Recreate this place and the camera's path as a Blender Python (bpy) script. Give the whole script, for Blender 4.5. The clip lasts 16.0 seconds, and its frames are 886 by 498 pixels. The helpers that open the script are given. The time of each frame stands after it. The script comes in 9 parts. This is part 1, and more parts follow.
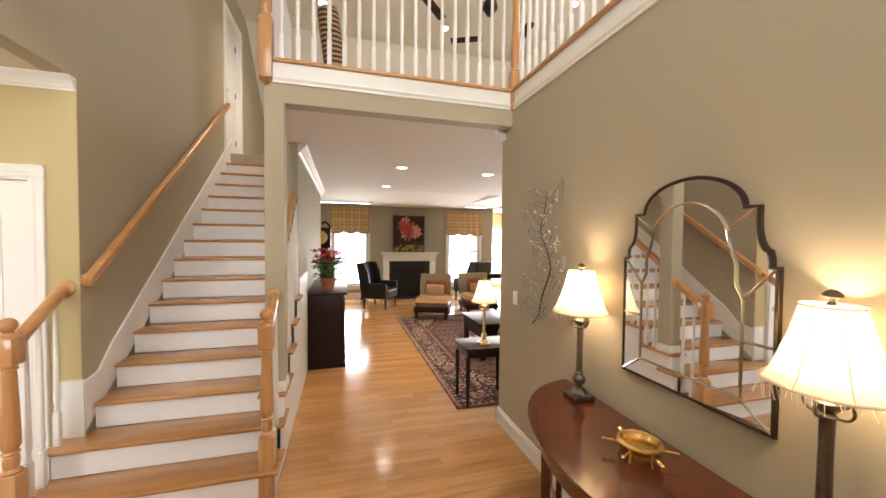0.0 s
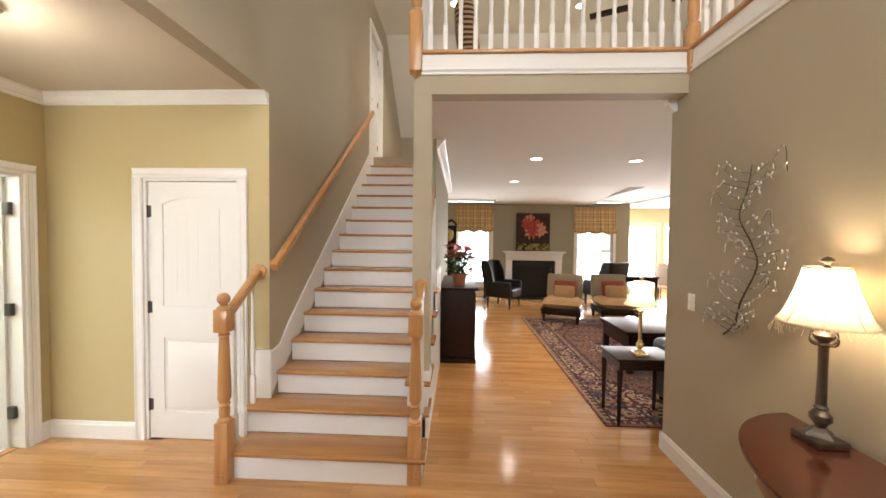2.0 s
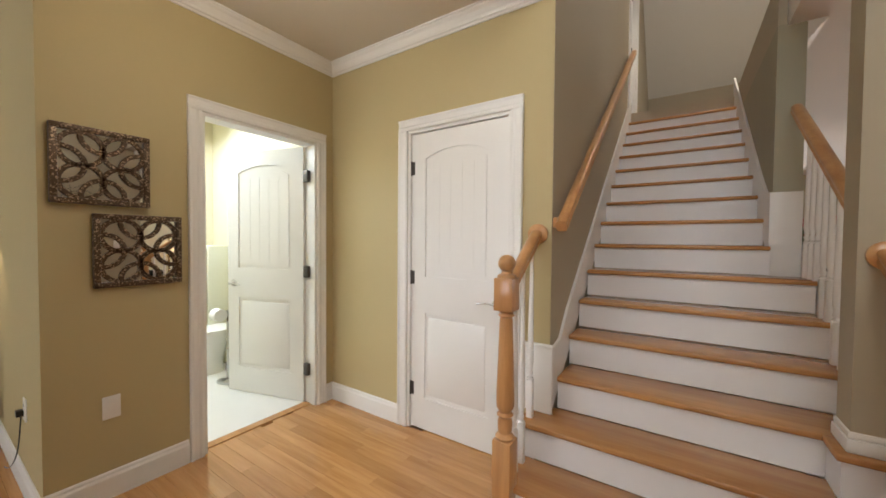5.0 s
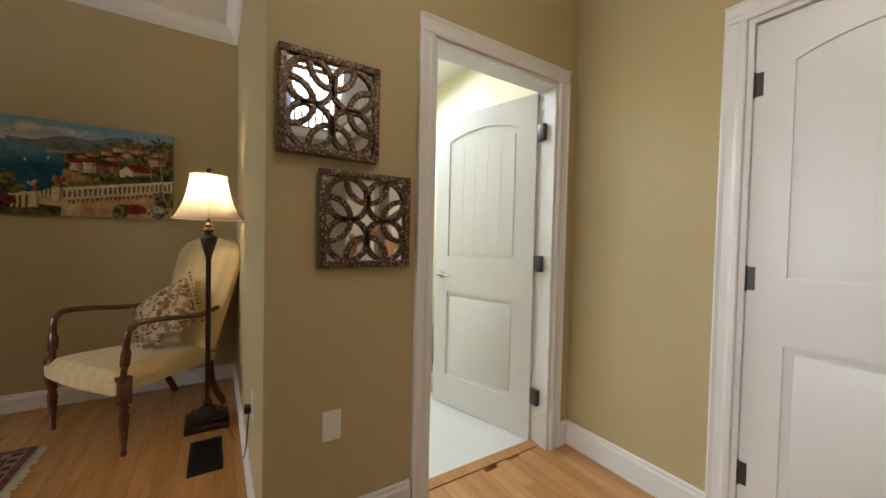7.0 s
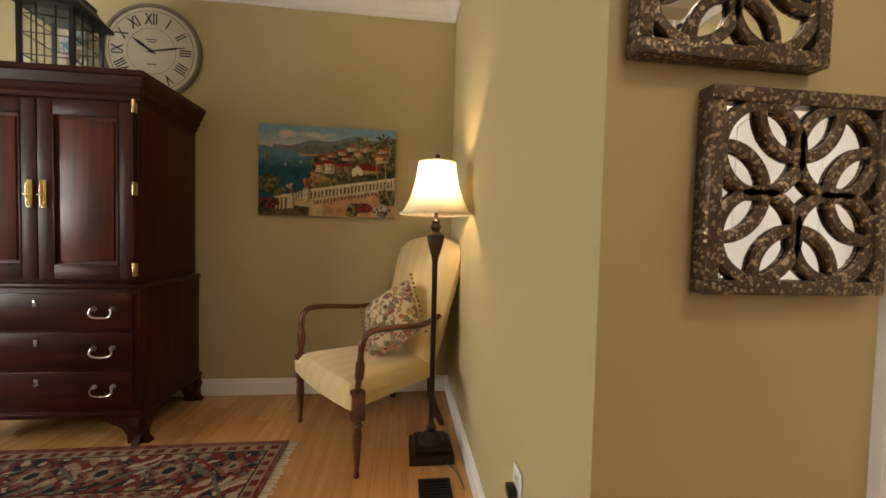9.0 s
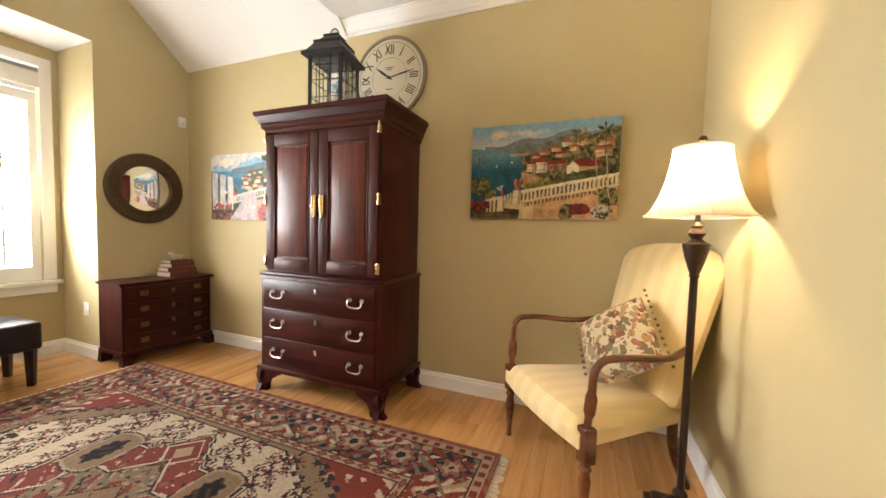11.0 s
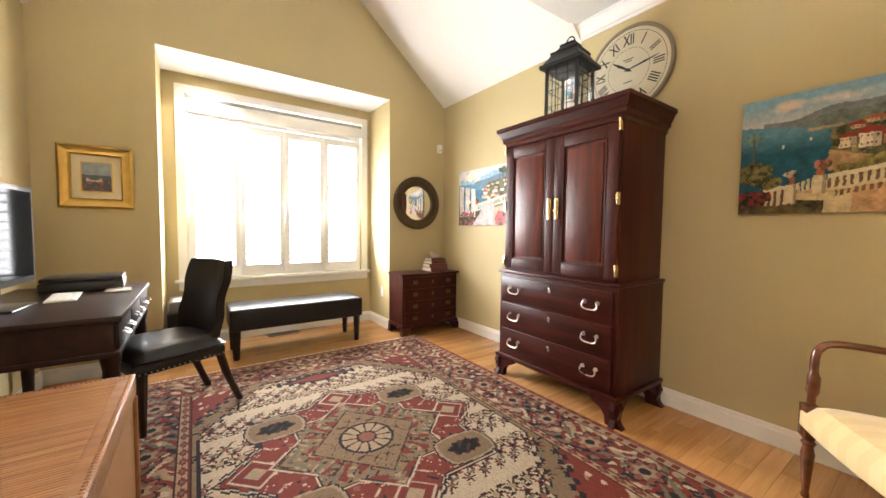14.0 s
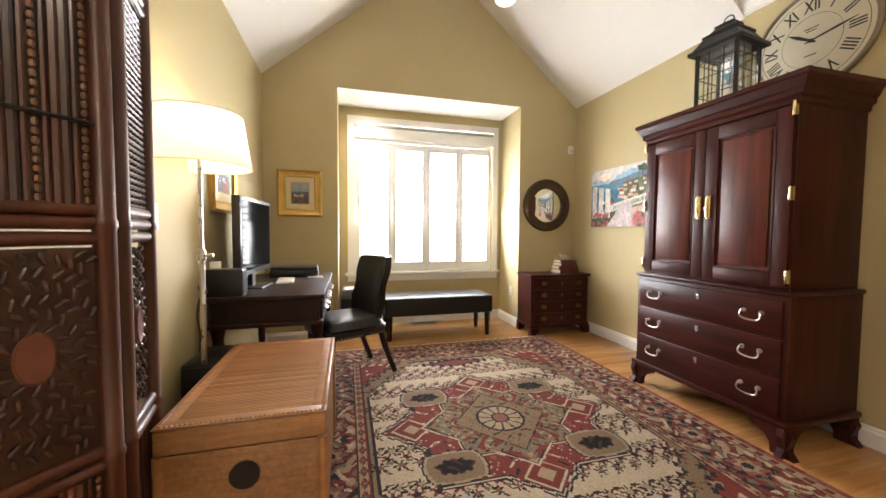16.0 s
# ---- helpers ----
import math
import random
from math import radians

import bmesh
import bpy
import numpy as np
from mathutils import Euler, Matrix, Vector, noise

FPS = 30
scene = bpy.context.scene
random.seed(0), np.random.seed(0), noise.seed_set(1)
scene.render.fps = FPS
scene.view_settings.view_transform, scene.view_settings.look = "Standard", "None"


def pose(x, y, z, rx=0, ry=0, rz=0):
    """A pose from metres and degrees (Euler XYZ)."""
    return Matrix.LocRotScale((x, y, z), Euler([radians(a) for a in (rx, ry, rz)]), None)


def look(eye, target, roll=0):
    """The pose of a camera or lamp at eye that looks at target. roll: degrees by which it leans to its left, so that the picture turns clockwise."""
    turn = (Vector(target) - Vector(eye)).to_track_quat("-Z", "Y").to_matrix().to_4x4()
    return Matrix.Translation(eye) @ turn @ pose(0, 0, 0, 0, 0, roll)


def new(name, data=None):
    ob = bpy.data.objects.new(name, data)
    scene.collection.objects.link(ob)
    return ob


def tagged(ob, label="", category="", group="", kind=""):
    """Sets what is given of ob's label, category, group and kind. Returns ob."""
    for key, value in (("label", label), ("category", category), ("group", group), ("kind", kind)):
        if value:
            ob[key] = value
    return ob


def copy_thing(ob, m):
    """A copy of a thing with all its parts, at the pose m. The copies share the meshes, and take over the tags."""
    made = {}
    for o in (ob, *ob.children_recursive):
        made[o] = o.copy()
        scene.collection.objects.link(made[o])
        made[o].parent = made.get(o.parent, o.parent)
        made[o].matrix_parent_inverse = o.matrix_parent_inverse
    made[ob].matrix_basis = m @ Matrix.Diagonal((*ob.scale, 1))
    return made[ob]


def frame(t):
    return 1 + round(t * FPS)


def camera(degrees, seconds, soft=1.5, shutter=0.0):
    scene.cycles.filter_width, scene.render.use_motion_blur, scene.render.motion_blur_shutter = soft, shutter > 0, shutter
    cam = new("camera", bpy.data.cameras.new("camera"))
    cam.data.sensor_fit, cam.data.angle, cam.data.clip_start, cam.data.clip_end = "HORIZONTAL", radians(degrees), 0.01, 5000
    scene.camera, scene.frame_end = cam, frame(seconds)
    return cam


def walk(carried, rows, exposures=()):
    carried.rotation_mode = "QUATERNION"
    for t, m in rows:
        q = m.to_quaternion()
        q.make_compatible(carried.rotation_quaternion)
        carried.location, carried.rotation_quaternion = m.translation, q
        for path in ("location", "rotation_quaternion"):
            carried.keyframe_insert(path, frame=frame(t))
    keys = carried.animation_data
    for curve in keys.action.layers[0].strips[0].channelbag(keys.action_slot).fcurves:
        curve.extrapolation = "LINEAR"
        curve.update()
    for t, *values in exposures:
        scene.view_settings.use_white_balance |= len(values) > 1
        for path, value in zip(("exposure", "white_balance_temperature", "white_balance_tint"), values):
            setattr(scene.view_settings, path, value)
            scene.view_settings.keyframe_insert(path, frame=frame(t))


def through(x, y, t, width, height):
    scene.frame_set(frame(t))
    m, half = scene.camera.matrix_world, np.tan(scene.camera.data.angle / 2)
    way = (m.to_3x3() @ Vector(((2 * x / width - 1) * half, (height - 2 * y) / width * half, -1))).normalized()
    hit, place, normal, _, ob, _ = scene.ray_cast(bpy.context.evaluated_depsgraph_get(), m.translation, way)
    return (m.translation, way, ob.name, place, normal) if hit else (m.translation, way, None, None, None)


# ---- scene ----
cam = camera(102.2, 16.0, soft=1.6)
PATH = [
    (0, (-0.152, 0.135, 1.687), (0.389, 2.06, 1.627), 0.6),
    (0.5, (-0.168, 0.15, 1.679), (0.215, 2.112, 1.617), 0.7),
    (1, (-0.181, 0.183, 1.648), (0.044, 2.169, 1.584), 0.7),
    (1.5, (-0.25, 0.246, 1.626), (-0.184, 2.243, 1.558), 0.8),
    (2, (-0.348, 0.339, 1.612), (-0.438, 2.336, 1.55), 0.7),
    (2.5, (-0.429, 0.456, 1.594), (-0.676, 2.439, 1.528), 0.7),
    (3, (-0.529, 0.604, 1.566), (-0.944, 2.559, 1.501), 0.7),
    (3.5, (-0.684, 0.744, 1.494), (-1.287, 2.65, 1.427), 0.7),
    (4, (-0.873, 0.869, 1.44), (-1.65, 2.711, 1.374), 0.9),
    (4.2, (-0.93, 0.909, 1.414), (-1.776, 2.721, 1.347), 0.7),
    (6.3, (-1.841, 1.268, 1.197), (-3.337, 2.594, 1.16), 1.2),
    (6.5, (-1.947, 1.276, 1.194), (-3.5, 2.535, 1.151), 1.2),
    (7, (-2.219, 1.258, 1.167), (-3.908, 2.327, 1.117), 1.3),
    (7.5, (-2.435, 1.244, 1.165), (-4.234, 2.117, 1.104), 1.4),
    (8, (-2.632, 1.212, 1.163), (-4.515, 1.882, 1.091), 1.2),
    (8.5, (-2.821, 1.133, 1.145), (-4.770, 1.578, 1.068), 1.2),
    (9, (-2.975, 1.052, 1.145), (-4.962, 1.270, 1.078), 1.4),
    (11.3, (-3.161, 0.812, 1.19), (-4.961, -0.052, 1.075), 1.4),
    (11.5, (-3.131, 0.823, 1.192), (-4.894, -0.114, 1.075), 1.3),
    (12, (-3.101, 0.798, 1.185), (-4.758, -0.316, 1.071), 1.2),
    (12.5, (-3.074, 0.781, 1.183), (-4.611, -0.493, 1.068), 1.1),
    (13, (-3.04, 0.768, 1.179), (-4.451, -0.646, 1.067), 1.0),
    (13.5, (-3.02, 0.769, 1.171), (-4.296, -0.767, 1.062), 0.8),
    (14, (-2.998, 0.777, 1.162), (-4.138, -0.863, 1.058), 0.6),
    (14.5, (-2.961, 0.816, 1.163), (-3.958, -0.915, 1.063), 0.5),
    (15, (-2.923, 0.894, 1.161), (-3.77, -0.915, 1.058), 0.5),
    (15.5, (-2.891, 0.937, 1.148), (-3.576, -0.939, 1.048), 0.4),
    (16, (-2.855, 0.939, 1.149), (-3.374, -0.99, 1.056), 0.4),
]
EXPOSURES = [(0.0, 0.53, 6300, 12), (3.0, 0.4, 6050, 12), (4.2, 0.24, 6000, 12), (6.3, -0.55, 6050, 12), (7.5, -0.42, 5950, 12), (8.5, -0.25, 6050, 12), (9.2, 0.3, 6800, 12), (10.3, 0.95, 6450, 12), (11.3, 1.33, 6250, 12), (12.5, 1.5, 6200, 12), (14.5, 1.4, 6100, 12), (15.5, 1.26, 6050, 12), (16.0, 1.04, 6100, 12)]
walk(cam, [(t, look(eye, target, roll)) for t, eye, target, roll in PATH], EXPOSURES)
# ---- world, sun and area lamps ----
world = bpy.data.worlds.new("world")
scene.world = world
world.use_nodes = True
wn = world.node_tree.nodes
sky = wn.new("ShaderNodeTexSky")
sky.sky_type, sky.sun_disc = "NISHITA", False
sky.sun_elevation, sky.sun_rotation = radians(50), radians(60)
wn["Background"].inputs["Strength"].default_value = 0.12
world.node_tree.links.new(sky.outputs["Color"], wn["Background"].inputs["Color"])
sun = new("sun", bpy.data.lights.new("sun", "SUN"))
sun.data.energy, sun.data.angle, sun.data.color = 3.0, radians(0.5), (1.0, 0.95, 0.87)
sun.matrix_world = look((0, 0, 20), (-9, 5, 9))


def window_light(x, y, z, w, h, towards, watts, color=(1.0, 0.97, 0.92)):
    """Area lamp: sky light at an opening, or a light added without one."""
    lamp = new("window_light", bpy.data.lights.new("window_light", "AREA"))
    lamp.data.shape, lamp.data.size, lamp.data.size_y = "RECTANGLE", w, h
    lamp.data.energy, lamp.data.color = watts, color
    lamp.matrix_world = look((x, y, z), (x + towards[0], y + towards[1], z + towards[2]))
    return lamp


def bulb_light(x, y, z, watts, color=(1.0, 0.76, 0.47), radius=0.035):
    lamp = new("bulb_light", bpy.data.lights.new("bulb_light", "POINT"))
    lamp.data.energy, lamp.data.color, lamp.data.shadow_soft_size = watts, color, radius
    lamp.location = (x, y, z)
    return lamp


def down_light(x, y, z, watts, color=(1.0, 0.84, 0.62), spread=120):
    lamp = new("down_light", bpy.data.lights.new("down_light", "AREA"))
    lamp.data.shape, lamp.data.size, lamp.data.energy, lamp.data.color = "DISK", 0.13, watts, color
    lamp.data.spread = radians(spread)
    lamp.location = (x, y, z)
    return lamp


window_light(-3.8, -3.60, 1.55, 1.7, 1.6, (0, 1, 0.28), 108)
window_light(0.05, 10.28, 1.2, 0.9, 1.3, (0, -1, -0.1), 45)
window_light(3.4, 10.28, 1.2, 0.9, 1.3, (0, -1, -0.1), 45)
window_light(6.3, 11.75, 1.3, 3.0, 2.0, (0, -1, -0.1), 220)
window_light(-0.25, -1.66, 3.9, 2.2, 1.9, (0, 1, -0.25), 84, (1.0, 0.94, 0.84))
# added lamp below the bathroom ceiling, without window or fitting, to brighten the room
window_light(-4.9, 2.2, 2.5, 0.9, 0.9, (0.15, 0, -1), 50, (0.82, 0.91, 1.0))
window_light(4.6, 3.4, 4.6, 1.2, 1.6, (-1, 0, -0.2), 55, (1.0, 0.95, 0.88))
# added lamp past the loft's north wall, where no opening is built
window_light(-0.9, 9.4, 4.6, 0.7, 0.7, (0, -0.6, -1), 22, (1.0, 0.97, 0.92))


# ---- materials ----
def nodes_of(name):
    m = bpy.data.materials.new(name)
    m.use_nodes = True
    t = m.node_tree
    return m, t, t.nodes["Principled BSDF"]


def link(t, a, b):
    t.links.new(a, b)


def noise_node(t, scale, detail=4.0, stretch=(1, 1, 1), rough=0.6):
    c = t.nodes.new("ShaderNodeTexCoord")
    mp = t.nodes.new("ShaderNodeMapping")
    mp.inputs["Scale"].default_value = stretch
    n = t.nodes.new("ShaderNodeTexNoise")
    n.inputs["Scale"].default_value, n.inputs["Detail"].default_value, n.inputs["Roughness"].default_value = scale, detail, rough
    link(t, c.outputs["Object"], mp.inputs["Vector"])
    link(t, mp.outputs["Vector"], n.inputs["Vector"])
    return n


def scaled(rgb, f):
    return tuple(min(1.0, c * f) for c in rgb) + (1.0,)


def mix(t, fac, a, b, blend="MIX"):
    m = t.nodes.new("ShaderNodeMix")
    m.data_type, m.blend_type = "RGBA", blend
    for value, socket in ((fac, m.inputs[0]), (a, m.inputs[6]), (b, m.inputs[7])):
        if hasattr(value, "links"):
            link(t, value, socket)
        else:
            socket.default_value = value
    return m.outputs[2]


def bump(t, bsdf, height, strength, distance=0.002):
    b = t.nodes.new("ShaderNodeBump")
    b.inputs["Strength"].default_value, b.inputs["Distance"].default_value = strength, distance
    link(t, height, b.inputs["Height"])
    link(t, b.outputs["Normal"], bsdf.inputs["Normal"])


def surface(name, rgb, rough=0.5, metal=0.0, vary=0.08, coarse=3.0, fine=60.0, relief=0.15, stretch=(1, 1, 1), coat=0.0):
    """A plain surface with stains at one scale and grain at another."""
    m, t, p = nodes_of(name)
    big, small = noise_node(t, coarse, 3, stretch), noise_node(t, fine, 3, stretch)
    c = mix(t, big.outputs["Fac"], scaled(rgb, 1 - vary), scaled(rgb, 1 + vary))
    c = mix(t, small.outputs["Fac"], c, mix(t, 1.0, c, scaled((1 + vary,) * 3, 1.0), "MULTIPLY"))
    link(t, c, p.inputs["Base Color"])
    ramp = t.nodes.new("ShaderNodeMapRange")
    ramp.inputs["To Min"].default_value, ramp.inputs["To Max"].default_value = max(0.02, rough * 0.85), min(1.0, rough * 1.15)
    link(t, big.outputs["Fac"], ramp.inputs["Value"])
    link(t, ramp.outputs["Result"], p.inputs["Roughness"])
    p.inputs["Metallic"].default_value = metal
    p.inputs["Coat Weight"].default_value = coat
    p.inputs["Coat Roughness"].default_value = 0.12
    if relief:
        bump(t, p, small.outputs["Fac"], relief)
    return m


def wood(name, dark, light, rough=0.3, along="x", coat=0.0, random_from="", scale=1.0, spec=0.5):
    """Grain that runs along one axis; random_from: 'object' or 'island' shifts tone and grain from piece to piece."""
    m, t, p = nodes_of(name)
    st = {"x": (0.6, 9, 9), "y": (9, 0.6, 9), "z": (9, 9, 0.6)}[along]
    st = tuple(v * scale for v in st)
    grain, pores = noise_node(t, 2.2, 5, st, 0.65), noise_node(t, 14, 3, st)
    rnd = None
    if random_from == "object":
        rnd = t.nodes.new("ShaderNodeObjectInfo").outputs["Random"]
    elif random_from == "island":
        rnd = t.nodes.new("ShaderNodeNewGeometry").outputs["Random Per Island"]
    ramp = t.nodes.new("ShaderNodeValToRGB")
    ramp.color_ramp.elements[0].position, ramp.color_ramp.elements[1].position = 0.3, 0.72
    ramp.color_ramp.elements[0].color, ramp.color_ramp.elements[1].color = (*dark, 1), (*light, 1)
    link(t, grain.outputs["Fac"], ramp.inputs["Fac"])
    c = ramp.outputs["Color"]
    c = mix(t, pores.outputs["Fac"], mix(t, 1.0, c, (0.82, 0.80, 0.78, 1), "MULTIPLY"), c)
    if rnd:
        for n in (grain, pores):
            n.noise_dimensions = "4D"
            w = t.nodes.new("ShaderNodeMath")
            w.operation = "MULTIPLY"
            w.inputs[1].default_value = 40
            link(t, rnd, w.inputs[0])
            link(t, w.outputs[0], n.inputs["W"])
        tone = t.nodes.new("ShaderNodeValToRGB")
        tone.color_ramp.elements[0].color, tone.color_ramp.elements[1].color = (0.86, 0.82, 0.78, 1), (1.10, 1.10, 1.09, 1)
        link(t, rnd, tone.inputs["Fac"])
        c = mix(t, 1.0, c, tone.outputs["Color"], "MULTIPLY")
    link(t, c, p.inputs["Base Color"])
    p.inputs["Roughness"].default_value = rough
    p.inputs["Specular IOR Level"].default_value = spec
    p.inputs["Coat Weight"].default_value = coat
    p.inputs["Coat Roughness"].default_value = 0.1
    bump(t, p, pores.outputs["Fac"], 0.12, 0.001)
    return m


def glass(name, tint=(0.97, 0.99, 0.98)):
    m, t, p = nodes_of(name)
    p.inputs["Base Color"].default_value = (*tint, 1)
    p.inputs["Transmission Weight"].default_value, p.inputs["Roughness"].default_value, p.inputs["IOR"].default_value = 1.0, 0.02, 1.45
    return m


def mirror(name):
    m, t, p = nodes_of(name)
    p.inputs["Base Color"].default_value = (0.86, 0.86, 0.85, 1)
    p.inputs["Metallic"].default_value, p.inputs["Roughness"].default_value = 1.0, 0.015
    return m


def glow(name, rgb, strength):
    m, t, p = nodes_of(name)
    p.inputs["Base Color"].default_value = (*rgb, 1)
    p.inputs["Emission Color"].default_value, p.inputs["Emission Strength"].default_value = (*rgb, 1), strength
    return m


def shade_cloth(name, rgb, through=0.6):
    """Lamp-shade fabric: it passes and scatters the bulb's light."""
    m, t, p = nodes_of(name)
    weave = noise_node(t, 180, 2)
    p.inputs["Base Color"].default_value = (*rgb, 1)
    p.inputs["Roughness"].default_value = 0.9
    bump(t, p, weave.outputs["Fac"], 0.2, 0.001)
    tr = t.nodes.new("ShaderNodeBsdfTranslucent")
    tr.inputs["Color"].default_value = (*rgb, 1)
    ms = t.nodes.new("ShaderNodeMixShader")
    ms.inputs["Fac"].default_value = through
    link(t, p.outputs["BSDF"], ms.inputs[1])
    link(t, tr.outputs["BSDF"], ms.inputs[2])
    link(t, ms.outputs["Shader"], t.nodes["Material Output"].inputs["Surface"])
    return m


def yarn(name, rough=0.95, pile=220.0, strength=0.5):
    """Coloured by the mesh's own 'tint' attribute: knots of a rug, dabs of a painting."""
    m, t, p = nodes_of(name)
    a = t.nodes.new("ShaderNodeAttribute")
    a.attribute_name = "tint"
    n, big = noise_node(t, pile, 2), noise_node(t, 6, 3)
    c = mix(t, n.outputs["Fac"], mix(t, 1.0, a.outputs["Color"], (0.75, 0.75, 0.75, 1), "MULTIPLY"), a.outputs["Color"])
    c = mix(t, big.outputs["Fac"], c, mix(t, 1.0, c, (1.15, 1.12, 1.08, 1), "MULTIPLY"))
    link(t, c, p.inputs["Base Color"])
    p.inputs["Roughness"].default_value = rough
    p.inputs["Specular IOR Level"].default_value = 0.2
    bump(t, p, n.outputs["Fac"], strength, 0.003)
    return m


PAINT_GOLD = surface("paint_gold", (0.49, 0.405, 0.213), 0.7, vary=0.03, coarse=1.2, fine=240, relief=0.06)
PAINT_TAUPE = surface("paint_taupe", (0.42, 0.365, 0.265), 0.7, vary=0.03, coarse=1.0, fine=240, relief=0.06)
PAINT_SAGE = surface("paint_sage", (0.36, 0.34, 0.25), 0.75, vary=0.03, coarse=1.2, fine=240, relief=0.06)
PAINT_CREAM = surface("paint_cream", (0.72, 0.66, 0.46), 0.7, vary=0.03, coarse=1.2, fine=240, relief=0.06)
CEILING_WHITE = surface("ceiling_white", (0.74, 0.72, 0.68), 0.85, vary=0.02, coarse=1.0, fine=300, relief=0.1)
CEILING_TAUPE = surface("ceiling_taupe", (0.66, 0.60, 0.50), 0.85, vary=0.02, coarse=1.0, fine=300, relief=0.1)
TRIM = surface("white_trim", (0.80, 0.79, 0.77), 0.35, vary=0.02, coarse=4, fine=120, relief=0.03)
RISER_WHITE = surface("riser_white", (0.80, 0.79, 0.79), 0.4, vary=0.03, coarse=5, fine=100, relief=0.03)
OAK = wood("oak_floor", (0.43, 0.205, 0.068), (0.65, 0.365, 0.14), 0.16, "x", 0.35, "object")
OAK_REST = wood("oak_floor_rest", (0.43, 0.205, 0.068), (0.65, 0.365, 0.14), 0.16, "x", 0.35, "island")
OAK_TREAD = wood("oak_tread", (0.40, 0.185, 0.06), (0.58, 0.31, 0.115), 0.24, "x", 0.2, "object")
OAK_RAIL = wood("oak_rail", (0.46, 0.22, 0.08), (0.64, 0.36, 0.145), 0.28, "y", 0.2)
OAK_POST = wood("oak_post", (0.46, 0.22, 0.08), (0.64, 0.36, 0.145), 0.28, "z", 0.2)
SUBFLOOR = surface("dark_joint", (0.20, 0.10, 0.04), 0.8)
MAHOGANY = wood("mahogany", (0.020, 0.0042, 0.003), (0.074, 0.0125, 0.0075), 0.42, "z", 0.0, spec=0.2)
MAHOGANY_H = wood("mahogany_h", (0.020, 0.0042, 0.003), (0.070, 0.0118, 0.007), 0.35, "y", 0.02, spec=0.22)
MAHOGANY_PANEL = wood("mahogany_panel", (0.036, 0.008, 0.0045), (0.155, 0.028, 0.013), 0.38, "z", 0.03, spec=0.3)
CONSOLE_WOOD = wood("console_wood", (0.055, 0.012, 0.006), (0.13, 0.032, 0.014), 0.16, "y", 0.6)
DARK_WOOD = wood("espresso_wood", (0.012, 0.005, 0.0038), (0.032, 0.012, 0.008), 0.42, "y", 0.0, spec=0.25)
CHAIR_WOOD = wood("walnut_arm", (0.075, 0.022, 0.008), (0.17, 0.055, 0.02), 0.22, "x", 0.4)
LEATHER = surface("black_leather", (0.012, 0.010, 0.010), 0.36, vary=0.2, coarse=8, fine=140, relief=0.10)
LEATHER.node_tree.nodes["Principled BSDF"].inputs["Specular IOR Level"].default_value = 0.35
BRASS = surface("brass", (0.72, 0.52, 0.22), 0.22, 1.0, vary=0.12, coarse=20, fine=200, relief=0.05)
PALE_BRASS = surface("pale_brass", (0.82, 0.66, 0.36), 0.25, 1.0, vary=0.1, coarse=20, fine=200, relief=0.05)
OLD_BRASS = surface("old_brass", (0.17, 0.115, 0.055), 0.4, 1.0, vary=0.25, coarse=20, fine=200, relief=0.1)
NICKEL = surface("brushed_nickel", (0.55, 0.54, 0.52), 0.28, 1.0, vary=0.06, coarse=12, fine=200, relief=0.05)
HINGE = surface("aged_nickel", (0.085, 0.078, 0.07), 0.4, 0.6, vary=0.1, coarse=20, fine=200, relief=0.05)
BRONZE = surface("dark_bronze", (0.055, 0.035, 0.024), 0.38, 0.7, vary=0.3, coarse=16, fine=120, relief=0.2)
PEWTER = surface("antique_pewter", (0.17, 0.145, 0.12), 0.34, 0.9, vary=0.35, coarse=22, fine=140, relief=0.3)
IRON = surface("black_iron", (0.016, 0.016, 0.017), 0.4, 0.4, vary=0.2, coarse=12, fine=120, relief=0.2)
MIRROR = mirror("mirror_glass")
GLASS = glass("clear_glass")
PLASTIC_WHITE = surface("white_plastic", (0.80, 0.79, 0.76), 0.35, vary=0.01, relief=0.0)
PLASTIC_BLACK = surface("black_plastic", (0.012, 0.012, 0.013), 0.3, vary=0.1, relief=0.05)
SCREEN = surface("screen_glass", (0.006, 0.007, 0.008), 0.06, vary=0.02, relief=0.0)
SCREEN.node_tree.nodes["Principled BSDF"].inputs["IOR"].default_value = 1.06
SHADE_IVORY = shade_cloth("ivory_shade", (0.88, 0.78, 0.60), 0.5)
SHADE_WHITE = shade_cloth("linen_shade", (0.90, 0.82, 0.64), 0.55)
FRINGE = surface("ivory_fringe", (0.78, 0.66, 0.48), 0.8, vary=0.1)
OUTSIDE = glow("bright_outdoors", (0.96, 0.98, 1.0), 4.5)
LAMP_GLOW = glow("lamp_glow", (1.0, 0.86, 0.64), 8.0)


# ---- building blocks ----
def mesh_of(name, bm, mat, smooth=False):
    me = bpy.data.meshes.new(name)
    bmesh.ops.recalc_face_normals(bm, faces=bm.faces)
    bm.to_mesh(me)
    bm.free()
    for m in mat if isinstance(mat, (list, tuple)) else (mat,):
        me.materials.append(m)
    if smooth:
        for p in me.polygons:
            p.use_smooth = True
        me.set_sharp_from_angle(angle=radians(38))
    return me


def part(name, bm, material, parent, label="", smooth=True):
    """One mesh object under a thing or under a part."""
    ob = new(name, mesh_of(name, bm, material, smooth))
    ob.parent = parent
    return tagged(ob, label)


def thing(name, m, label, category, group=""):
    ob = new(name)
    ob.empty_display_size = 0.1
    ob.matrix_world = m
    return tagged(ob, label, category, group)


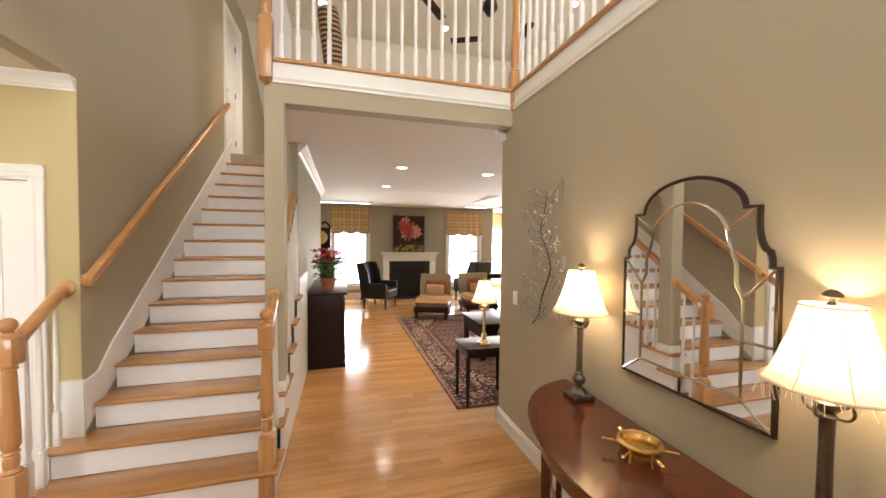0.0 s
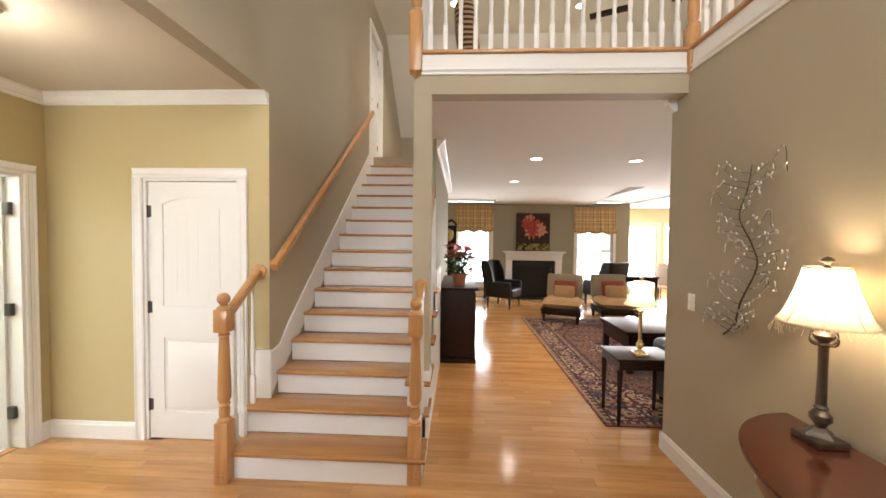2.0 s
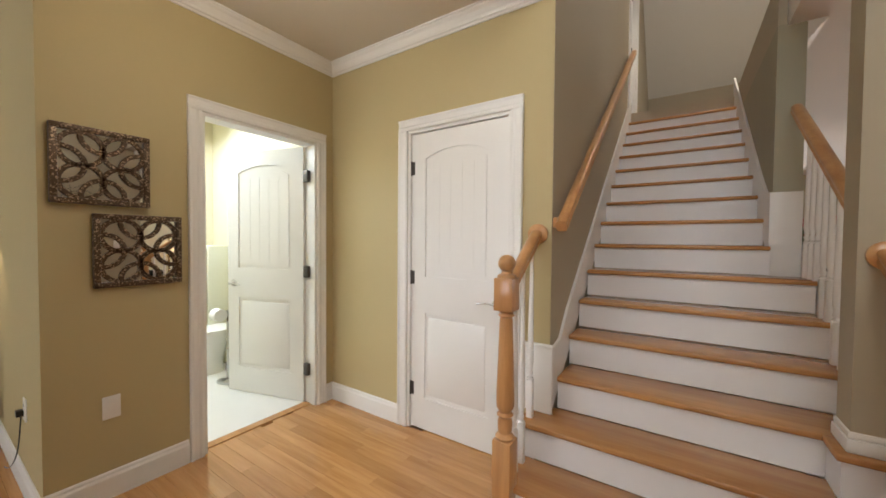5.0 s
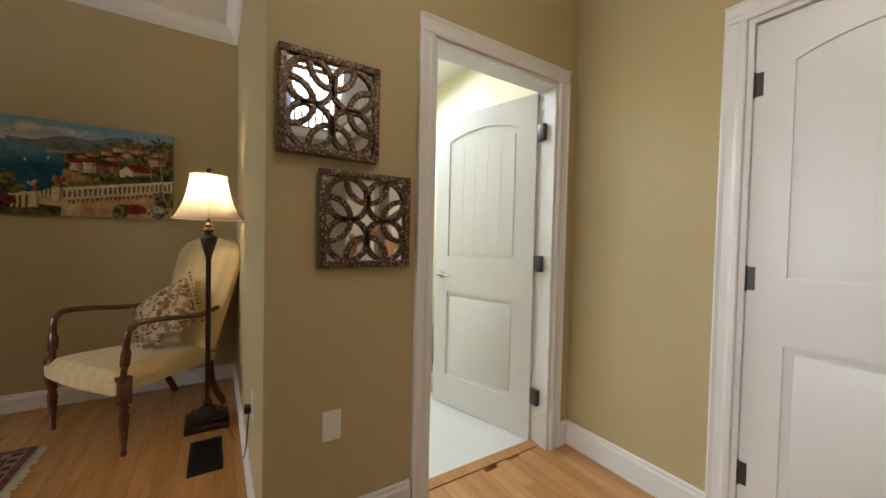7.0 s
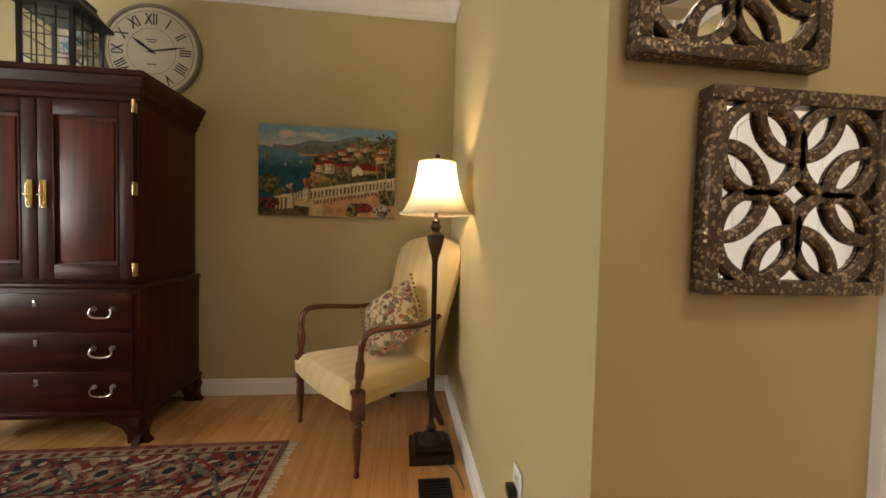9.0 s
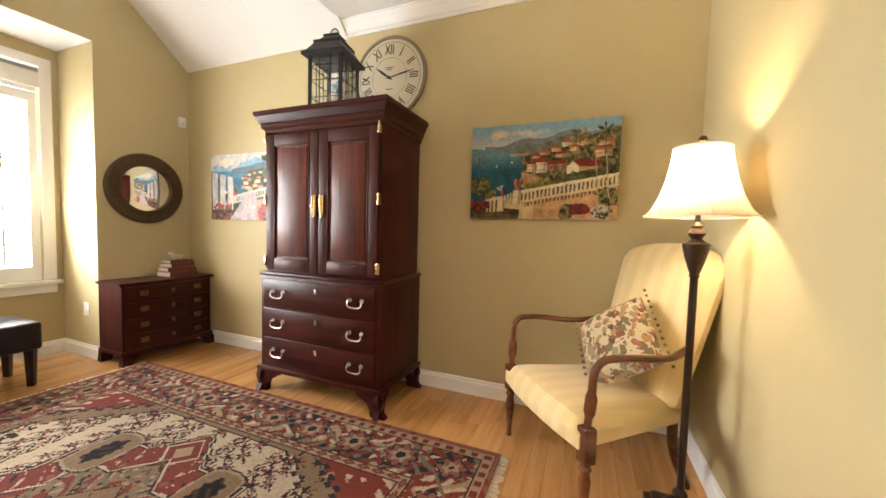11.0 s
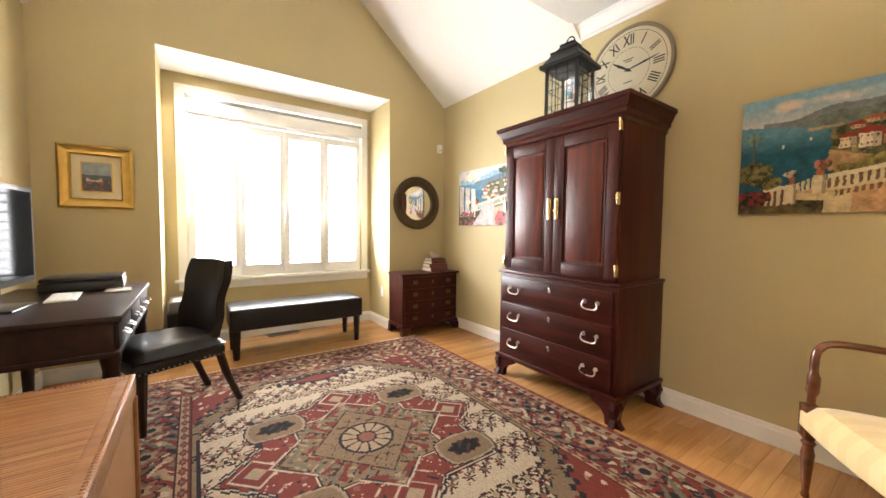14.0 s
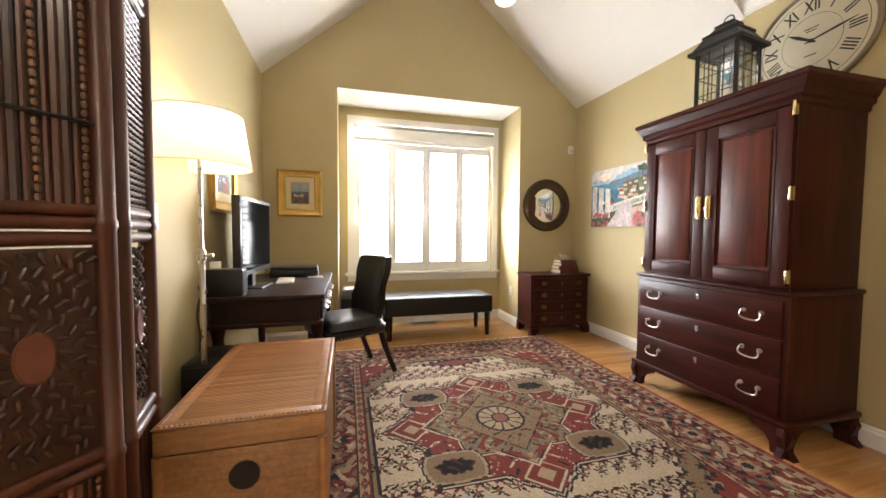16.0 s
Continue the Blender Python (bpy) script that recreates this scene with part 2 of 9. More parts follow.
def struct(name, bm, material, label="", smooth=False):
    return tagged(new(name, mesh_of(name, bm, material, smooth)), label, "", "", "structure")


def box(bm, x0, x1, y0, y1, z0, z1, bevel=0.0, segs=2):
    if bevel:
        return add(bm, bevelled(x0, x1, y0, y1, z0, z1, bevel, segs))
    v = [bm.verts.new((x, y, z)) for x in (x0, x1) for y in (y0, y1) for z in (z0, z1)]
    for f in ((0, 1, 3, 2), (4, 6, 7, 5), (0, 4, 5, 1), (2, 3, 7, 6), (0, 2, 6, 4), (1, 5, 7, 3)):
        bm.faces.new([v[i] for i in f])
    return bm


def add(bm, other, m=None):
    """Adds another bmesh, moved by m, and frees it."""
    table = {v: bm.verts.new((m @ v.co) if m else v.co) for v in other.verts}
    for f in other.faces:
        g = bm.faces.new([table[v] for v in f.verts])
        g.material_index = f.material_index
    other.free()
    return bm


def bevelled(x0, x1, y0, y1, z0, z1, bevel, segs=2):
    bm = box(bmesh.new(), x0, x1, y0, y1, z0, z1)
    bmesh.ops.recalc_face_normals(bm, faces=bm.faces)
    bmesh.ops.bevel(bm, geom=bm.edges[:], offset=bevel, segments=segs, affect="EDGES", profile=0.5)
    return bm


def slab(*a, bevel=0.0, segs=2):
    return bevelled(*a, bevel, segs) if bevel else box(bmesh.new(), *a)


def lathe(profile, segs=20, centre=(0, 0, 0), caps=True):
    """Turned round z: profile of (radius, height)."""
    bm = bmesh.new()
    rings = []
    for r, z in profile:
        if r < 1e-5:
            rings.append([bm.verts.new((centre[0], centre[1], centre[2] + z))])
        else:
            rings.append([bm.verts.new((centre[0] + r * math.cos(2 * math.pi * i / segs), centre[1] + r * math.sin(2 * math.pi * i / segs), centre[2] + z)) for i in range(segs)])
    for a, b in zip(rings, rings[1:]):
        for i in range(segs):
            k = (i + 1) % segs
            if len(a) == 1 and len(b) == 1:
                continue
            if len(a) == 1:
                bm.faces.new((a[0], b[i], b[k]))
            elif len(b) == 1:
                bm.faces.new((a[i], a[k], b[0]))
            else:
                bm.faces.new((a[i], a[k], b[k], b[i]))
    for ring, flip in ((rings[0], True), (rings[-1], False)):
        if len(ring) > 2 and caps:
            bm.faces.new(ring[::-1] if flip else ring)
    return bm


def prism(outline, d0, d1, axis="y"):
    """An outline of (u, v) drawn through from d0 to d1: axis y: u=x, v=z; axis x: u=y, v=z; axis z: u=x, v=y."""
    bm = bmesh.new()

    def at(u, v, d):
        return {"y": (u, d, v), "x": (d, u, v), "z": (u, v, d)}[axis]

    a = [bm.verts.new(at(u, v, d0)) for u, v in outline]
    b = [bm.verts.new(at(u, v, d1)) for u, v in outline]
    bm.faces.new(a[::-1])
    bm.faces.new(b)
    n = len(outline)
    for i in range(n):
        bm.faces.new((a[i], a[(i + 1) % n], b[(i + 1) % n], b[i]))
    return bm


def tube(points, radius, segs=8, flat=1.0, closed=False):
    """A round bar along points; radius: one number or one for each point."""
    pts = [Vector(p) for p in points]
    rad = radius if isinstance(radius, (list, tuple)) else [radius] * len(pts)
    bm, rings = bmesh.new(), []
    n = len(pts)
    side = None
    for i, p in enumerate(pts):
        a, b = (pts[(i - 1) % n], pts[(i + 1) % n]) if closed else (pts[max(i - 1, 0)], pts[min(i + 1, n - 1)])
        d = (b - a).normalized()
        if side is None:
            side = d.cross(Vector((0, 0, 1)) if abs(d.z) < 0.9 else Vector((1, 0, 0))).normalized()
        side = (side - d * side.dot(d)).normalized()
        up = d.cross(side)
        rings.append([bm.verts.new(p + rad[i] * (math.cos(2 * math.pi * k / segs) * side + flat * math.sin(2 * math.pi * k / segs) * up)) for k in range(segs)])
    for a, b in zip(rings, rings[1:] + rings[:1] if closed else rings[1:]):
        for k in range(segs):
            bm.faces.new((a[k], a[(k + 1) % segs], b[(k + 1) % segs], b[k]))
    if not closed:
        bm.faces.new(rings[0][::-1])
        bm.faces.new(rings[-1])
    return bm


def curve(points, steps=6):
    """A smooth line through points."""
    p = [Vector(q) for q in points]
    p = [2 * p[0] - p[1], *p, 2 * p[-1] - p[-2]]
    out = []
    for a, b, c, d in zip(p, p[1:], p[2:], p[3:]):
        for s in range(steps):
            t = s / steps
            out.append(0.5 * ((2 * b) + (c - a) * t + (2 * a - 5 * b + 4 * c - d) * t * t + (3 * b - a - 3 * c + d) * t ** 3))
    return [*out, p[-2]]


def ellipsoid(c, r, u=16, v=10):
    bm = bmesh.new()
    bmesh.ops.create_uvsphere(bm, u_segments=u, v_segments=v, radius=1.0)
    bmesh.ops.transform(bm, matrix=Matrix.Translation(c) @ Matrix.Diagonal((*r, 1)), verts=bm.verts)
    return bm


def cushion(w, d, h, n=14, puff=2.6, sag=0.0):
    """A stuffed cushion, w by d by h, lying on z = 0."""
    bm = bmesh.new()
    grid = {}
    for side in (1, -1):
        for i in range(n + 1):
            for k in range(n + 1):
                u, v = 2 * i / n - 1, 2 * k / n - 1
                edge = (1 - abs(u) ** puff) * (1 - abs(v) ** puff)
                pinch = 1 - 0.05 * (1 - abs(abs(u) - abs(v))) * max(abs(u), abs(v))
                key = (i, k, 0 if i in (0, n) or k in (0, n) else side)
                if key not in grid:
                    grid[key] = bm.verts.new((u * w / 2 * pinch, v * d / 2 * pinch, h / 2 + side * h / 2 * max(edge, 0) ** 0.5))
        for i in range(n):
            for k in range(n):
                q = [grid[(a, b, 0 if a in (0, n) or b in (0, n) else side)] for a, b in ((i, k), (i + 1, k), (i + 1, k + 1), (i, k + 1))]
                bm.faces.new(q if side > 0 else q[::-1])
    return bm


def wall_x(name, x0, x1, y0, y1, z0, z1, material, openings=(), label=""):
    """A wall that runs along y between faces x0 and x1; openings: (y0, y1, z0, z1)."""
    bm = bmesh.new()
    ys = sorted({y0, y1, *(v for o in openings for v in o[:2])})
    for a, b in zip(ys, ys[1:]):
        zs = [(z0, z1)]
        for o in openings:
            if o[0] <= a + 1e-6 and b - 1e-6 <= o[1]:
                zs = [(p, q) for lo, hi in zs for p, q in ((lo, min(hi, o[2])), (max(lo, o[3]), hi)) if q - p > 1e-4]
        for p, q in zs:
            box(bm, x0, x1, a, b, p, q)
    bmesh.ops.remove_doubles(bm, verts=bm.verts, dist=1e-5)
    return struct(name, bm, material, label)


def wall_y(name, x0, x1, y0, y1, z0, z1, material, openings=(), label=""):
    bm = bmesh.new()
    xs = sorted({x0, x1, *(v for o in openings for v in o[:2])})
    for a, b in zip(xs, xs[1:]):
        zs = [(z0, z1)]
        for o in openings:
            if o[0] <= a + 1e-6 and b - 1e-6 <= o[1]:
                zs = [(p, q) for lo, hi in zs for p, q in ((lo, min(hi, o[2])), (max(lo, o[3]), hi)) if q - p > 1e-4]
        for p, q in zs:
            box(bm, a, b, y0, y1, p, q)
    bmesh.ops.remove_doubles(bm, verts=bm.verts, dist=1e-5)
    return struct(name, bm, material, label)


# ---- structure: plan in metres ----
XR = 1.245            # foyer's long wall
XS = -1.79           # stair wall
YC = 2.995            # closet wall
XB = -3.57            # wall of the small bathroom
YN = 1.395            # study's inner wall
XW, XE = -5.60, -2.05  # study: far wall, desk wall
YS = -2.975           # study: window wall
YF = 2.95             # gallery edge
Z1, ZU = 2.66, 2.928  # ceiling below the gallery, upper floor
ZO, ZT = 2.80, 5.45   # study's flat ceiling, top ceiling
YL = 10.35            # chimney wall

# walls
wall_x("wall_foyer_east", XR, XR + 0.13, -1.60, 3.14, 0, 2.84, PAINT_TAUPE, label="taupe painted wall")
wall_y("wall_foyer_south", XE + 0.004, XR + 2.6, -1.72, -1.60, 0, ZT, PAINT_TAUPE, [(-1.4, 0.9, 2.95, 4.85)])
wall_x("wall_loft_east", 5.0, 5.12, -1.60, 9.0, ZU, ZT, PAINT_TAUPE, [(2.5, 4.3, 3.7, 5.2)])
wall_x("wall_stair_west", XS - 0.12, XS, YC + 0.004, 9.6, 0, ZT, PAINT_TAUPE, [(6.04, 6.80, ZU, ZU + 2.03)])
wall_x("wall_foyer_west_upper", XS - 0.12, XS, -1.596, YC + 0.004, Z1 + 0.021, ZT, PAINT_TAUPE)
wall_x("wall_foyer_west_lower", XE, XE + 0.12, -2.97, 0.35, 0, Z1, PAINT_GOLD)
wall_y("wall_closet", XB, XS - 0.002, YC, YC + 0.12, 0, Z1 + 0.02, PAINT_GOLD, [(-2.785, -2.03, 0, 2.045)])
wall_x("wall_bath", XB - 0.12, XB, YN, YC + 0.1, 0, ZO, PAINT_GOLD, [(2.045, 2.845, 0, 2.045)])
wall_y("wall_study_north", XW, XB - 0.12, YN, YN + 0.12, 0, ZO, PAINT_GOLD)
wall_x("wall_study_west", XW - 0.12, XW, -3.10, YN + 0.12, 0, 2.95, PAINT_GOLD)
wall_x("wall_study_east", XE - 0.006, XE - 0.002, -2.975, 0.35, 0, 2.95, PAINT_GOLD)
gable = bmesh.new()
RIDGE, SPRING = -3.825, 2.685
RZ = SPRING + 0.83 * (RIDGE - XW)
AX0, AX1, AZ = -4.848, -2.767, 2.638
for xa, xb in ((XW, AX0), (AX1, XE)):
    add(gable, prism([(xa, 0), (xb, 0), (xb, AZ), (xa, AZ)], YS - 0.12, YS))
add(gable, prism([(XW, AZ), (XE, AZ), (XE, SPRING), (RIDGE, RZ), (XW, SPRING)], YS - 0.12, YS))
struct("wall_study_gable", gable, PAINT_GOLD)
YA = -3.52
wall_y("wall_alcove_back", AX0 - 0.1, AX1 + 0.1, YA - 0.12, YA, 0, AZ, PAINT_GOLD, [(-4.725, -2.94, 0.655, 2.455)])
for nm, a, b in (("wall_alcove_west", AX0 - 0.1, AX0), ("wall_alcove_east", AX1, AX1 + 0.1)):
    wall_x(nm, a, b, YA, YS - 0.12, 0, AZ, PAINT_GOLD)
struct("ceiling_alcove", box(bmesh.new(), AX0 - 0.1, AX1 + 0.1, YA - 0.12, YS - 0.001, AZ - 0.004, AZ + 0.1), CEILING_WHITE)

# study's vault and flat ceilings
YV = -1.05
vault = bmesh.new()
for xa, za, xb, zb in ((XW - 0.02, SPRING - 0.0166, RIDGE, RZ), (RIDGE, RZ, XE + 0.02, SPRING - 0.0166)):
    add(vault, prism([(xa, za), (xb, zb), (xb, zb + 0.1), (xa, za + 0.1)], YS - 0.1, YV + 0.02))
struct("ceiling_vault", vault, CEILING_WHITE)
struct("wall_vault_end", prism([(XW, ZO + 0.03), (XE, ZO + 0.03), (RIDGE, RZ + 0.1)], YV + 0.002, YV + 0.06), CEILING_WHITE)
struct("ceiling_study", box(bmesh.new(), XW - 0.05, XE, YV, YN + 0.05, ZO, ZO + 0.1), CEILING_WHITE)
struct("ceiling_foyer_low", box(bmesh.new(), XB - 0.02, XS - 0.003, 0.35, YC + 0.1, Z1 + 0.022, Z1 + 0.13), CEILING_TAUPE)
struct("beam_study", box(bmesh.new(), XB - 0.02, XE + 0.12, 0.30, 0.348, Z1, ZO), PAINT_GOLD)
struct("beam_study_side", box(bmesh.new(), XB - 0.06, XB - 0.022, 0.30, YN - 0.001, Z1, ZO), PAINT_GOLD)

# bathroom shell
wall_y("wall_bath_north", -5.6, XB - 0.122, YC + 0.0, YC + 0.1, 0, 2.6, PAINT_CREAM)
wall_x("wall_bath_far", -5.72, -5.6, YN + 0.122, YC, 0, 2.6, PAINT_CREAM)
struct("wall_bath_south", box(bmesh.new(), -5.6, XB - 0.122, YN + 0.122, YN + 0.14, 0, 2.6), PAINT_CREAM)
struct("wall_bath_inner", box(bmesh.new(), XB - 0.126, XB - 0.122, 2.93, YC, 0, 2.6), PAINT_CREAM)
struct("ceiling_bath", box(bmesh.new(), -5.7, XB - 0.1, YN + 0.06, YC + 0.1, 2.6, 2.66), CEILING_WHITE)
TILE_WHITE = surface("pale_tile", (0.74, 0.72, 0.66), 0.3, vary=0.04, coarse=4, fine=60, relief=0.04)
struct("floor_bath", box(bmesh.new(), -5.6, XB - 0.06, YN + 0.14, YC, -0.05, 0.004), TILE_WHITE, "pale tiled bathroom floor")
struct("wall_closet_back", box(bmesh.new(), XB, XS - 0.13, YC + 0.8, YC + 0.85, 0, 2.6), PAINT_CREAM)

# gallery, hall wall, living room
GX0, GX1 = -0.69, 5.0
struct("ceiling_hall", box(bmesh.new(), GX0 + 0.002, 4.4, YF + 0.13, 7.45, Z1 - 0.012, ZU - 0.05), CEILING_WHITE)
struct("header_gallery", box(bmesh.new(), GX0, XR - 0.001, YF, YF + 0.13, Z1 - 0.012, ZU - 0.02), PAINT_TAUPE)
LOFT = surface("loft_carpet", (0.42, 0.36, 0.27), 0.95, vary=0.1, coarse=8, fine=300, relief=0.4)
struct("floor_loft", box(bmesh.new(), GX0, 5.0, YF + 0.05, 9.6, ZU - 0.048, ZU - 0.002), LOFT)
struct("floor_loft_east", box(bmesh.new(), XR + 0.02, 5.0, -1.6, YF + 0.05, ZU - 0.048, ZU - 0.002), LOFT)
struct("floor_landing", box(bmesh.new(), XS, GX0, 6.20, 9.6, ZU - 0.2, ZU - 0.002), LOFT)
struct("ceiling_top", box(bmesh.new(), XS - 0.1, 5.1, -1.7, 7.2, ZT, ZT + 0.1), CEILING_WHITE)
struct("ceiling_slope", prism([(7.2, ZT), (9.0, 4.02), (9.0, 4.12), (7.2, ZT + 0.1)], XS - 0.1, 5.1, "x"), CEILING_WHITE)
wall_y("wall_loft_north", XS - 0.1, 5.1, 9.0, 9.1, ZU, 4.1, PAINT_TAUPE)
wall_x("column_gallery", -0.69, -0.56, YF, YF + 0.14, 0.549, Z1 - 0.0125, PAINT_TAUPE, label="taupe painted square column")
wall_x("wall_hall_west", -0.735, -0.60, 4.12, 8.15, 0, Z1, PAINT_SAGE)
wall_x("wall_stair_east_upper", -0.735, -0.692, 4.12, 6.4, Z1, ZU + 0.05, PAINT_TAUPE)
wall_x("wall_living_west", -1.75, -1.63, 8.15, YL + 0.1, 0, 2.7, PAINT_GOLD)
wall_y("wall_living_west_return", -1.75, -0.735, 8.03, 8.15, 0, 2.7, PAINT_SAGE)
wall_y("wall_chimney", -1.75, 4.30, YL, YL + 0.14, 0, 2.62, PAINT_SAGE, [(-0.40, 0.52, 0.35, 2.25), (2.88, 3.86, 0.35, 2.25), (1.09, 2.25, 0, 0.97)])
struct("firebox", box(box(bmesh.new(), 1.0, 2.35, YL + 0.45, YL + 0.5, 0, 1.1), 1.0, 2.35, YL + 0.14, YL + 0.45, 0.98, 1.05), IRON, "black firebox of the fireplace")
wall_x("wall_living_east", 8.6, 8.72, 3.0, 12.0, 0, 2.7, PAINT_CREAM)
wall_x("wall_sunroom_side", 4.18, 4.30, YL + 0.14, 11.9, 0, 2.62, PAINT_CREAM)
wall_y("wall_sunroom", 4.18, 8.72, 11.9, 12.02, 0, 2.7, PAINT_CREAM, [(4.85, 5.9, 0.1, 2.1), (6.15, 7.9, 0.3, 2.1)])
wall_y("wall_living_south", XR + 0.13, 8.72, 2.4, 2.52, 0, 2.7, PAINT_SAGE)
struct("ceiling_sunroom", box(bmesh.new(), 4.4, 8.7, 2.4, 12.0, 2.60, 2.7), CEILING_WHITE)
struct("ceiling_living_west", box(bmesh.new(), -1.75, 0.65, 7.45, YL + 0.1, Z1 - 0.012, Z1 + 0.09), CEILING_WHITE)
struct("ceiling_living_east", box(bmesh.new(), 3.24, 4.4, 7.45, YL + 0.1, Z1 - 0.012, Z1 + 0.09), CEILING_WHITE)
struct("ceiling_tray", prism([(YL + 0.1, 2.56), (YL + 0.1, 2.66), (7.30, 4.1 - 1.15), (7.30, 3.92 - 1.1)], 0.60, 3.30, "x"), CEILING_WHITE)
for nm, xa, xb in (("wall_tray_west", 0.60, 0.65), ("wall_tray_east", 3.24, 3.30)):
    struct(nm, box(bmesh.new(), xa, xb, 7.45, YL + 0.1, Z1 + 0.09, 2.95), CEILING_WHITE)

# bright outdoors behind the windows
for x0, x1, y, z0, z1 in ((-6.5, -1.2, -5.2, -0.5, 4.0), (-2.2, 4.6, 13.8, -0.8, 4.0)):
    struct("backdrop", box(bmesh.new(), x0, x1, y - 0.02, y, z0, z1), OUTSIDE)
struct("backdrop", box(bmesh.new(), 3.5, 11.0, 15.0, 15.02, -0.8, 4.0), OUTSIDE)
struct("ground", box(bmesh.new(), -60, 60, -60, 60, -0.4, -0.3), surface("grass_ground", (0.06, 0.10, 0.03), 0.9, vary=0.3, coarse=0.5))


# ---- trim ----
def base_x(x, face, y0, y1, z=0.0, h=0.135):
    """Baseboard on a wall that runs along y; face: the side it stands on (+1 or -1)."""
    prof = [(0, 0), (0.016, 0), (0.016, h - 0.03), (0.010, h - 0.018), (0.010, h - 0.008), (0.005, h), (0, h)]
    return struct("baseboard", prism([(x + face * u, z + v) for u, v in prof], y0, y1), TRIM)


def base_y(y, face, x0, x1, z=0.0, h=0.135):
    prof = [(0, 0), (0.016, 0), (0.016, h - 0.03), (0.010, h - 0.018), (0.010, h - 0.008), (0.005, h), (0, h)]
    return struct("baseboard", prism([(y + face * u, z + v) for u, v in prof], x0, x1, "x"), TRIM)


CROWN = [(0, 0), (0.012, 0), (0.016, 0.014), (0.028, 0.020), (0.034, 0.036), (0.056, 0.066), (0.074, 0.080), (0.080, 0.090), (0.088, 0.092), (0.088, 0.105), (0, 0.105)]


def crown_x(x, face, y0, y1, top, k=1.0):
    return struct("crown_moulding", prism([(x + face * u * k, top + (v - 0.105) * k) for u, v in CROWN], y0, y1), TRIM)


def crown_y(y, face, x0, x1, top, k=1.0):
    return struct("crown_moulding", prism([(y + face * u * k, top + (v - 0.105) * k) for u, v in CROWN], x0, x1, "x"), TRIM)


base_x(XR, -1, -1.6, 3.14)
base_y(3.14, 1, XR - 0.016, XR + 0.14)
base_x(XB, 1, YN, 1.965)
base_x(XB, 1, 2.925, YC)
base_y(YC, -1, XB, -2.862)
base_y(YN, -1, XW, XB + 0.016, h=0.114)
base_x(XW, 1, YS, YN, h=0.114)
base_y(YS, 1, XW, AX0, h=0.114)
base_y(YS, 1, AX1, XE, h=0.114)
base_x(AX0, 1, YA, YS + 0.016, h=0.114)
base_x(AX1, -1, YA, YS + 0.016, h=0.114)
base_y(YA, 1, AX0, AX1, h=0.114)
base_x(XE - 0.006, -1, YS, 0.35, h=0.114)
base_x(-0.60, 1, 4.75, 8.15)
base_y(YL, -1, -1.63, 0.86)
base_y(YL, -1, 2.5, 4.30)
crown_x(XB, 1, YN, YC, Z1 + 0.022, 0.8)
crown_y(YC, -1, XB, XS - 0.001, Z1 + 0.022, 0.8)
crown_x(XW, 1, YV, YN, ZO)
crown_y(YN, -1, XW, XB, ZO)
crown_x(-0.60, 1, 4.12, 8.15, Z1 - 0.012)


def casing(name, m, w, h, label, jamb=0.12, width=0.073):
    """Door casing round an opening w by h: local x along the wall, -y towards the viewer, z up."""
    ob = tagged(new(name), label, "", "", "structure")
    ob.matrix_world = m
    prof = [(0, -0.012), (0.004, -0.016), (0.018, -0.018), (0.030, -0.013), (0.055, -0.016), (width - 0.006, -0.022), (width, -0.020), (width, 0), (0, 0)]
    for sx, x in ((-1, 0), (1, w)):
        part("casing_side", prism([(x + sx * u, v) for u, v in prof], 0, h, "z"), TRIM, ob, smooth=False)
    top = bmesh.new()
    add(top, prism([(v, h + u) for u, v in prof], -width, w + width, "x"))
    part("casing_head", top, TRIM, ob, smooth=False)
    for x0, x1 in ((0.0005, 0.02), (w - 0.02, w - 0.0005)):
        part("jamb", slab(x0, x1, 0.001, jamb, 0, h), TRIM, ob, smooth=False)
    part("jamb_head", slab(0.02, w - 0.02, 0.001, jamb, h - 0.02, h - 0.0005), TRIM, ob, smooth=False)
    return ob


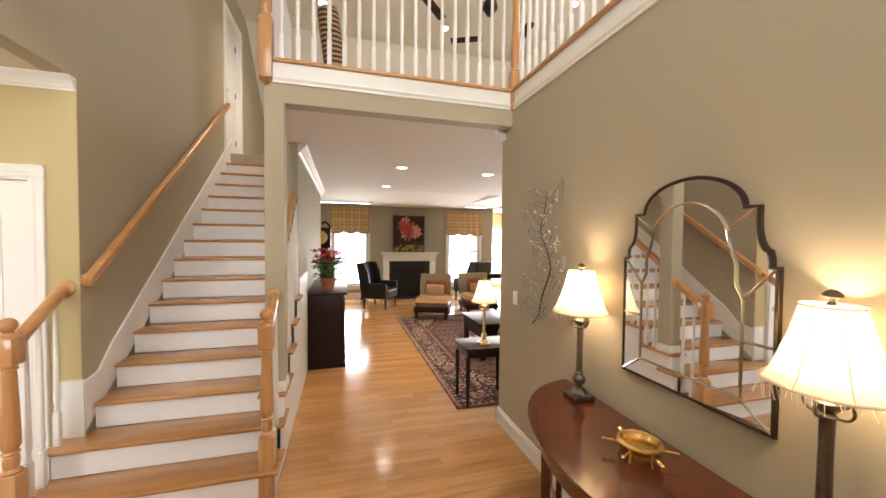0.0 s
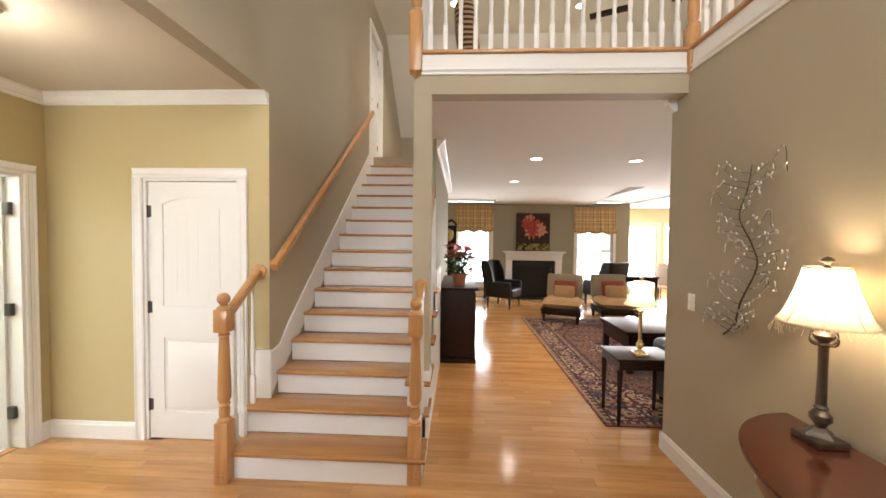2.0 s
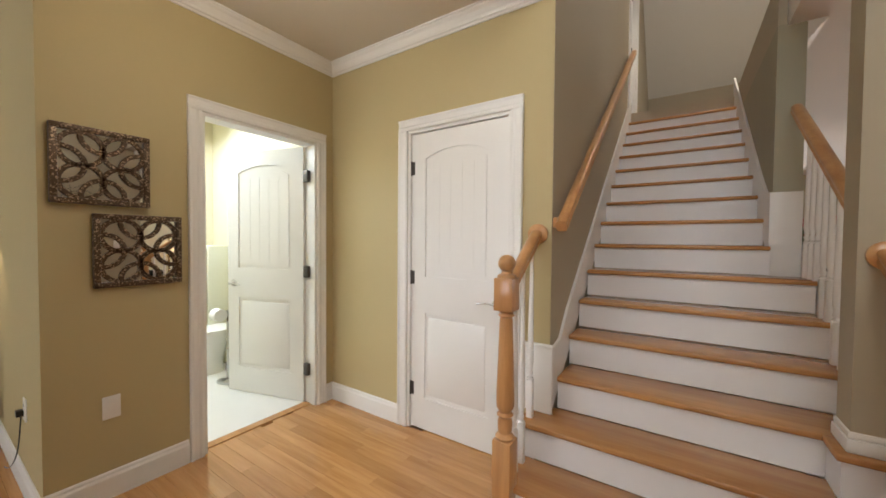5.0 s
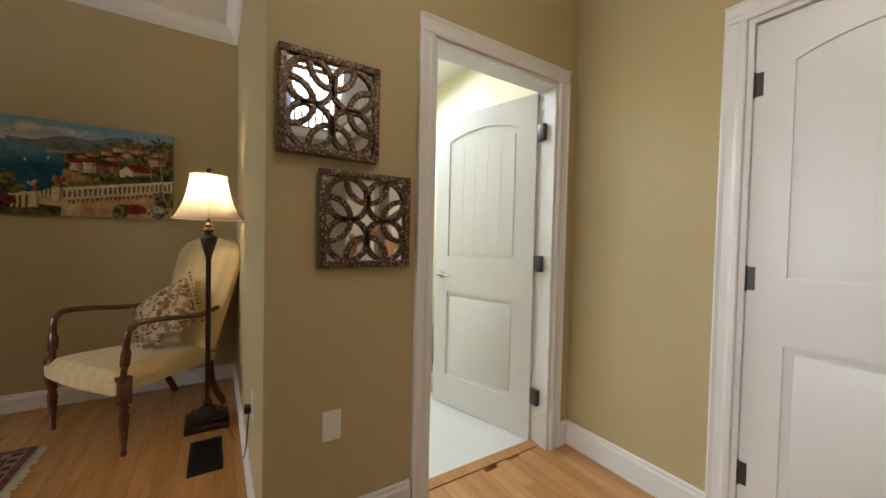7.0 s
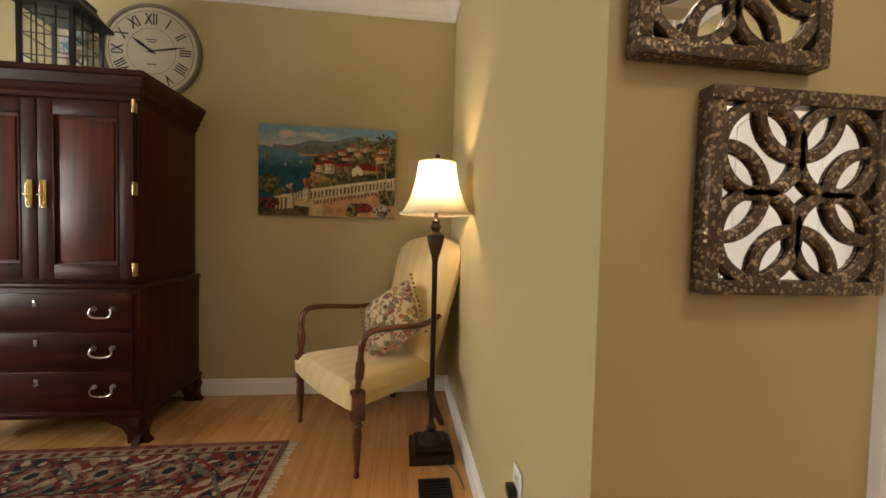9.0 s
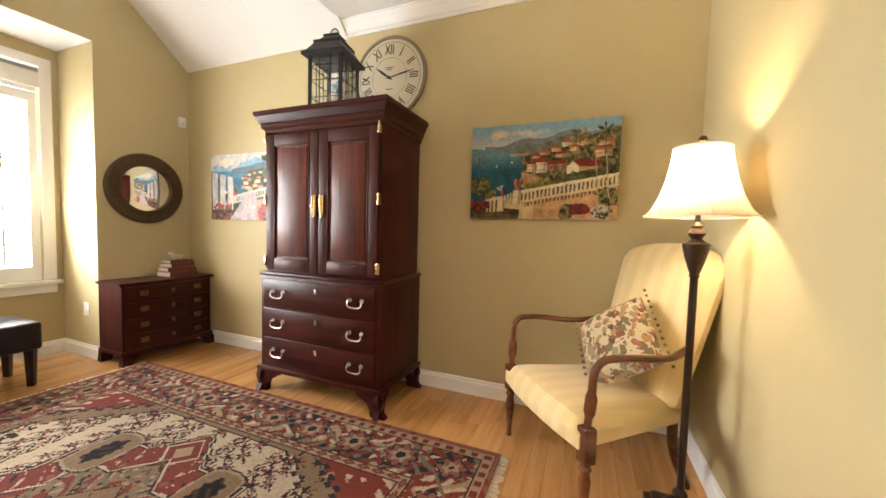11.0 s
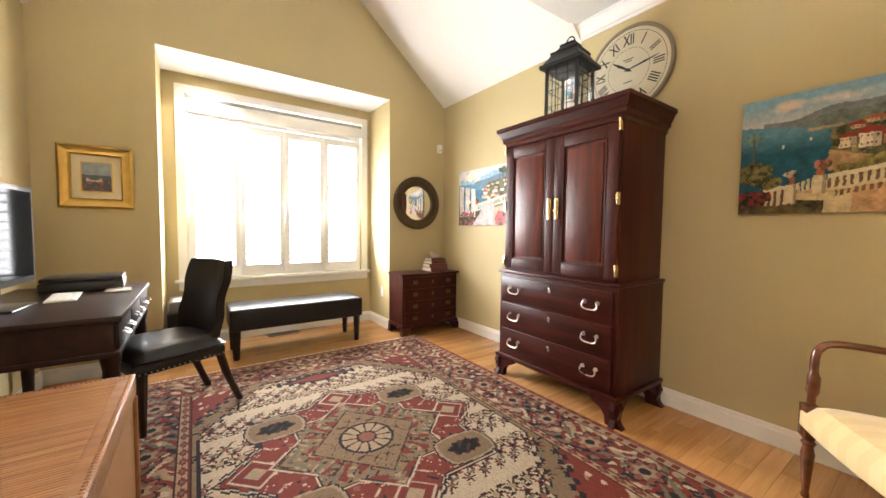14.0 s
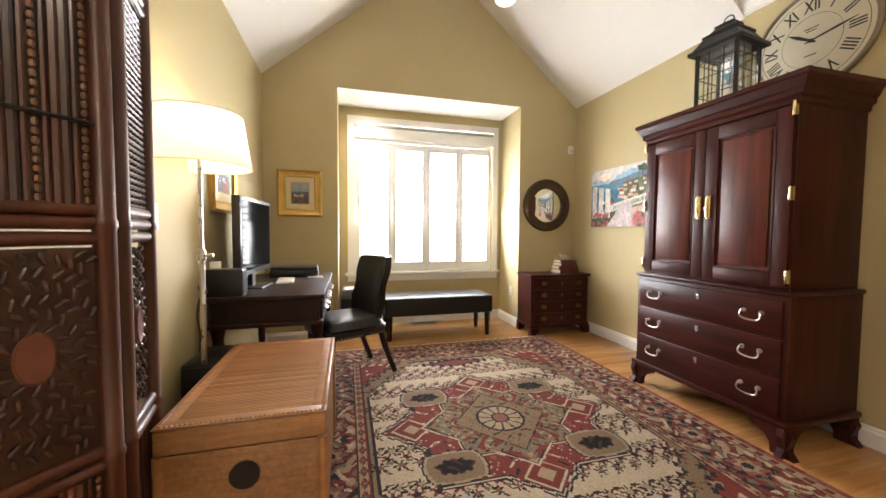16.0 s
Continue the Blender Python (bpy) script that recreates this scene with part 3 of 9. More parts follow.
def panel_door(ob, w, h, hinge_side, lever_x, dy=0.0, lever=True, back=False):
    """A two-panel door leaf with an arched upper panel, its hinges and lever. Local x from 0 to w, front at y=dy."""
    t, st = 0.036, 0.115
    leaf = part("door_leaf", slab(0, w, dy + 0.009, dy + t - 0.009, 0.008, h), TRIM, ob)
    for f0, f1 in ((dy, dy + 0.009), (dy + t - 0.009, dy + t)):
        stiles = bmesh.new()
        box(stiles, 0, st, f0, f1, 0.008, h)
        box(stiles, w - st, w, f0, f1, 0.008, h)
        box(stiles, st, w - st, f0, f1, 0.008, 0.22)
        box(stiles, st, w - st, f0, f1, 0.805, 1.055)
        n = 14
        arch = [(st + (w - 2 * st) * i / n, h - 0.175 + 0.055 * math.sin(math.pi * i / n) ** 0.8) for i in range(n + 1)]
        add(stiles, prism([*arch, (w - st, h), (st, h)], f0, f1))
        part("door_rails", stiles, TRIM, leaf)
        g = 0.028
        sgn = f0 == dy
        p0, p1 = (f0 + 0.003, f1 + 0.003) if sgn else (f0 - 0.003, f1 - 0.003)
        arch2 = [(st + g + (w - 2 * st - 2 * g) * i / n, h - 0.205 + 0.053 * math.sin(math.pi * i / n) ** 0.8) for i in range(n + 1)]
        part("door_panel", prism([(st + g, 1.055 + g), (w - st - g, 1.055 + g), *arch2[::-1]], p0, p1), TRIM, leaf)
        part("door_panel", slab(st + g, w - st - g, p0, p1, 0.22 + g, 0.805 - g, bevel=0.005), TRIM, leaf)
        k = 5
        for i in range(1, k):
            xg = st + g + (w - 2 * st - 2 * g) * i / k
            yy = p0 - 0.0012 if sgn else p1
            part("panel_groove", slab(xg - 0.0018, xg + 0.0018, yy, yy + 0.0012, 1.095, h - 0.23), TRIM, leaf)
    hx = -0.004 if hinge_side < 0 else w + 0.004
    for z in (0.275, 1.045, 1.79):
        hinge = part("hinge", lathe([(0.007, z - 0.05), (0.007, z + 0.05)], 10, (hx, dy - 0.004, 0)), HINGE, ob, "aged nickel hinge")
        xa, xb = (hx, hx + 0.03) if hinge_side < 0 else (hx - 0.03, hx)
        part("hinge_plate", slab(xa, xb, dy - 0.0015, dy, z - 0.045, z + 0.045), HINGE, hinge)
    if lever:
        sd = 1 if lever_x < w / 2 else -1
        for yy, f in ((dy, -1), (dy + t, 1)):
            rose = part("handle_rose", add(bmesh.new(), lathe([(0.031, 0), (0.031, 0.006), (0.02, 0.012), (0.011, 0.014), (0.010, 0.05)], 18), pose(lever_x, yy, 0.925, 90 * (1 if f < 0 else -1))), NICKEL, ob, "brushed nickel lever handle")
            part("lever", tube(curve([(lever_x, yy + f * 0.048, 0.925), (lever_x + sd * 0.05, yy + f * 0.052, 0.931), (lever_x + sd * 0.115, yy + f * 0.048, 0.920)]), [0.009] * 12 + [0.007], 8, 0.7), NICKEL, rose)
    return leaf


# closet door, shut
closet = casing("door_1", pose(-2.785, YC, 0), 0.755, 2.045, "white two-panel closet door, shut, in a white casing")
panel_door(closet, 0.711, 2.02, -1, 0.65, 0.018)
for ch in closet.children:
    if ch.name.split(".")[0] in ("door_leaf", "hinge", "handle_rose"):
        ch.location.x = 0.022
# bathroom doorway with its door standing open inwards
bath = casing("door_2", pose(XB, 2.045, 0, 0, 0, 90), 0.80, 2.045, "white casing of the open bathroom doorway")
leaf_root = thing("bathroom_door", pose(-3.690, 2.822, 0.0, 0, 0, 195.5), "white two-panel door standing open into the bathroom", "door")
panel_door(leaf_root, 0.775, 2.02, -1, 0.71, -0.018)
for z in (0.275, 1.045, 1.79):
    plate_ = add(bmesh.new(), slab(-3.675, -3.625, 2.796, 2.8245, z - 0.045, z + 0.045, bevel=0.003), leaf_root.matrix_world.inverted())
    part("jamb_hinge", plate_, HINGE, leaf_root, "dark metal butt hinge")
# upper door
upper = casing("door_3", pose(XS, 6.04, ZU, 0, 0, 90), 0.76, 2.03, "white casing of the door at the head of the stairs")
updoor = thing("upstairs_door", pose(XS - 0.05, 6.06, ZU, 0, 0, 90), "white panel door at the head of the stairs", "door")
panel_door(updoor, 0.72, 2.0, 1, 0.06, 0.01)


def window_unit(name, m, w, h, label, rails=1, mullions=0):
    """A white sash window in an opening w by h: local x along the wall, -y to the room."""
    ob = tagged(new(name), label, "", "", "structure")
    ob.matrix_world = m
    fr = bmesh.new()
    for a in ((0.001, 0.05, 0, h), (w - 0.05, w - 0.001, 0, h)):
        box(fr, a[0], a[1], 0.04, 0.10, a[2], a[3])
    box(fr, 0.05, w - 0.05, 0.04, 0.10, 0, 0.05)
    box(fr, 0.05, w - 0.05, 0.04, 0.10, h - 0.05, h)
    part("window_frame", fr, TRIM, ob, smooth=False)
    for i in range(rails):
        z = h * (i + 1) / (rails + 1)
        part("meeting_rail", slab(0.05, w - 0.05, 0.045, 0.09, z - 0.02, z + 0.02), TRIM, ob, smooth=False)
    for i in range(mullions):
        x = w * (i + 1) / (mullions + 1)
        part("mullion", slab(x - 0.02, x + 0.02, 0.045, 0.09, 0.05, h - 0.05), TRIM, ob, smooth=False)
    pane = part("pane", slab(0.05, w - 0.05, 0.066, 0.070, 0.05, h - 0.05), GLASS, ob, smooth=False)
    pane.visible_shadow = False
    c = 0.075
    sides = bmesh.new()
    box(sides, -c, 0, -0.018, -0.001, 0, h + c)
    box(sides, w, w + c, -0.018, -0.001, 0, h + c)
    box(sides, 0, w, -0.018, -0.001, h, h + c)
    part("window_casing", sides, TRIM, ob, smooth=False)
    part("window_sill", slab(-c - 0.03, w + c + 0.03, -0.05, -0.001, -0.035, -0.001, bevel=0.006), TRIM, ob)
    part("window_apron", slab(-c, w + c, -0.016, -0.001, -0.11, -0.036), TRIM, ob, smooth=False)
    return ob


w1 = window_unit("window_1", pose(-2.94, YA, 0.655, 0, 0, 180), 1.785, 1.80, "white window with plantation shutters, blown-out daylight behind", 0, 3)
window_unit("window_2", pose(-0.40, YL, 0.35), 0.92, 1.90, "tall white sash window beside the fireplace")
window_unit("window_3", pose(2.88, YL, 0.35), 0.98, 1.90, "tall white sash window beside the fireplace")
window_unit("window_4", pose(4.85, 11.9, 0.10), 1.05, 2.0, "white glazed patio door full of daylight", 0, 0)
window_unit("window_5", pose(6.15, 11.9, 0.30), 1.75, 1.8, "wide white sunroom window full of daylight", 0, 1)
window_unit("window_6", pose(0.9, -1.6, 2.95, 0, 0, 180), 2.3, 1.9, "tall white foyer window above the front door", 1, 2)

# floor boards: strips of oak that run across the house
struct("subfloor", box(bmesh.new(), -5.7, 8.7, -3.7, 12.0, -0.08, -0.018), SUBFLOOR)
struct("threshold", box(bmesh.new(), XB - 0.115, XB - 0.05, 2.068, 2.822, -0.0178, 0.0065), OAK_TREAD)
FLOOR = tagged(new("floor"), "honey oak strip floor, glossy", "floor", "", "structure")
BW = 0.083


def in_house(x, y):
    if y < -1.6 and x > XE:
        return False
    if x < XB and y > YN and y < YC:
        return False
    if x < XS - 0.1 and y > YC:
        return y > 8.1 and x > -1.7
    return not (y > YL + 0.1 and x < 4.2)


def board_mesh(x0, x1, y0, y1, z1):
    g, e = 0.0003, 0.0006
    v = [(x0 + g, y0 + g, -0.017), (x1 - g, y0 + g, -0.017), (x1 - g, y1 - g, -0.017), (x0 + g, y1 - g, -0.017),
         (x0 + g, y0 + g, z1 - e), (x1 - g, y0 + g, z1 - e), (x1 - g, y1 - g, z1 - e), (x0 + g, y1 - g, z1 - e),
         (x0 + g + e, y0 + g + e, z1), (x1 - g - e, y0 + g + e, z1), (x1 - g - e, y1 - g - e, z1), (x0 + g + e, y1 - g - e, z1)]
    f = [(0, 1, 5, 4), (1, 2, 6, 5), (2, 3, 7, 6), (3, 0, 4, 7), (4, 5, 9, 8), (5, 6, 10, 9), (6, 7, 11, 10), (7, 4, 8, 11), (8, 9, 10, 11)]
    return v, f


def lay_boards():
    rnd = random.Random(5)
    rest_v, rest_f, count = [], [], 0
    y = -3.56
    while y < 11.9:
        x = -5.6 - rnd.uniform(0, 1.2)
        while x < 8.6:
            n = rnd.uniform(0.55, 1.5)
            a, b = max(x, -5.6), min(x + n, 8.6)
            x += n
            if b - a < 0.05 or not any(in_house(u, v) for u in (a + 0.01, (a + b) / 2, b - 0.01) for v in (y + 0.01, y + BW - 0.01)):
                continue
            v, f = board_mesh(a, b, y, y + BW, rnd.uniform(-0.0004, 0.0))
            near = -3.5 < (a + b) / 2 < 1.2 and 0.6 < y < 5.2 and count < 298
            if near:
                me = bpy.data.meshes.new("plank")
                me.from_pydata(v, [], f)
                me.materials.append(OAK)
                ob = new("plank", me)
                ob.parent = FLOOR
                count += 1
            else:
                k = len(rest_v)
                rest_v += v
                rest_f += [tuple(i + k for i in q) for q in f]
        y += BW
    me = bpy.data.meshes.new("planks_rest")
    me.from_pydata(rest_v, [], rest_f)
    me.materials.append(OAK_REST)
    ob = tagged(new("planks_rest", me), "honey oak floor boards", "", "", "stuff")
    ob.parent = FLOOR


# ---- stairs ----
RISE, RUN, Y1, STEPS = 0.183, 0.242, 2.575, 16
stairs = tagged(new("staircase"), "straight staircase with oak treads and white risers", "staircase", "", "structure")
TX1 = -0.545


def tread_span(k):
    left = -1.905 if k < 2 else XS + 0.018
    right = TX1 if k < 6 else -0.75
    return left, right


for k in range(STEPS):
    y, z = Y1 + k * RUN, (k + 1) * RISE
    xa, xb = tread_span(k)
    part("riser", slab(xa + (0.03 if k < 2 else 0), xb - (0.03 if k < 6 else 0), y + 0.028, y + 0.045, z - RISE + (0.0 if k == 0 else 0.002), z - 0.027), RISER_WHITE, stairs, smooth=False)
    if k < STEPS - 1:
        part("tread", slab(xa, xb, y, y + RUN + 0.03, z - 0.027, z, bevel=0.009, segs=3), OAK_TREAD, stairs)
    else:
        part("landing_nosing", slab(xa, -0.75, y, y + 0.09, z - 0.027, z, bevel=0.009, segs=3), OAK_TREAD, stairs)
# return of the third tread round the column, and the stair's side on the hall
part("tread_return", slab(-0.735, TX1, 2.905, Y1 + 2 * RUN + 0.01, 2 * RISE + 0.156, 3 * RISE, bevel=0.009, segs=3), OAK_TREAD, stairs)
part("return_riser", slab(-0.715, TX1 - 0.02, 2.93, Y1 + 2 * RUN + 0.03, 2 * RISE + 0.001, 2 * RISE + 0.155), RISER_WHITE, stairs, smooth=False)
side = []
for k in range(7):
    side += [(Y1 + 0.028 + k * RUN, k * RISE), (Y1 + 0.028 + k * RUN, (k + 1) * RISE - 0.027)]
side += [(4.9, 7 * RISE - 0.027), (4.9, 0)]
part("side_stringer", prism(side, TX1 - 0.05, TX1 - 0.03, "x"), RISER_WHITE, stairs, smooth=False)
side2 = [(Y1 + 0.045, 0), (Y1 + 0.045, RISE - 0.028), (Y1 + 0.028 + RUN, RISE - 0.028), (Y1 + 0.028 + RUN, 2 * RISE - 0.028), (YC - 0.003, 2 * RISE - 0.028), (YC - 0.003, 0)]
part("left_stringer", prism(side2, -1.888, -1.868, "x"), RISER_WHITE, stairs, smooth=False)
# skirt boards that climb with the stairs
h0 = 0.17
slope = RISE / RUN
ya, yb = YC + 0.004, Y1 + 15.3 * RUN
line = lambda y: (y - Y1) * slope + RISE + h0
part("skirt_board", prism([(ya, 0.40), (yb, line(yb) - 0.4), (yb, line(yb)), (3.29, line(3.29)), (3.14, 0.745), (ya, 0.722)], XS + 0.001, XS + 0.017, "x"), TRIM, stairs, smooth=False)
part("skirt_block", slab(-1.925, XS + 0.017, YC - 0.019, YC - 0.001, 2 * RISE + 0.001, 0.722, bevel=0.003), TRIM, stairs)
part("skirt_cap", slab(-1.93, XS + 0.022, YC - 0.026, YC - 0.001, 0.723, 0.742, bevel=0.004), TRIM, stairs)
part("skirt_board", prism([(4.11, 1.2), (yb, line(yb) - 0.4), (yb, line(yb)), (4.45, line(4.45)), (4.25, 1.64), (4.11, 1.62)], -0.752, -0.737, "x"), TRIM, stairs, smooth=False)
part("skirt_block", slab(-0.752, -0.598, 4.10, 4.119, 0.9, 1.62, bevel=0.003), TRIM, stairs)
part("column_base", slab(-0.702, -0.548, YF - 0.012, YF + 0.152, 0.5495, 0.60, bevel=0.005), TRIM, stairs)
part("column_base", slab(-0.698, -0.552, YF - 0.007, YF + 0.147, 0.6005, 0.625, bevel=0.006), TRIM, stairs)


def newel(m, height, label):
    """A turned newel post with square blocks and a ball."""
    ob = thing("newel_post", m, label, "newel post", "newels")
    a = 0.044
    part("lower_block", slab(-a, a, -a, a, 0, 0.40, bevel=0.004), OAK_POST, ob)
    s = height - 0.40
    t = 0.40
    part("shaft", lathe([(0.040, t), (0.044, t + 0.012), (0.030, t + 0.03), (0.033, t + 0.045), (0.034, t + 0.08), (0.028, t + 0.10), (0.038, t + 0.112), (0.028, t + 0.125), (0.040, t + 0.15),
                           (0.041, t + 0.20), (0.030, height - 0.30), (0.028, height - 0.285), (0.038, height - 0.275), (0.030, height - 0.262), (0.036, height - 0.252)], 20), OAK_POST, ob)
    part("upper_block", slab(-a, a, -a, a, height - 0.252, height - 0.105, bevel=0.004), OAK_POST, ob)
    part("cap", lathe([(0.044, height - 0.105), (0.040, height - 0.092), (0.026, height - 0.085), (0.024, height - 0.076), (0.0245, height - 0.074)], 20), OAK_POST, ob)
    part("ball", ellipsoid((0, 0, height - 0.040), (0.040, 0.040, 0.040), 18, 12), OAK_POST, ob)
    for z in (0.05, 0.08):
        for x in (-0.015, 0.015):
            part("plug", slab(x - 0.003, x + 0.003, -a - 0.0008, -a + 0.001, z - 0.003, z + 0.003), SUBFLOOR, ob)
    return ob


newel(pose(-1.865, 2.575, 0), 1.24, "turned oak newel post with ball finial at the stair foot")
newel(pose(-0.622, 2.64, 0), 1.225, "turned oak newel post with ball finial by the column")


def rail_profile(m0, m1, w=0.058, h=0.062):
    """A moulded handrail between two points."""
    a, b = Vector(m0), Vector(m1)
    d = (b - a).normalized()
    side = d.cross(Vector((0, 0, 1))).normalized()
    up = side.cross(d)
    prof = [(-0.35, -0.5), (0.35, -0.5), (0.5, -0.25), (0.42, -0.05), (0.5, 0.12), (0.46, 0.32), (0.28, 0.48), (0, 0.53), (-0.28, 0.48), (-0.46, 0.32), (-0.5, 0.12), (-0.42, -0.05), (-0.5, -0.25)]
    bm = bmesh.new()
    rings = [[bm.verts.new(p + side * u * w + up * v * h) for u, v in prof] for p in (a, b)]
    n = len(prof)
    for i in range(n):
        bm.faces.new((rings[0][i], rings[0][(i + 1) % n], rings[1][(i + 1) % n], rings[1][i]))
    bm.faces.new(rings[0][::-1])
    bm.faces.new(rings[1])
    return bm


def baluster(ob, x, y, z0, z1):
    h = z1 - z0
    bm = slab(x - 0.016, x + 0.016, y - 0.016, y + 0.016, z0, z0 + 0.2, bevel=0.002)
    add(bm, lathe([(0.015, 0.2), (0.018, 0.21), (0.010, 0.22), (0.015, 0.235), (0.010, 0.25), (0.0165, 0.29), (0.014, 0.45), (0.0085, h)], 12, (x, y, z0)))
    return part("baluster", bm, TRIM, ob)


# short rail from the left newel to the wall, with its balusters
left_rail = thing("stair_railing", pose(0, 0, 0), "short oak handrail with white turned balusters", "railing", "railings")
part("handrail", rail_profile((-1.865, 2.60, 1.085), (-1.865, 2.97, 1.335)), OAK_RAIL, left_rail)
part("rosette", add(bmesh.new(), lathe([(0.055, 0), (0.055, 0.012), (0.045, 0.02), (0.0, 0.022)], 20), pose(-1.865, YC - 0.001, 1.34, 90)), OAK_RAIL, left_rail)
for y, z in ((2.685, RISE), (2.78, RISE), (2.90, 2 * RISE)):
    baluster(left_rail, -1.865, y, z, 1.085 + (y - 2.60) * 0.676 - 0.02)
right_rail = thing("stair_railing", pose(0, 0, 0), "short oak handrail with white turned balusters", "railing", "railings")
part("handrail", rail_profile((-0.622, 2.665, 1.08), (-0.622, 2.935, 1.262)), OAK_RAIL, right_rail)
part("rosette", add(bmesh.new(), lathe([(0.05, 0), (0.05, 0.012), (0.04, 0.02), (0.0, 0.022)], 20), pose(-0.622, YF - 0.001, 1.262, 90)), OAK_RAIL, right_rail)
for y, z in ((2.73, RISE), (2.835, 2 * RISE)):
    baluster(right_rail, -0.60, y, z, 1.08 + (y - 2.665) * 0.674 - 0.02)
upper_rail = thing("stair_railing", pose(0, 0, 0), "oak handrail with white balusters behind the column", "railing", "railings")
part("handrail", rail_profile((-0.64, YF + 0.142, 1.40), (-0.64, 4.10, 2.12)), OAK_RAIL, upper_rail)
for i in range(9):
    y = 3.17 + 0.103 * i
    k = int((y - Y1) / RUN)
    baluster(upper_rail, -0.60, y, (k + 1) * RISE, 1.40 + (y - 3.09) * 0.713 - 0.03)
wall_rail = thing("wall_handrail", pose(0, 0, 0), "oak handrail fixed to the stair wall", "handrail")
RX = XS + 0.062
part("rail", rail_profile((RX, 2.945, 1.378), (RX, 5.95, 3.562)), OAK_RAIL, wall_rail)
part("rail_return", slab(XS + 0.001, RX + 0.02, 3.0, 3.04, 1.375, 1.43, bevel=0.006), OAK_RAIL, wall_rail)
for y in (3.4, 4.4, 5.4):
    z = 1.378 + (y - 2.945) * 0.7268
    part("bracket", tube(curve([(XS + 0.001, y, z - 0.09), (XS + 0.045, y, z - 0.085), (RX, y, z - 0.035)]), 0.007), BRASS, wall_rail, "brass rail bracket")

# ---- gallery railing ----
fascia = tagged(new("gallery_fascia"), "white moulded fascia along the gallery edge", "trim", "", "structure")
FP = [(0, 2.785), (-0.012, 2.785), (-0.012, 2.80), (-0.022, 2.815), (-0.022, 2.825), (-0.012, 2.83), (-0.012, 2.925), (0, 2.925)]
part("fascia_front", prism([(YF + u, z) for u, z in FP], -0.69, XR - 0.001, "x"), TRIM, fascia, smooth=False)
part("fascia_side", prism([(XR + u, z) for u, z in FP], -1.6, YF - 0.022, "y"), TRIM, fascia, smooth=False)
part("nosing_front", slab(-0.69, XR + 0.1, YF - 0.036, YF + 0.09, 2.9265, 2.952, bevel=0.008), OAK_RAIL, fascia)
part("nosing_side", slab(XR - 0.036, XR + 0.09, -1.6, YF - 0.0365, 2.9265, 2.952, bevel=0.008), OAK_RAIL, fascia)
gallery = thing("gallery_railing", pose(0, 0, 0), "white turned balusters under an oak rail along the gallery", "railing")
ZB, ZR = 2.952, 3.86
for x in (-0.675, XR + 0.015):
    post = part("gallery_post", slab(x - 0.044, x + 0.044, YF - 0.05, YF + 0.04, 2.80, 3.22 if x < 0 else 3.1, bevel=0.004), OAK_POST, gallery, "square and turned oak gallery post")
    z = 3.22 if x < 0 else 3.1
    part("post_shaft", lathe([(0.040, z), (0.043, z + 0.012), (0.030, z + 0.03), (0.038, z + 0.06), (0.040, z + 0.14), (0.028, ZR - 0.2), (0.036, ZR - 0.17), (0.036, ZR)], 18, (x, YF - 0.005, 0)), OAK_POST, post)
    part("post_drop", lathe([(0.0, 2.755), (0.018, 2.768), (0.046, 2.790), (0.050, 2.80)], 4, (x, YF - 0.005, 0)), OAK_POST, post, smooth=False)


def tall_baluster(x, y):
    bm = slab(x - 0.016, x + 0.016, y - 0.016, y + 0.016, ZB, ZB + 0.19, bevel=0.002)
    add(bm, lathe([(0.015, 0.19), (0.018, 0.20), (0.011, 0.21), (0.0165, 0.23), (0.0125, 0.28), (0.0165, 0.34), (0.014, 0.5), (0.009, ZR - ZB)], 12, (x, y, ZB)))
    return part("baluster", bm, TRIM, gallery)


for i in range(17):
    tall_baluster(-0.575 + i * (1.16 + 0.575) / 16, YF + 0.02)
for i in range(30):
    tall_baluster(XR + 0.02, YF - 0.115 - i * 0.108)
part("handrail", rail_profile((-0.66, YF, ZR + 0.03), (XR + 0.02, YF, ZR + 0.03)), OAK_RAIL, gallery)
part("handrail", rail_profile((XR + 0.02, YF, ZR + 0.03), (XR + 0.02, -1.59, ZR + 0.03)), OAK_RAIL, gallery)
for i in range(10):
    tall_baluster(-0.665, YF + 0.15 + 0.11 * i)
corbel = thing("corbel", pose(XR - 0.034, YF + 0.15, 2.568) @ Matrix.Diagonal((0.55, 0.6, 0.54, 1)), "small white carved corbel under the gallery", "corbel")
part("corbel_body", prism([(-0.035, 0.02), (-0.05, 0.06), (-0.045, 0.09), (-0.07, 0.12), (-0.085, 0.145), (0.059, 0.145), (0.059, 0.0), (0.0, 0.0)], -0.05, 0.05), TRIM, corbel)
part("corbel_cap", slab(-0.1, 0.059, -0.06, 0.06, 0.1455, 0.147), TRIM, corbel)

# ---- console table with its lamps, mirror, wall tree ----
CY, CZ = 1.295, 0.80
table = thing("console_table", pose(XR - 0.018, CY, 0), "dark mahogany half-round console table against the wall", "console table")
n = 40


def half(a, b, x0=0.0):
    return [(x0 - b * math.sin(math.pi * i / n), -a * math.cos(math.pi * i / n)) for i in range(n + 1)]


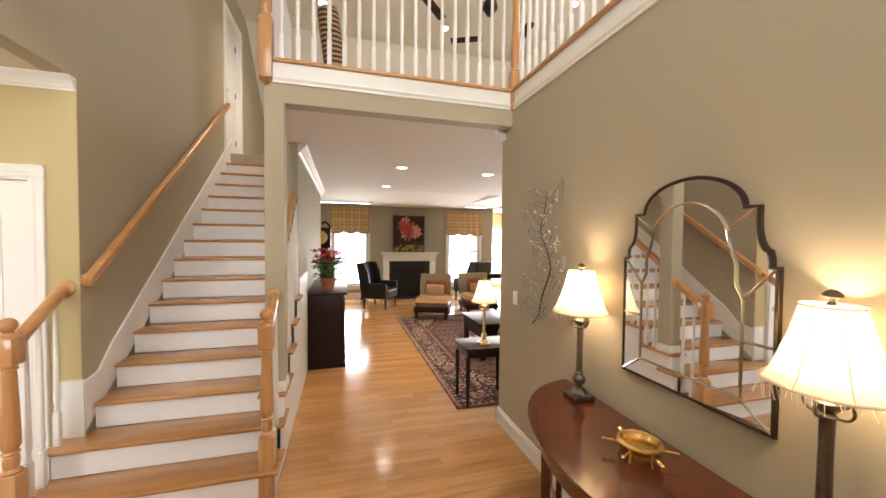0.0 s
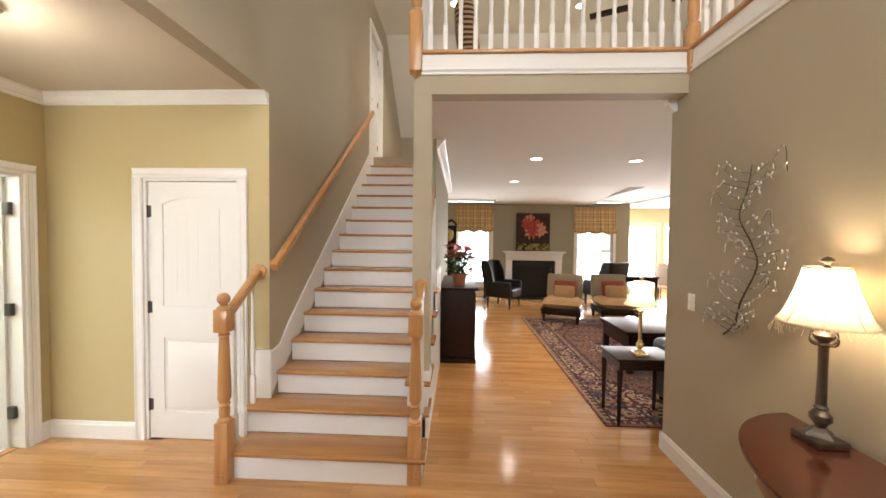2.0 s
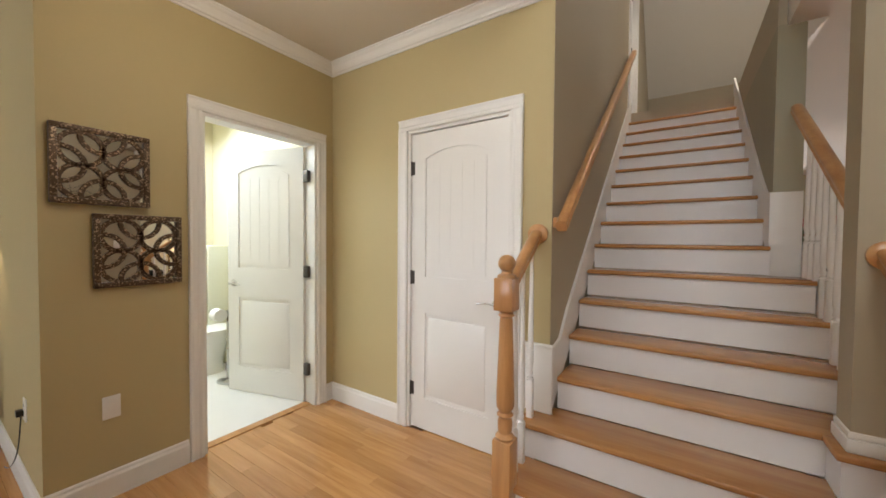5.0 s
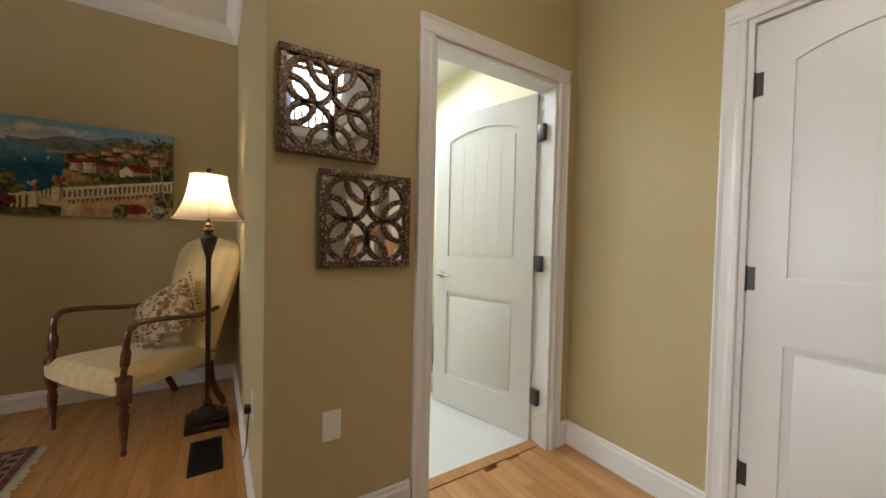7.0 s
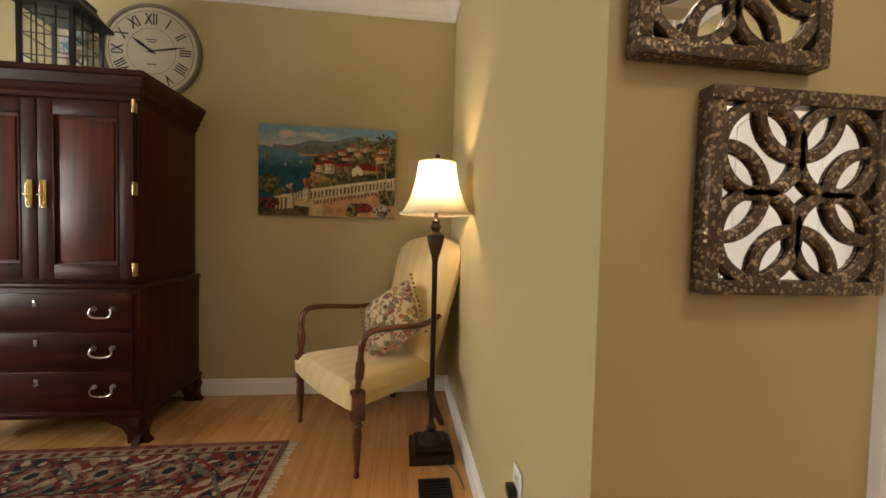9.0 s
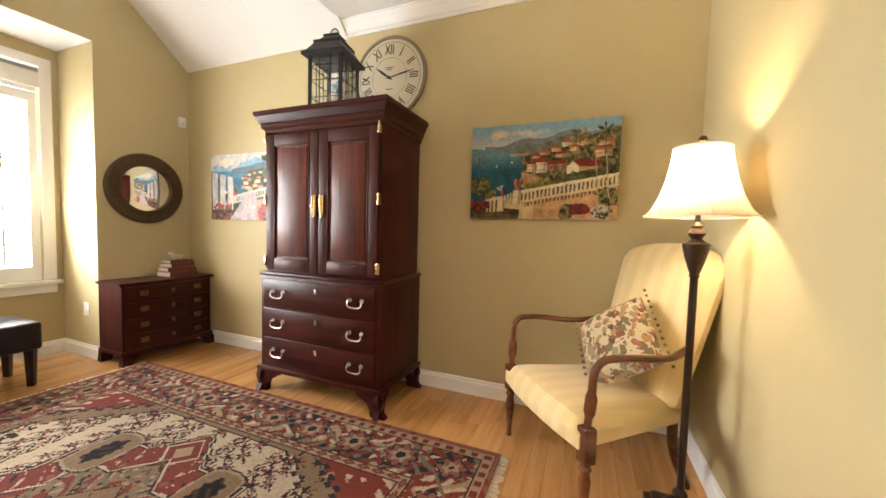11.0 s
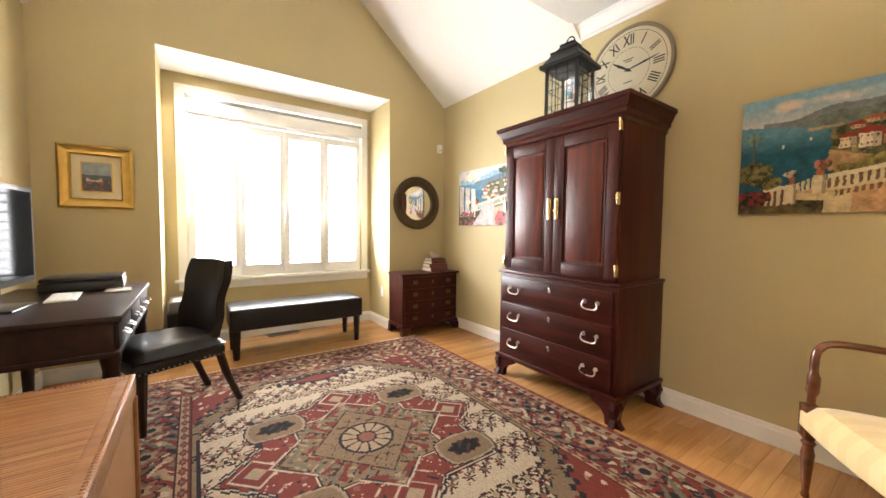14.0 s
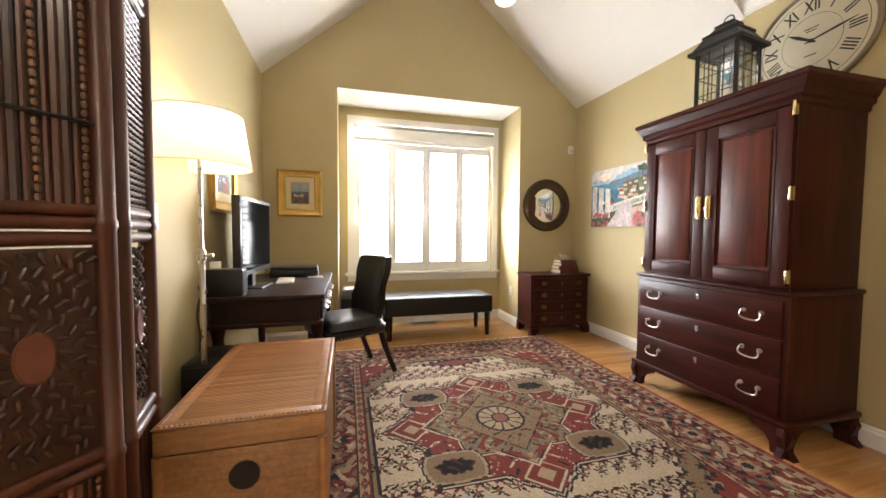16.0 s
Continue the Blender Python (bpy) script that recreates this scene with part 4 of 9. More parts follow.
top = prism(half(0.80, 0.565), CZ - 0.022, CZ, "z")
bmesh.ops.recalc_face_normals(top, faces=top.faces)
bmesh.ops.bevel(top, geom=[e for e in top.edges if abs(e.verts[0].co.z - e.verts[1].co.z) < 1e-6], offset=0.006, segments=2, affect="EDGES")
part("tabletop", top, CONSOLE_WOOD, table, "polished mahogany half-round top")
part("apron", prism(half(0.75, 0.52), CZ - 0.12, CZ - 0.0225, "z"), CONSOLE_WOOD, table)
for ang in (12, 65, 115, 168):
    a = radians(ang)
    x, y = -0.49 * math.sin(a), -0.72 * math.cos(a)
    leg = bmesh.new()
    for z0, z1, r0, r1 in ((0.0, CZ - 0.121, 0.014, 0.024),):
        add(leg, lathe([(r0 * 1.41, z0), (r1 * 1.41, z1)], 4, (x, y, 0)))
    part("leg", leg, CONSOLE_WOOD, table)


def table_lamp(name, m, s, label, metal, fringe=True):
    """A candlestick lamp with a bell shade."""
    ob = thing(name, m, label, "table lamp", "lamps")
    base = part("base", slab(-0.062 * s, 0.062 * s, -0.062 * s, 0.062 * s, 0, 0.03 * s, bevel=0.008 * s), metal, ob)
    part("base_step", lathe([(0.056 * s, 0.03 * s), (0.05 * s, 0.042 * s), (0.03 * s, 0.055 * s), (0.018 * s, 0.065 * s)], 4), metal, base)
    part("knob", lathe([(0.016 * s, 0.06 * s), (0.02 * s, 0.075 * s), (0.036 * s, 0.095 * s), (0.036 * s, 0.115 * s), (0.02 * s, 0.135 * s), (0.024 * s, 0.145 * s), (0.015 * s, 0.155 * s)], 18), metal, ob)
    part("column", lathe([(0.018 * s, 0.155 * s), (0.0165 * s, 0.3 * s), (0.0175 * s, 0.39 * s), (0.024 * s, 0.40 * s), (0.016 * s, 0.41 * s)], 12), metal, ob)
    part("capital", lathe([(0.017 * s, 0.41 * s), (0.03 * s, 0.425 * s), (0.036 * s, 0.44 * s), (0.018 * s, 0.455 * s), (0.010 * s, 0.47 * s), (0.010 * s, 0.5 * s)], 16), metal, ob)
    for k in range(4):
        a = math.pi / 2 * k
        c, d = math.cos(a), math.sin(a)
        part("scroll", tube(curve([(c * r * s, d * r * s, z * s) for r, z in ((0.02, 0.40), (0.045, 0.405), (0.056, 0.425), (0.048, 0.445), (0.038, 0.435))]), 0.004 * s, 6), metal, ob)
    prof = [(0.143, 0.488), (0.126, 0.515), (0.106, 0.567), (0.089, 0.62), (0.076, 0.67), (0.067, 0.708)]
    sh = bmesh.new()
    rings = [[sh.verts.new((r * s * (1 + 0.03 * math.cos(8 * 2 * math.pi * i / 32)) * math.cos(2 * math.pi * i / 32), r * s * (1 + 0.03 * math.cos(8 * 2 * math.pi * i / 32)) * math.sin(2 * math.pi * i / 32), z * s)) for i in range(32)] for r, z in prof]
    for a, b in zip(rings, rings[1:]):
        for i in range(32):
            sh.faces.new((a[i], a[(i + 1) % 32], b[(i + 1) % 32], b[i]))
    shade = part("shade", sh, SHADE_IVORY, ob, "ivory fabric bell shade, lit")
    for r, z, rr in ((0.0675, 0.709, 0.004), (0.144, 0.486, 0.0045)):
        part("shade_trim", tube([(r * s * math.cos(2 * math.pi * i / 32), r * s * math.sin(2 * math.pi * i / 32), z * s) for i in range(32)], rr * s, 6, closed=True), FRINGE, shade)
    for k in range(8):
        a = 2 * math.pi * k / 8
        part("shade_rib", tube([(r * s * 1.035 * math.cos(a), r * s * 1.035 * math.sin(a), z * s) for r, z in prof], 0.0022 * s, 5), FRINGE, shade)
    part("finial", lathe([(0.0, 0.757 * s), (0.012 * s, 0.752 * s), (0.022 * s, 0.741 * s), (0.022 * s, 0.735 * s), (0.01 * s, 0.73 * s), (0.006 * s, 0.722 * s), (0.014 * s, 0.711 * s), (0.0, 0.709 * s)], 14), metal, ob)
    part("bulb", ellipsoid((0, 0, 0.57 * s), (0.022 * s, 0.022 * s, 0.035 * s), 12, 8), LAMP_GLOW, ob, "lit bulb")
    if fringe:
        rnd = random.Random(9)
        fr = bmesh.new()
        for i in range(70):
            a = 2 * math.pi * (i + rnd.uniform(-0.4, 0.4)) / 70
            r = 0.145 * s
            tail = rnd.uniform(0.012, 0.035) * (2.2 if math.cos(a - 2.4) > 0.86 else 1.0)
            o = rnd.uniform(-0.02, 0.03)
            add(fr, tube([(r * math.cos(a), r * math.sin(a), 0.486 * s), ((r + o) * math.cos(a + 0.02), (r + o) * math.sin(a + 0.02), 0.486 * s - tail)], 0.001, 3))
        part("fringe", fr, FRINGE, ob, "ragged ivory bead fringe")
    return ob


table_lamp("table_lamp", pose(1.125, 1.835, CZ + 0.001), 1.0, "pewter candlestick table lamp with lit ivory bell shade", PEWTER)
table_lamp("table_lamp", pose(1.16, 0.795, CZ + 0.001), 1.0, "pewter candlestick table lamp with lit ivory bell shade", PEWTER)
bulb_light(1.125, 1.835, CZ + 0.62, 9)
bulb_light(1.16, 0.795, CZ + 0.62, 9)

wheel = thing("brass_wheel_dish", pose(1.02, 1.30, CZ + 0.001, 0, 0, 20), "brass ship's wheel dish on the console table", "ornament")
part("bowl", lathe([(0.05, 0.0), (0.05, 0.006), (0.025, 0.012), (0.03, 0.02), (0.075, 0.035), (0.085, 0.06), (0.088, 0.062), (0.080, 0.062), (0.07, 0.042), (0.0, 0.04)], 28), BRASS, wheel)
for k in range(6):
    a = math.pi * k / 3
    c, d = math.cos(a), math.sin(a)
    part("spoke_handle", tube([(c * r, d * r, 0.045) for r in (0.08, 0.095, 0.10, 0.118, 0.135, 0.142)], [0.005, 0.005, 0.008, 0.006, 0.008, 0.003], 8), BRASS, wheel)
    part("foot", tube([(c * 0.07, d * 0.07, 0.035), (c * 0.078, d * 0.078, 0.0)], 0.006, 8), BRASS, wheel)
part("rim", tube([(0.078 * math.cos(2 * math.pi * i / 28), 0.078 * math.sin(2 * math.pi * i / 28), 0.066) for i in range(28)], 0.007, 8, closed=True), BRASS, wheel)

# arched mirror: outline in (along the wall, height)
wm = thing("wall_mirror", pose(XR - 0.001, CY, 1.03), "arched wall mirror with bright bevels and dark bronze frame", "mirror")


def mirror_outline(g):
    """Half-arch on stepped shoulders, drawn in by g."""
    w0, w1 = 0.336 - g, 0.272 - g
    out = [(-w0, g), (w0, g), (w0, 0.575 - g)]
    out += [(0.314 - g, 0.575 - g), (0.314 - g, 0.60 - g)]
    out += [(w1 + 0.035 - 0.035 * math.sin(radians(a)), 0.63 - g + 0.10 * (1 - math.cos(radians(a))) * 1.0) for a in range(0, 91, 15)]
    out += [(w1, 0.785 - g)]
    out += [(0.225 - g + 0.0, 0.785 - g)]
    out += [((0.225 - g) * math.cos(radians(a)), 0.785 - g + 0.135 * math.sin(radians(a))) for a in range(10, 171, 10)]
    right = [p for p in out[1:] if p[0] >= -1e-6]
    return right


def full_outline(g):
    r = mirror_outline(g)
    return r + [(-u, v) for u, v in r[::-1] if u > 1e-6]


plate = prism([(u, v) for u, v in full_outline(0.012)], -0.016, -0.012, "x")
part("mirror_plate", plate, MIRROR, wm, "bevelled mirror glass", smooth=False)
o = [Vector((-0.014, u, v)) for u, v in full_outline(0.006)]
part("frame", tube(o, 0.0088, 8, 1.0, True), BRONZE, wm, "dark bronze frame")
fo = prism(full_outline(0.0), -0.011, 0.0, "x")
part("backing", fo, BRONZE, wm, smooth=False)
inner = [(0.0, 0.815)] + [(0.17 * math.sin(radians(a)), 0.655 + 0.16 * math.cos(radians(a))) for a in range(15, 76, 15)] + [(0.165, 0.69), (0.17, 0.66), (0.185, 0.61), (0.20, 0.57), (0.20, 0.50), (0.225, 0.45), (0.225, 0.09)]
BEAD = surface("mirror_bead", (0.72, 0.72, 0.70), 0.12, 1.0, vary=0.05, relief=0)
loop = [(-0.0185, u, v) for u, v in inner] + [(-0.0185, -u, v) for u, v in inner[::-1][:-1]]
part("mirror_bead", tube(loop, 0.0048, 6, 1.0, True), BEAD, wm, "bright glass bead")
for a, b in (((0.225, 0.09), (0.325, 0.012)), ((0.225, 0.45), (0.32, 0.56)), ((0.165, 0.70), (0.26, 0.775)), ((0.225, 0.30), (0.325, 0.30))):
    for s in (1, -1):
        part("mirror_bead", tube([(-0.0185, s * a[0], a[1]), (-0.0185, s * b[0], b[1])], 0.0045, 6), BEAD, wm)

tree = thing("wall_tree_ornament", pose(XR - 0.006, 2.36, 1.0), "wire branch wall ornament with glass leaves", "wall ornament")
rnd = random.Random(3)
stem = curve([(-0.012, 0.16, 0.06), (-0.02, 0.07, 0.14), (-0.018, 0.03, 0.28), (-0.02, -0.07, 0.48), (-0.02, -0.03, 0.60), (-0.02, 0.06, 0.75), (-0.02, 0.01, 0.9), (-0.016, -0.01, 1.03)], 8)
part("stem", tube(stem, [0.007 - 0.004 * i / len(stem) for i in range(len(stem))], 6), BRONZE, tree)
BEADGLASS = surface("glass_bead", (0.80, 0.78, 0.72), 0.1, 0.6, vary=0.1, relief=0)
for i in range(38):
    p = stem[3 + int(i * (len(stem) - 5) / 38)]
    sd = 1 if i % 2 else -1
    n1 = rnd.uniform(0.08, 0.22)
    twig = curve([p, p + Vector((-0.01, sd * n1 * 0.5, n1 * 0.15)), p + Vector((-0.015, sd * n1, n1 * rnd.uniform(0.2, 0.8))), p + Vector((-0.02, sd * n1 * 1.15, n1 * rnd.uniform(0.0, 0.5)))], 4)
    tw = part("twig", tube(twig, 0.0024, 4), BRONZE, tree)
    for q in twig[3::2]:
        c = q + Vector((-0.004, rnd.uniform(-0.012, 0.012), rnd.uniform(-0.015, 0.015)))
        part("glass_leaf", ellipsoid(c, (0.004, rnd.uniform(0.004, 0.008), rnd.uniform(0.006, 0.011)), 8, 5), BEADGLASS, tw)


def wall_plate(name, m, label, outlet=True):
    ob = thing(name, m, label, "outlet" if outlet else "switch")
    part("plate", slab(-0.035, 0.035, -0.006, 0, -0.057, 0.057, bevel=0.003), PLASTIC_WHITE, ob)
    if outlet:
        for z in (-0.026, 0.026):
            f = part("socket", slab(-0.016, 0.016, -0.008, -0.006, z - 0.016, z + 0.016, bevel=0.002), PLASTIC_WHITE, ob)
            for x in (-0.006, 0.006):
                part("slot", slab(x - 0.001, x + 0.001, -0.0086, -0.008, z - 0.006, z + 0.006), PLASTIC_BLACK, f)
    else:
        part("rocker", slab(-0.016, 0.016, -0.010, -0.006, -0.033, 0.033, bevel=0.002), PLASTIC_WHITE, ob)
    return ob


wall_plate("light_switch", pose(XR, 2.845, 1.195, 0, 0, 90).copy() @ Matrix.Rotation(math.pi, 4, "Z"), "white rocker light switch on the foyer wall", False)
wall_plate("wall_plate", pose(XB, 1.63, 0.455, 0, 0, 90), "plain white wall plate below the mirrored panels", False)
wall_plate("power_outlet", pose(-3.95, YN, 0.43), "white power outlet with a lamp plug")
wall_plate("power_outlet", pose(AX0, -3.16, 0.42, 0, 0, 90), "white power outlet in the window alcove")


def mirror_panel(m, label):
    """A square mirrored panel under fretwork of overlapping rings."""
    ob = thing("fretwork_mirror", m, label, "wall decor", "fretwork mirrors")
    w = 0.361
    fr = bmesh.new()
    e = 0.026
    for a in ((0, w, 0, e), (0, w, w - e, w), (0, e, e, w - e), (w - e, w, e, w - e)):
        add(fr, slab(a[0], a[1], -0.034, 0, a[2], a[3], bevel=0.003))
    part("frame", fr, FRET, ob, "speckled bronze frame")
    part("mirror_plate", slab(e, w - e, -0.019, -0.010, e, w - e), MIRROR, ob, smooth=False)
    lo, hi = 0.010, w - 0.010
    seg = 44
    spots = [(a, b, 0.218) for a in (0.29, 0.71) for b in (0.29, 0.71)] + [(0.5, 0.10, 0.222), (0.5, 0.90, 0.222), (0.10, 0.5, 0.222), (0.90, 0.5, 0.222)]
    for k, (a, b, r0) in enumerate(spots):
        front, back = -0.0300 + 0.0014 * (k // 4), -0.0205
        bm = bmesh.new()
        loops = []
        for r, y in ((r0 - 0.030, back), (r0 - 0.030, front + 0.003), (r0 - 0.020, front), (r0 + 0.020, front), (r0 + 0.030, front + 0.003), (r0 + 0.030, back)):
            loops.append([bm.verts.new((min(max(w * (a + r * math.cos(2 * math.pi * i / seg)), lo), hi), y, min(max(w * (b + r * math.sin(2 * math.pi * i / seg)), lo), hi))) for i in range(seg)])
        for p, q in zip(loops, loops[1:] + loops[:1]):
            for i in range(seg):
                bm.faces.new((p[i], p[(i + 1) % seg], q[(i + 1) % seg], q[i]))
        bmesh.ops.recalc_face_normals(bm, faces=bm.faces)
        part("fret_ring", bm, FRET, ob)
    return ob


FRET, ft, fp = nodes_of("speckled_bronze")
vor = ft.nodes.new("ShaderNodeTexVoronoi")
vor.inputs["Scale"].default_value = 165
ftc = ft.nodes.new("ShaderNodeTexCoord")
link(ft, ftc.outputs["Object"], vor.inputs["Vector"])
fr_ = ft.nodes.new("ShaderNodeValToRGB")
fr_.color_ramp.elements[0].color, fr_.color_ramp.elements[1].color = (0.085, 0.055, 0.034, 1), (0.34, 0.25, 0.16, 1)
fr_.color_ramp.elements[0].position, fr_.color_ramp.elements[1].position = 0.74, 0.86
fsep = ft.nodes.new("ShaderNodeSeparateColor")
link(ft, vor.outputs["Color"], fsep.inputs[0])
link(ft, fsep.outputs[0], fr_.inputs["Fac"])
link(ft, fr_.outputs["Color"], fp.inputs["Base Color"])
fp.inputs["Metallic"].default_value, fp.inputs["Roughness"].default_value = 0.65, 0.3
bump(ft, fp, vor.outputs["Distance"], 0.5, 0.003)
mirror_panel(pose(XB + 0.001, 1.428, 1.458, 0, 0, 90), "square mirror panel with bronze ring fretwork, hung higher")
mirror_panel(pose(XB + 0.001, 1.568, 1.056, 0, 0, 90), "square mirror panel with bronze ring fretwork, hung lower")

# ---- bathroom ----
CERAMIC = surface("white_ceramic", (0.80, 0.79, 0.74), 0.12, vary=0.01, relief=0)
wc = thing("toilet", pose(-5.02, 2.70, 0.004, 0, 0, 180), "white ceramic toilet with a tall tank", "toilet")
part("bowl", lathe([(0.12, 0), (0.11, 0.12), (0.15, 0.28), (0.2, 0.38), (0.2, 0.40), (0.15, 0.40), (0.0, 0.3)], 24), CERAMIC, wc)
part("seat", add(bmesh.new(), lathe([(0.21, 0.401), (0.21, 0.425), (0.0, 0.435)], 24)), CERAMIC, wc)
part("tank", slab(0.22, 0.42, -0.22, 0.22, 0.36, 0.76, bevel=0.02), CERAMIC, wc)
part("tank_lid", slab(0.21, 0.43, -0.23, 0.23, 0.761, 0.80, bevel=0.01), CERAMIC, wc)
cab = thing("bathroom_cabinet", pose(-5.35, 2.86, 0.004), "tall cream lacquered bathroom cabinet", "cabinet")
part("cabinet_body", slab(-0.2, 0.22, -0.12, 0.12, 0.0, 1.22, bevel=0.004), surface("cream_lacquer", (0.70, 0.68, 0.52), 0.4), cab)
part("cabinet_door", slab(-0.18, 0.20, -0.138, -0.1205, 0.04, 1.19, bevel=0.004), surface("cream_lacquer", (0.70, 0.68, 0.52), 0.4), cab)
roll = thing("toilet_roll", pose(-4.62, 2.60, 0.62), "white toilet roll on a chrome stand", "toilet roll")
part("paper", add(bmesh.new(), lathe([(0.055, -0.05), (0.055, 0.05)], 20), pose(0, 0, 0, 0, 90, 0)), PLASTIC_WHITE, roll)
part("stand", lathe([(0.09, -0.616), (0.09, -0.60), (0.012, -0.59), (0.01, 0.03)], 16, (0, 0.08, 0)), NICKEL, roll)
part("arm", tube([(0, 0.08, 0.02), (0, 0.0, 0.02), (-0.07, 0, 0.0)], 0.006), NICKEL, roll)

# flush ceiling light of the low part of the foyer
fm = thing("flush_ceiling_light", pose(-2.62, 1.85, Z1 + 0.022), "frosted glass flush ceiling light, lit, in the foyer", "ceiling light")
part("canopy", lathe([(0.15, 0.0), (0.155, -0.02), (0.14, -0.03), (0.0, -0.031)], 28), NICKEL, fm)
part("glass_bowl", lathe([(0.145, -0.032), (0.13, -0.07), (0.08, -0.10), (0.0, -0.11)], 28), glow("lit_bowl", (1.0, 0.90, 0.74), 6.0), fm, "lit frosted bowl")
bulb_light(-2.62, 1.85, Z1 - 0.16, 11, (1.0, 0.86, 0.64), 0.10)


# ---- pictures and rugs: coloured meshes ----
def tinted_grid(w, h, rgb, thick=0.0):
    """A flat mesh, w by h, in cells, each with its own colour: rgb[row, column], row 0 at the bottom."""
    ny, nx = rgb.shape[:2]
    xs, zs = np.linspace(0, w, nx + 1), np.linspace(0, h, ny + 1)
    gx, gz = np.meshgrid(xs, zs)
    v = np.stack([gx.ravel(), np.zeros(gx.size), gz.ravel()], 1)
    i = (np.arange(ny)[:, None] * (nx + 1) + np.arange(nx)[None]).ravel()
    f = np.stack([i, i + 1, i + nx + 2, i + nx + 1], 1)
    me = bpy.data.meshes.new("picture")
    me.from_pydata(v.tolist(), [], f.tolist())
    col = me.attributes.new("tint", "FLOAT_COLOR", "FACE")
    rgba = np.ones((ny * nx, 4), np.float32)
    rgba[:, :3] = rgb.reshape(-1, 3)
    col.data.foreach_set("color", rgba.ravel())
    return me


def field(ny, nx, seed, scale):
    """Smooth random values between 0 and 1."""
    rs = np.random.RandomState(seed)
    out = np.zeros((ny, nx))
    amp, tot = 1.0, 0.0
    for o in range(4):
        k = max(2, int(scale * 2 ** o))
        g = rs.rand(k + 1, int(k * nx / ny) + 2)
        yy, xx = np.linspace(0, k - 1e-6, ny), np.linspace(0, g.shape[1] - 1 - 1e-6, nx)
        y0, x0 = yy.astype(int), xx.astype(int)
        fy, fx = (yy - y0)[:, None], (xx - x0)[None]
        fy, fx = fy * fy * (3 - 2 * fy), fx * fx * (3 - 2 * fx)
        a = g[y0][:, x0] * (1 - fx) + g[y0][:, np.minimum(x0 + 1, g.shape[1] - 1)] * fx
        b = g[np.minimum(y0 + 1, k)][:, x0] * (1 - fx) + g[np.minimum(y0 + 1, k)][:, np.minimum(x0 + 1, g.shape[1] - 1)] * fx
        out += amp * (a * (1 - fy) + b * fy)
        tot += amp
        amp *= 0.55
    return out / tot


def seaside(nx, ny, seed, street=False):
    """A bright bay with a hill town, a balustrade and flowers."""
    Y, X = np.mgrid[0:ny, 0:nx]
    x, y = X / nx, Y / ny
    rs = np.random.RandomState(seed)
    n1, n2 = field(ny, nx, seed, 5), field(ny, nx, seed + 1, 16)
    img = np.zeros((ny, nx, 3))

    def put(mask, rgb, n=0.25):
        tone = 1 + n * (n2 - 0.5) * 2
        for c in range(3):
            img[..., c] = np.where(mask, rgb[c] * tone, img[..., c])

    put(x > -1, (0.25, 0.45, 0.62), 0.1)
    put((y > 0.76) & (n1 + (y - 0.85) > 0.52), (0.62, 0.60, 0.58), 0.1)
    put((np.hypot((x - 0.22) / 0.10, (y - 0.86) / 0.06) < 0.6 + n2), (0.85, 0.66, 0.50), 0.1)
    put(y < 0.74, (0.03, 0.16, 0.27), 0.3)
    put((y < 0.74) & (y > 0.62), (0.06, 0.24, 0.36), 0.2)
    put((y < 0.74 + 0.22 * (x - 0.3) + 0.04 * n1) & (y > 0.70) & (x > 0.3), (0.13, 0.20, 0.27), 0.2)
    shore = 0.44 - 0.06 * np.sin(7 * x) + 0.08 * n1
    town = (x > shore) & (y < 0.70 + 0.22 * (x - 0.45))
    put(town, (0.10, 0.13, 0.05), 0.9)
    put((y > 0.34) & (y < 0.40) & (x > 0.42) & (x < 0.6), (0.50, 0.30, 0.15), 0.4)
    for k in range(44 if not street else 40):
        hx, hy = rs.uniform(0.46, 0.97), rs.uniform(0.46, 0.80)
        if hy > 0.66 + 0.25 * (hx - 0.45):
            continue
        s = 0.016 + 0.05 * (0.85 - hy)
        wall = (abs(x - hx) < s) & (y > hy - s * 0.9) & (y < hy + s * 0.5)
        put(wall, ((0.66, 0.50, 0.33), (0.75, 0.68, 0.55), (0.55, 0.36, 0.22))[k % 3], 0.2)
        put((abs(x - hx) < s * 1.15) & (y > hy + s * 0.5) & (y < hy + s * 0.5 + s * 0.8 * (1 - abs(x - hx) / (s * 1.3))), (0.36, 0.08, 0.04), 0.3)
        for wx in (-0.5, 0.0, 0.5):
            put((abs(x - hx - wx * s) < s * 0.10) & (abs(y - hy + 0.1 * s) < s * 0.2), (0.12, 0.09, 0.08), 0.1)
    terrace = y < 0.20 + 0.26 * (x - 0.28)
    put((x > 0.30) & terrace, (0.55, 0.36, 0.23), 0.35)
    put((x > 0.3) & terrace & (n2 > 0.62), (0.30, 0.20, 0.14), 0.3)
    line = 0.24 + 0.26 * (x - 0.28)
    put((x > 0.36) & (abs(y - line - 0.10) < 0.016), (0.66, 0.60, 0.46), 0.2)
    put((x > 0.36) & (abs(y - line) < 0.012), (0.58, 0.52, 0.40), 0.2)
    put((x > 0.36) & (abs(y - line - 0.05) < 0.045) & (np.abs((x * 34) % 1 - 0.5) < 0.24), (0.60, 0.53, 0.40), 0.3)
    put((abs(x - 0.34) < 0.028) & (y > 0.16) & (y < 0.38), (0.60, 0.55, 0.42), 0.2)
    put((abs(y - 0.23 + 0.16 * (0.3 - x)) < 0.05) & (x < 0.31) & (x > 0.10) & (np.abs((x * 26) % 1 - 0.5) < 0.3), (0.58, 0.52, 0.40), 0.2)
    put((x < 0.40) & (y < 0.18 + 0.10 * n1), (0.06, 0.07, 0.03), 0.9)
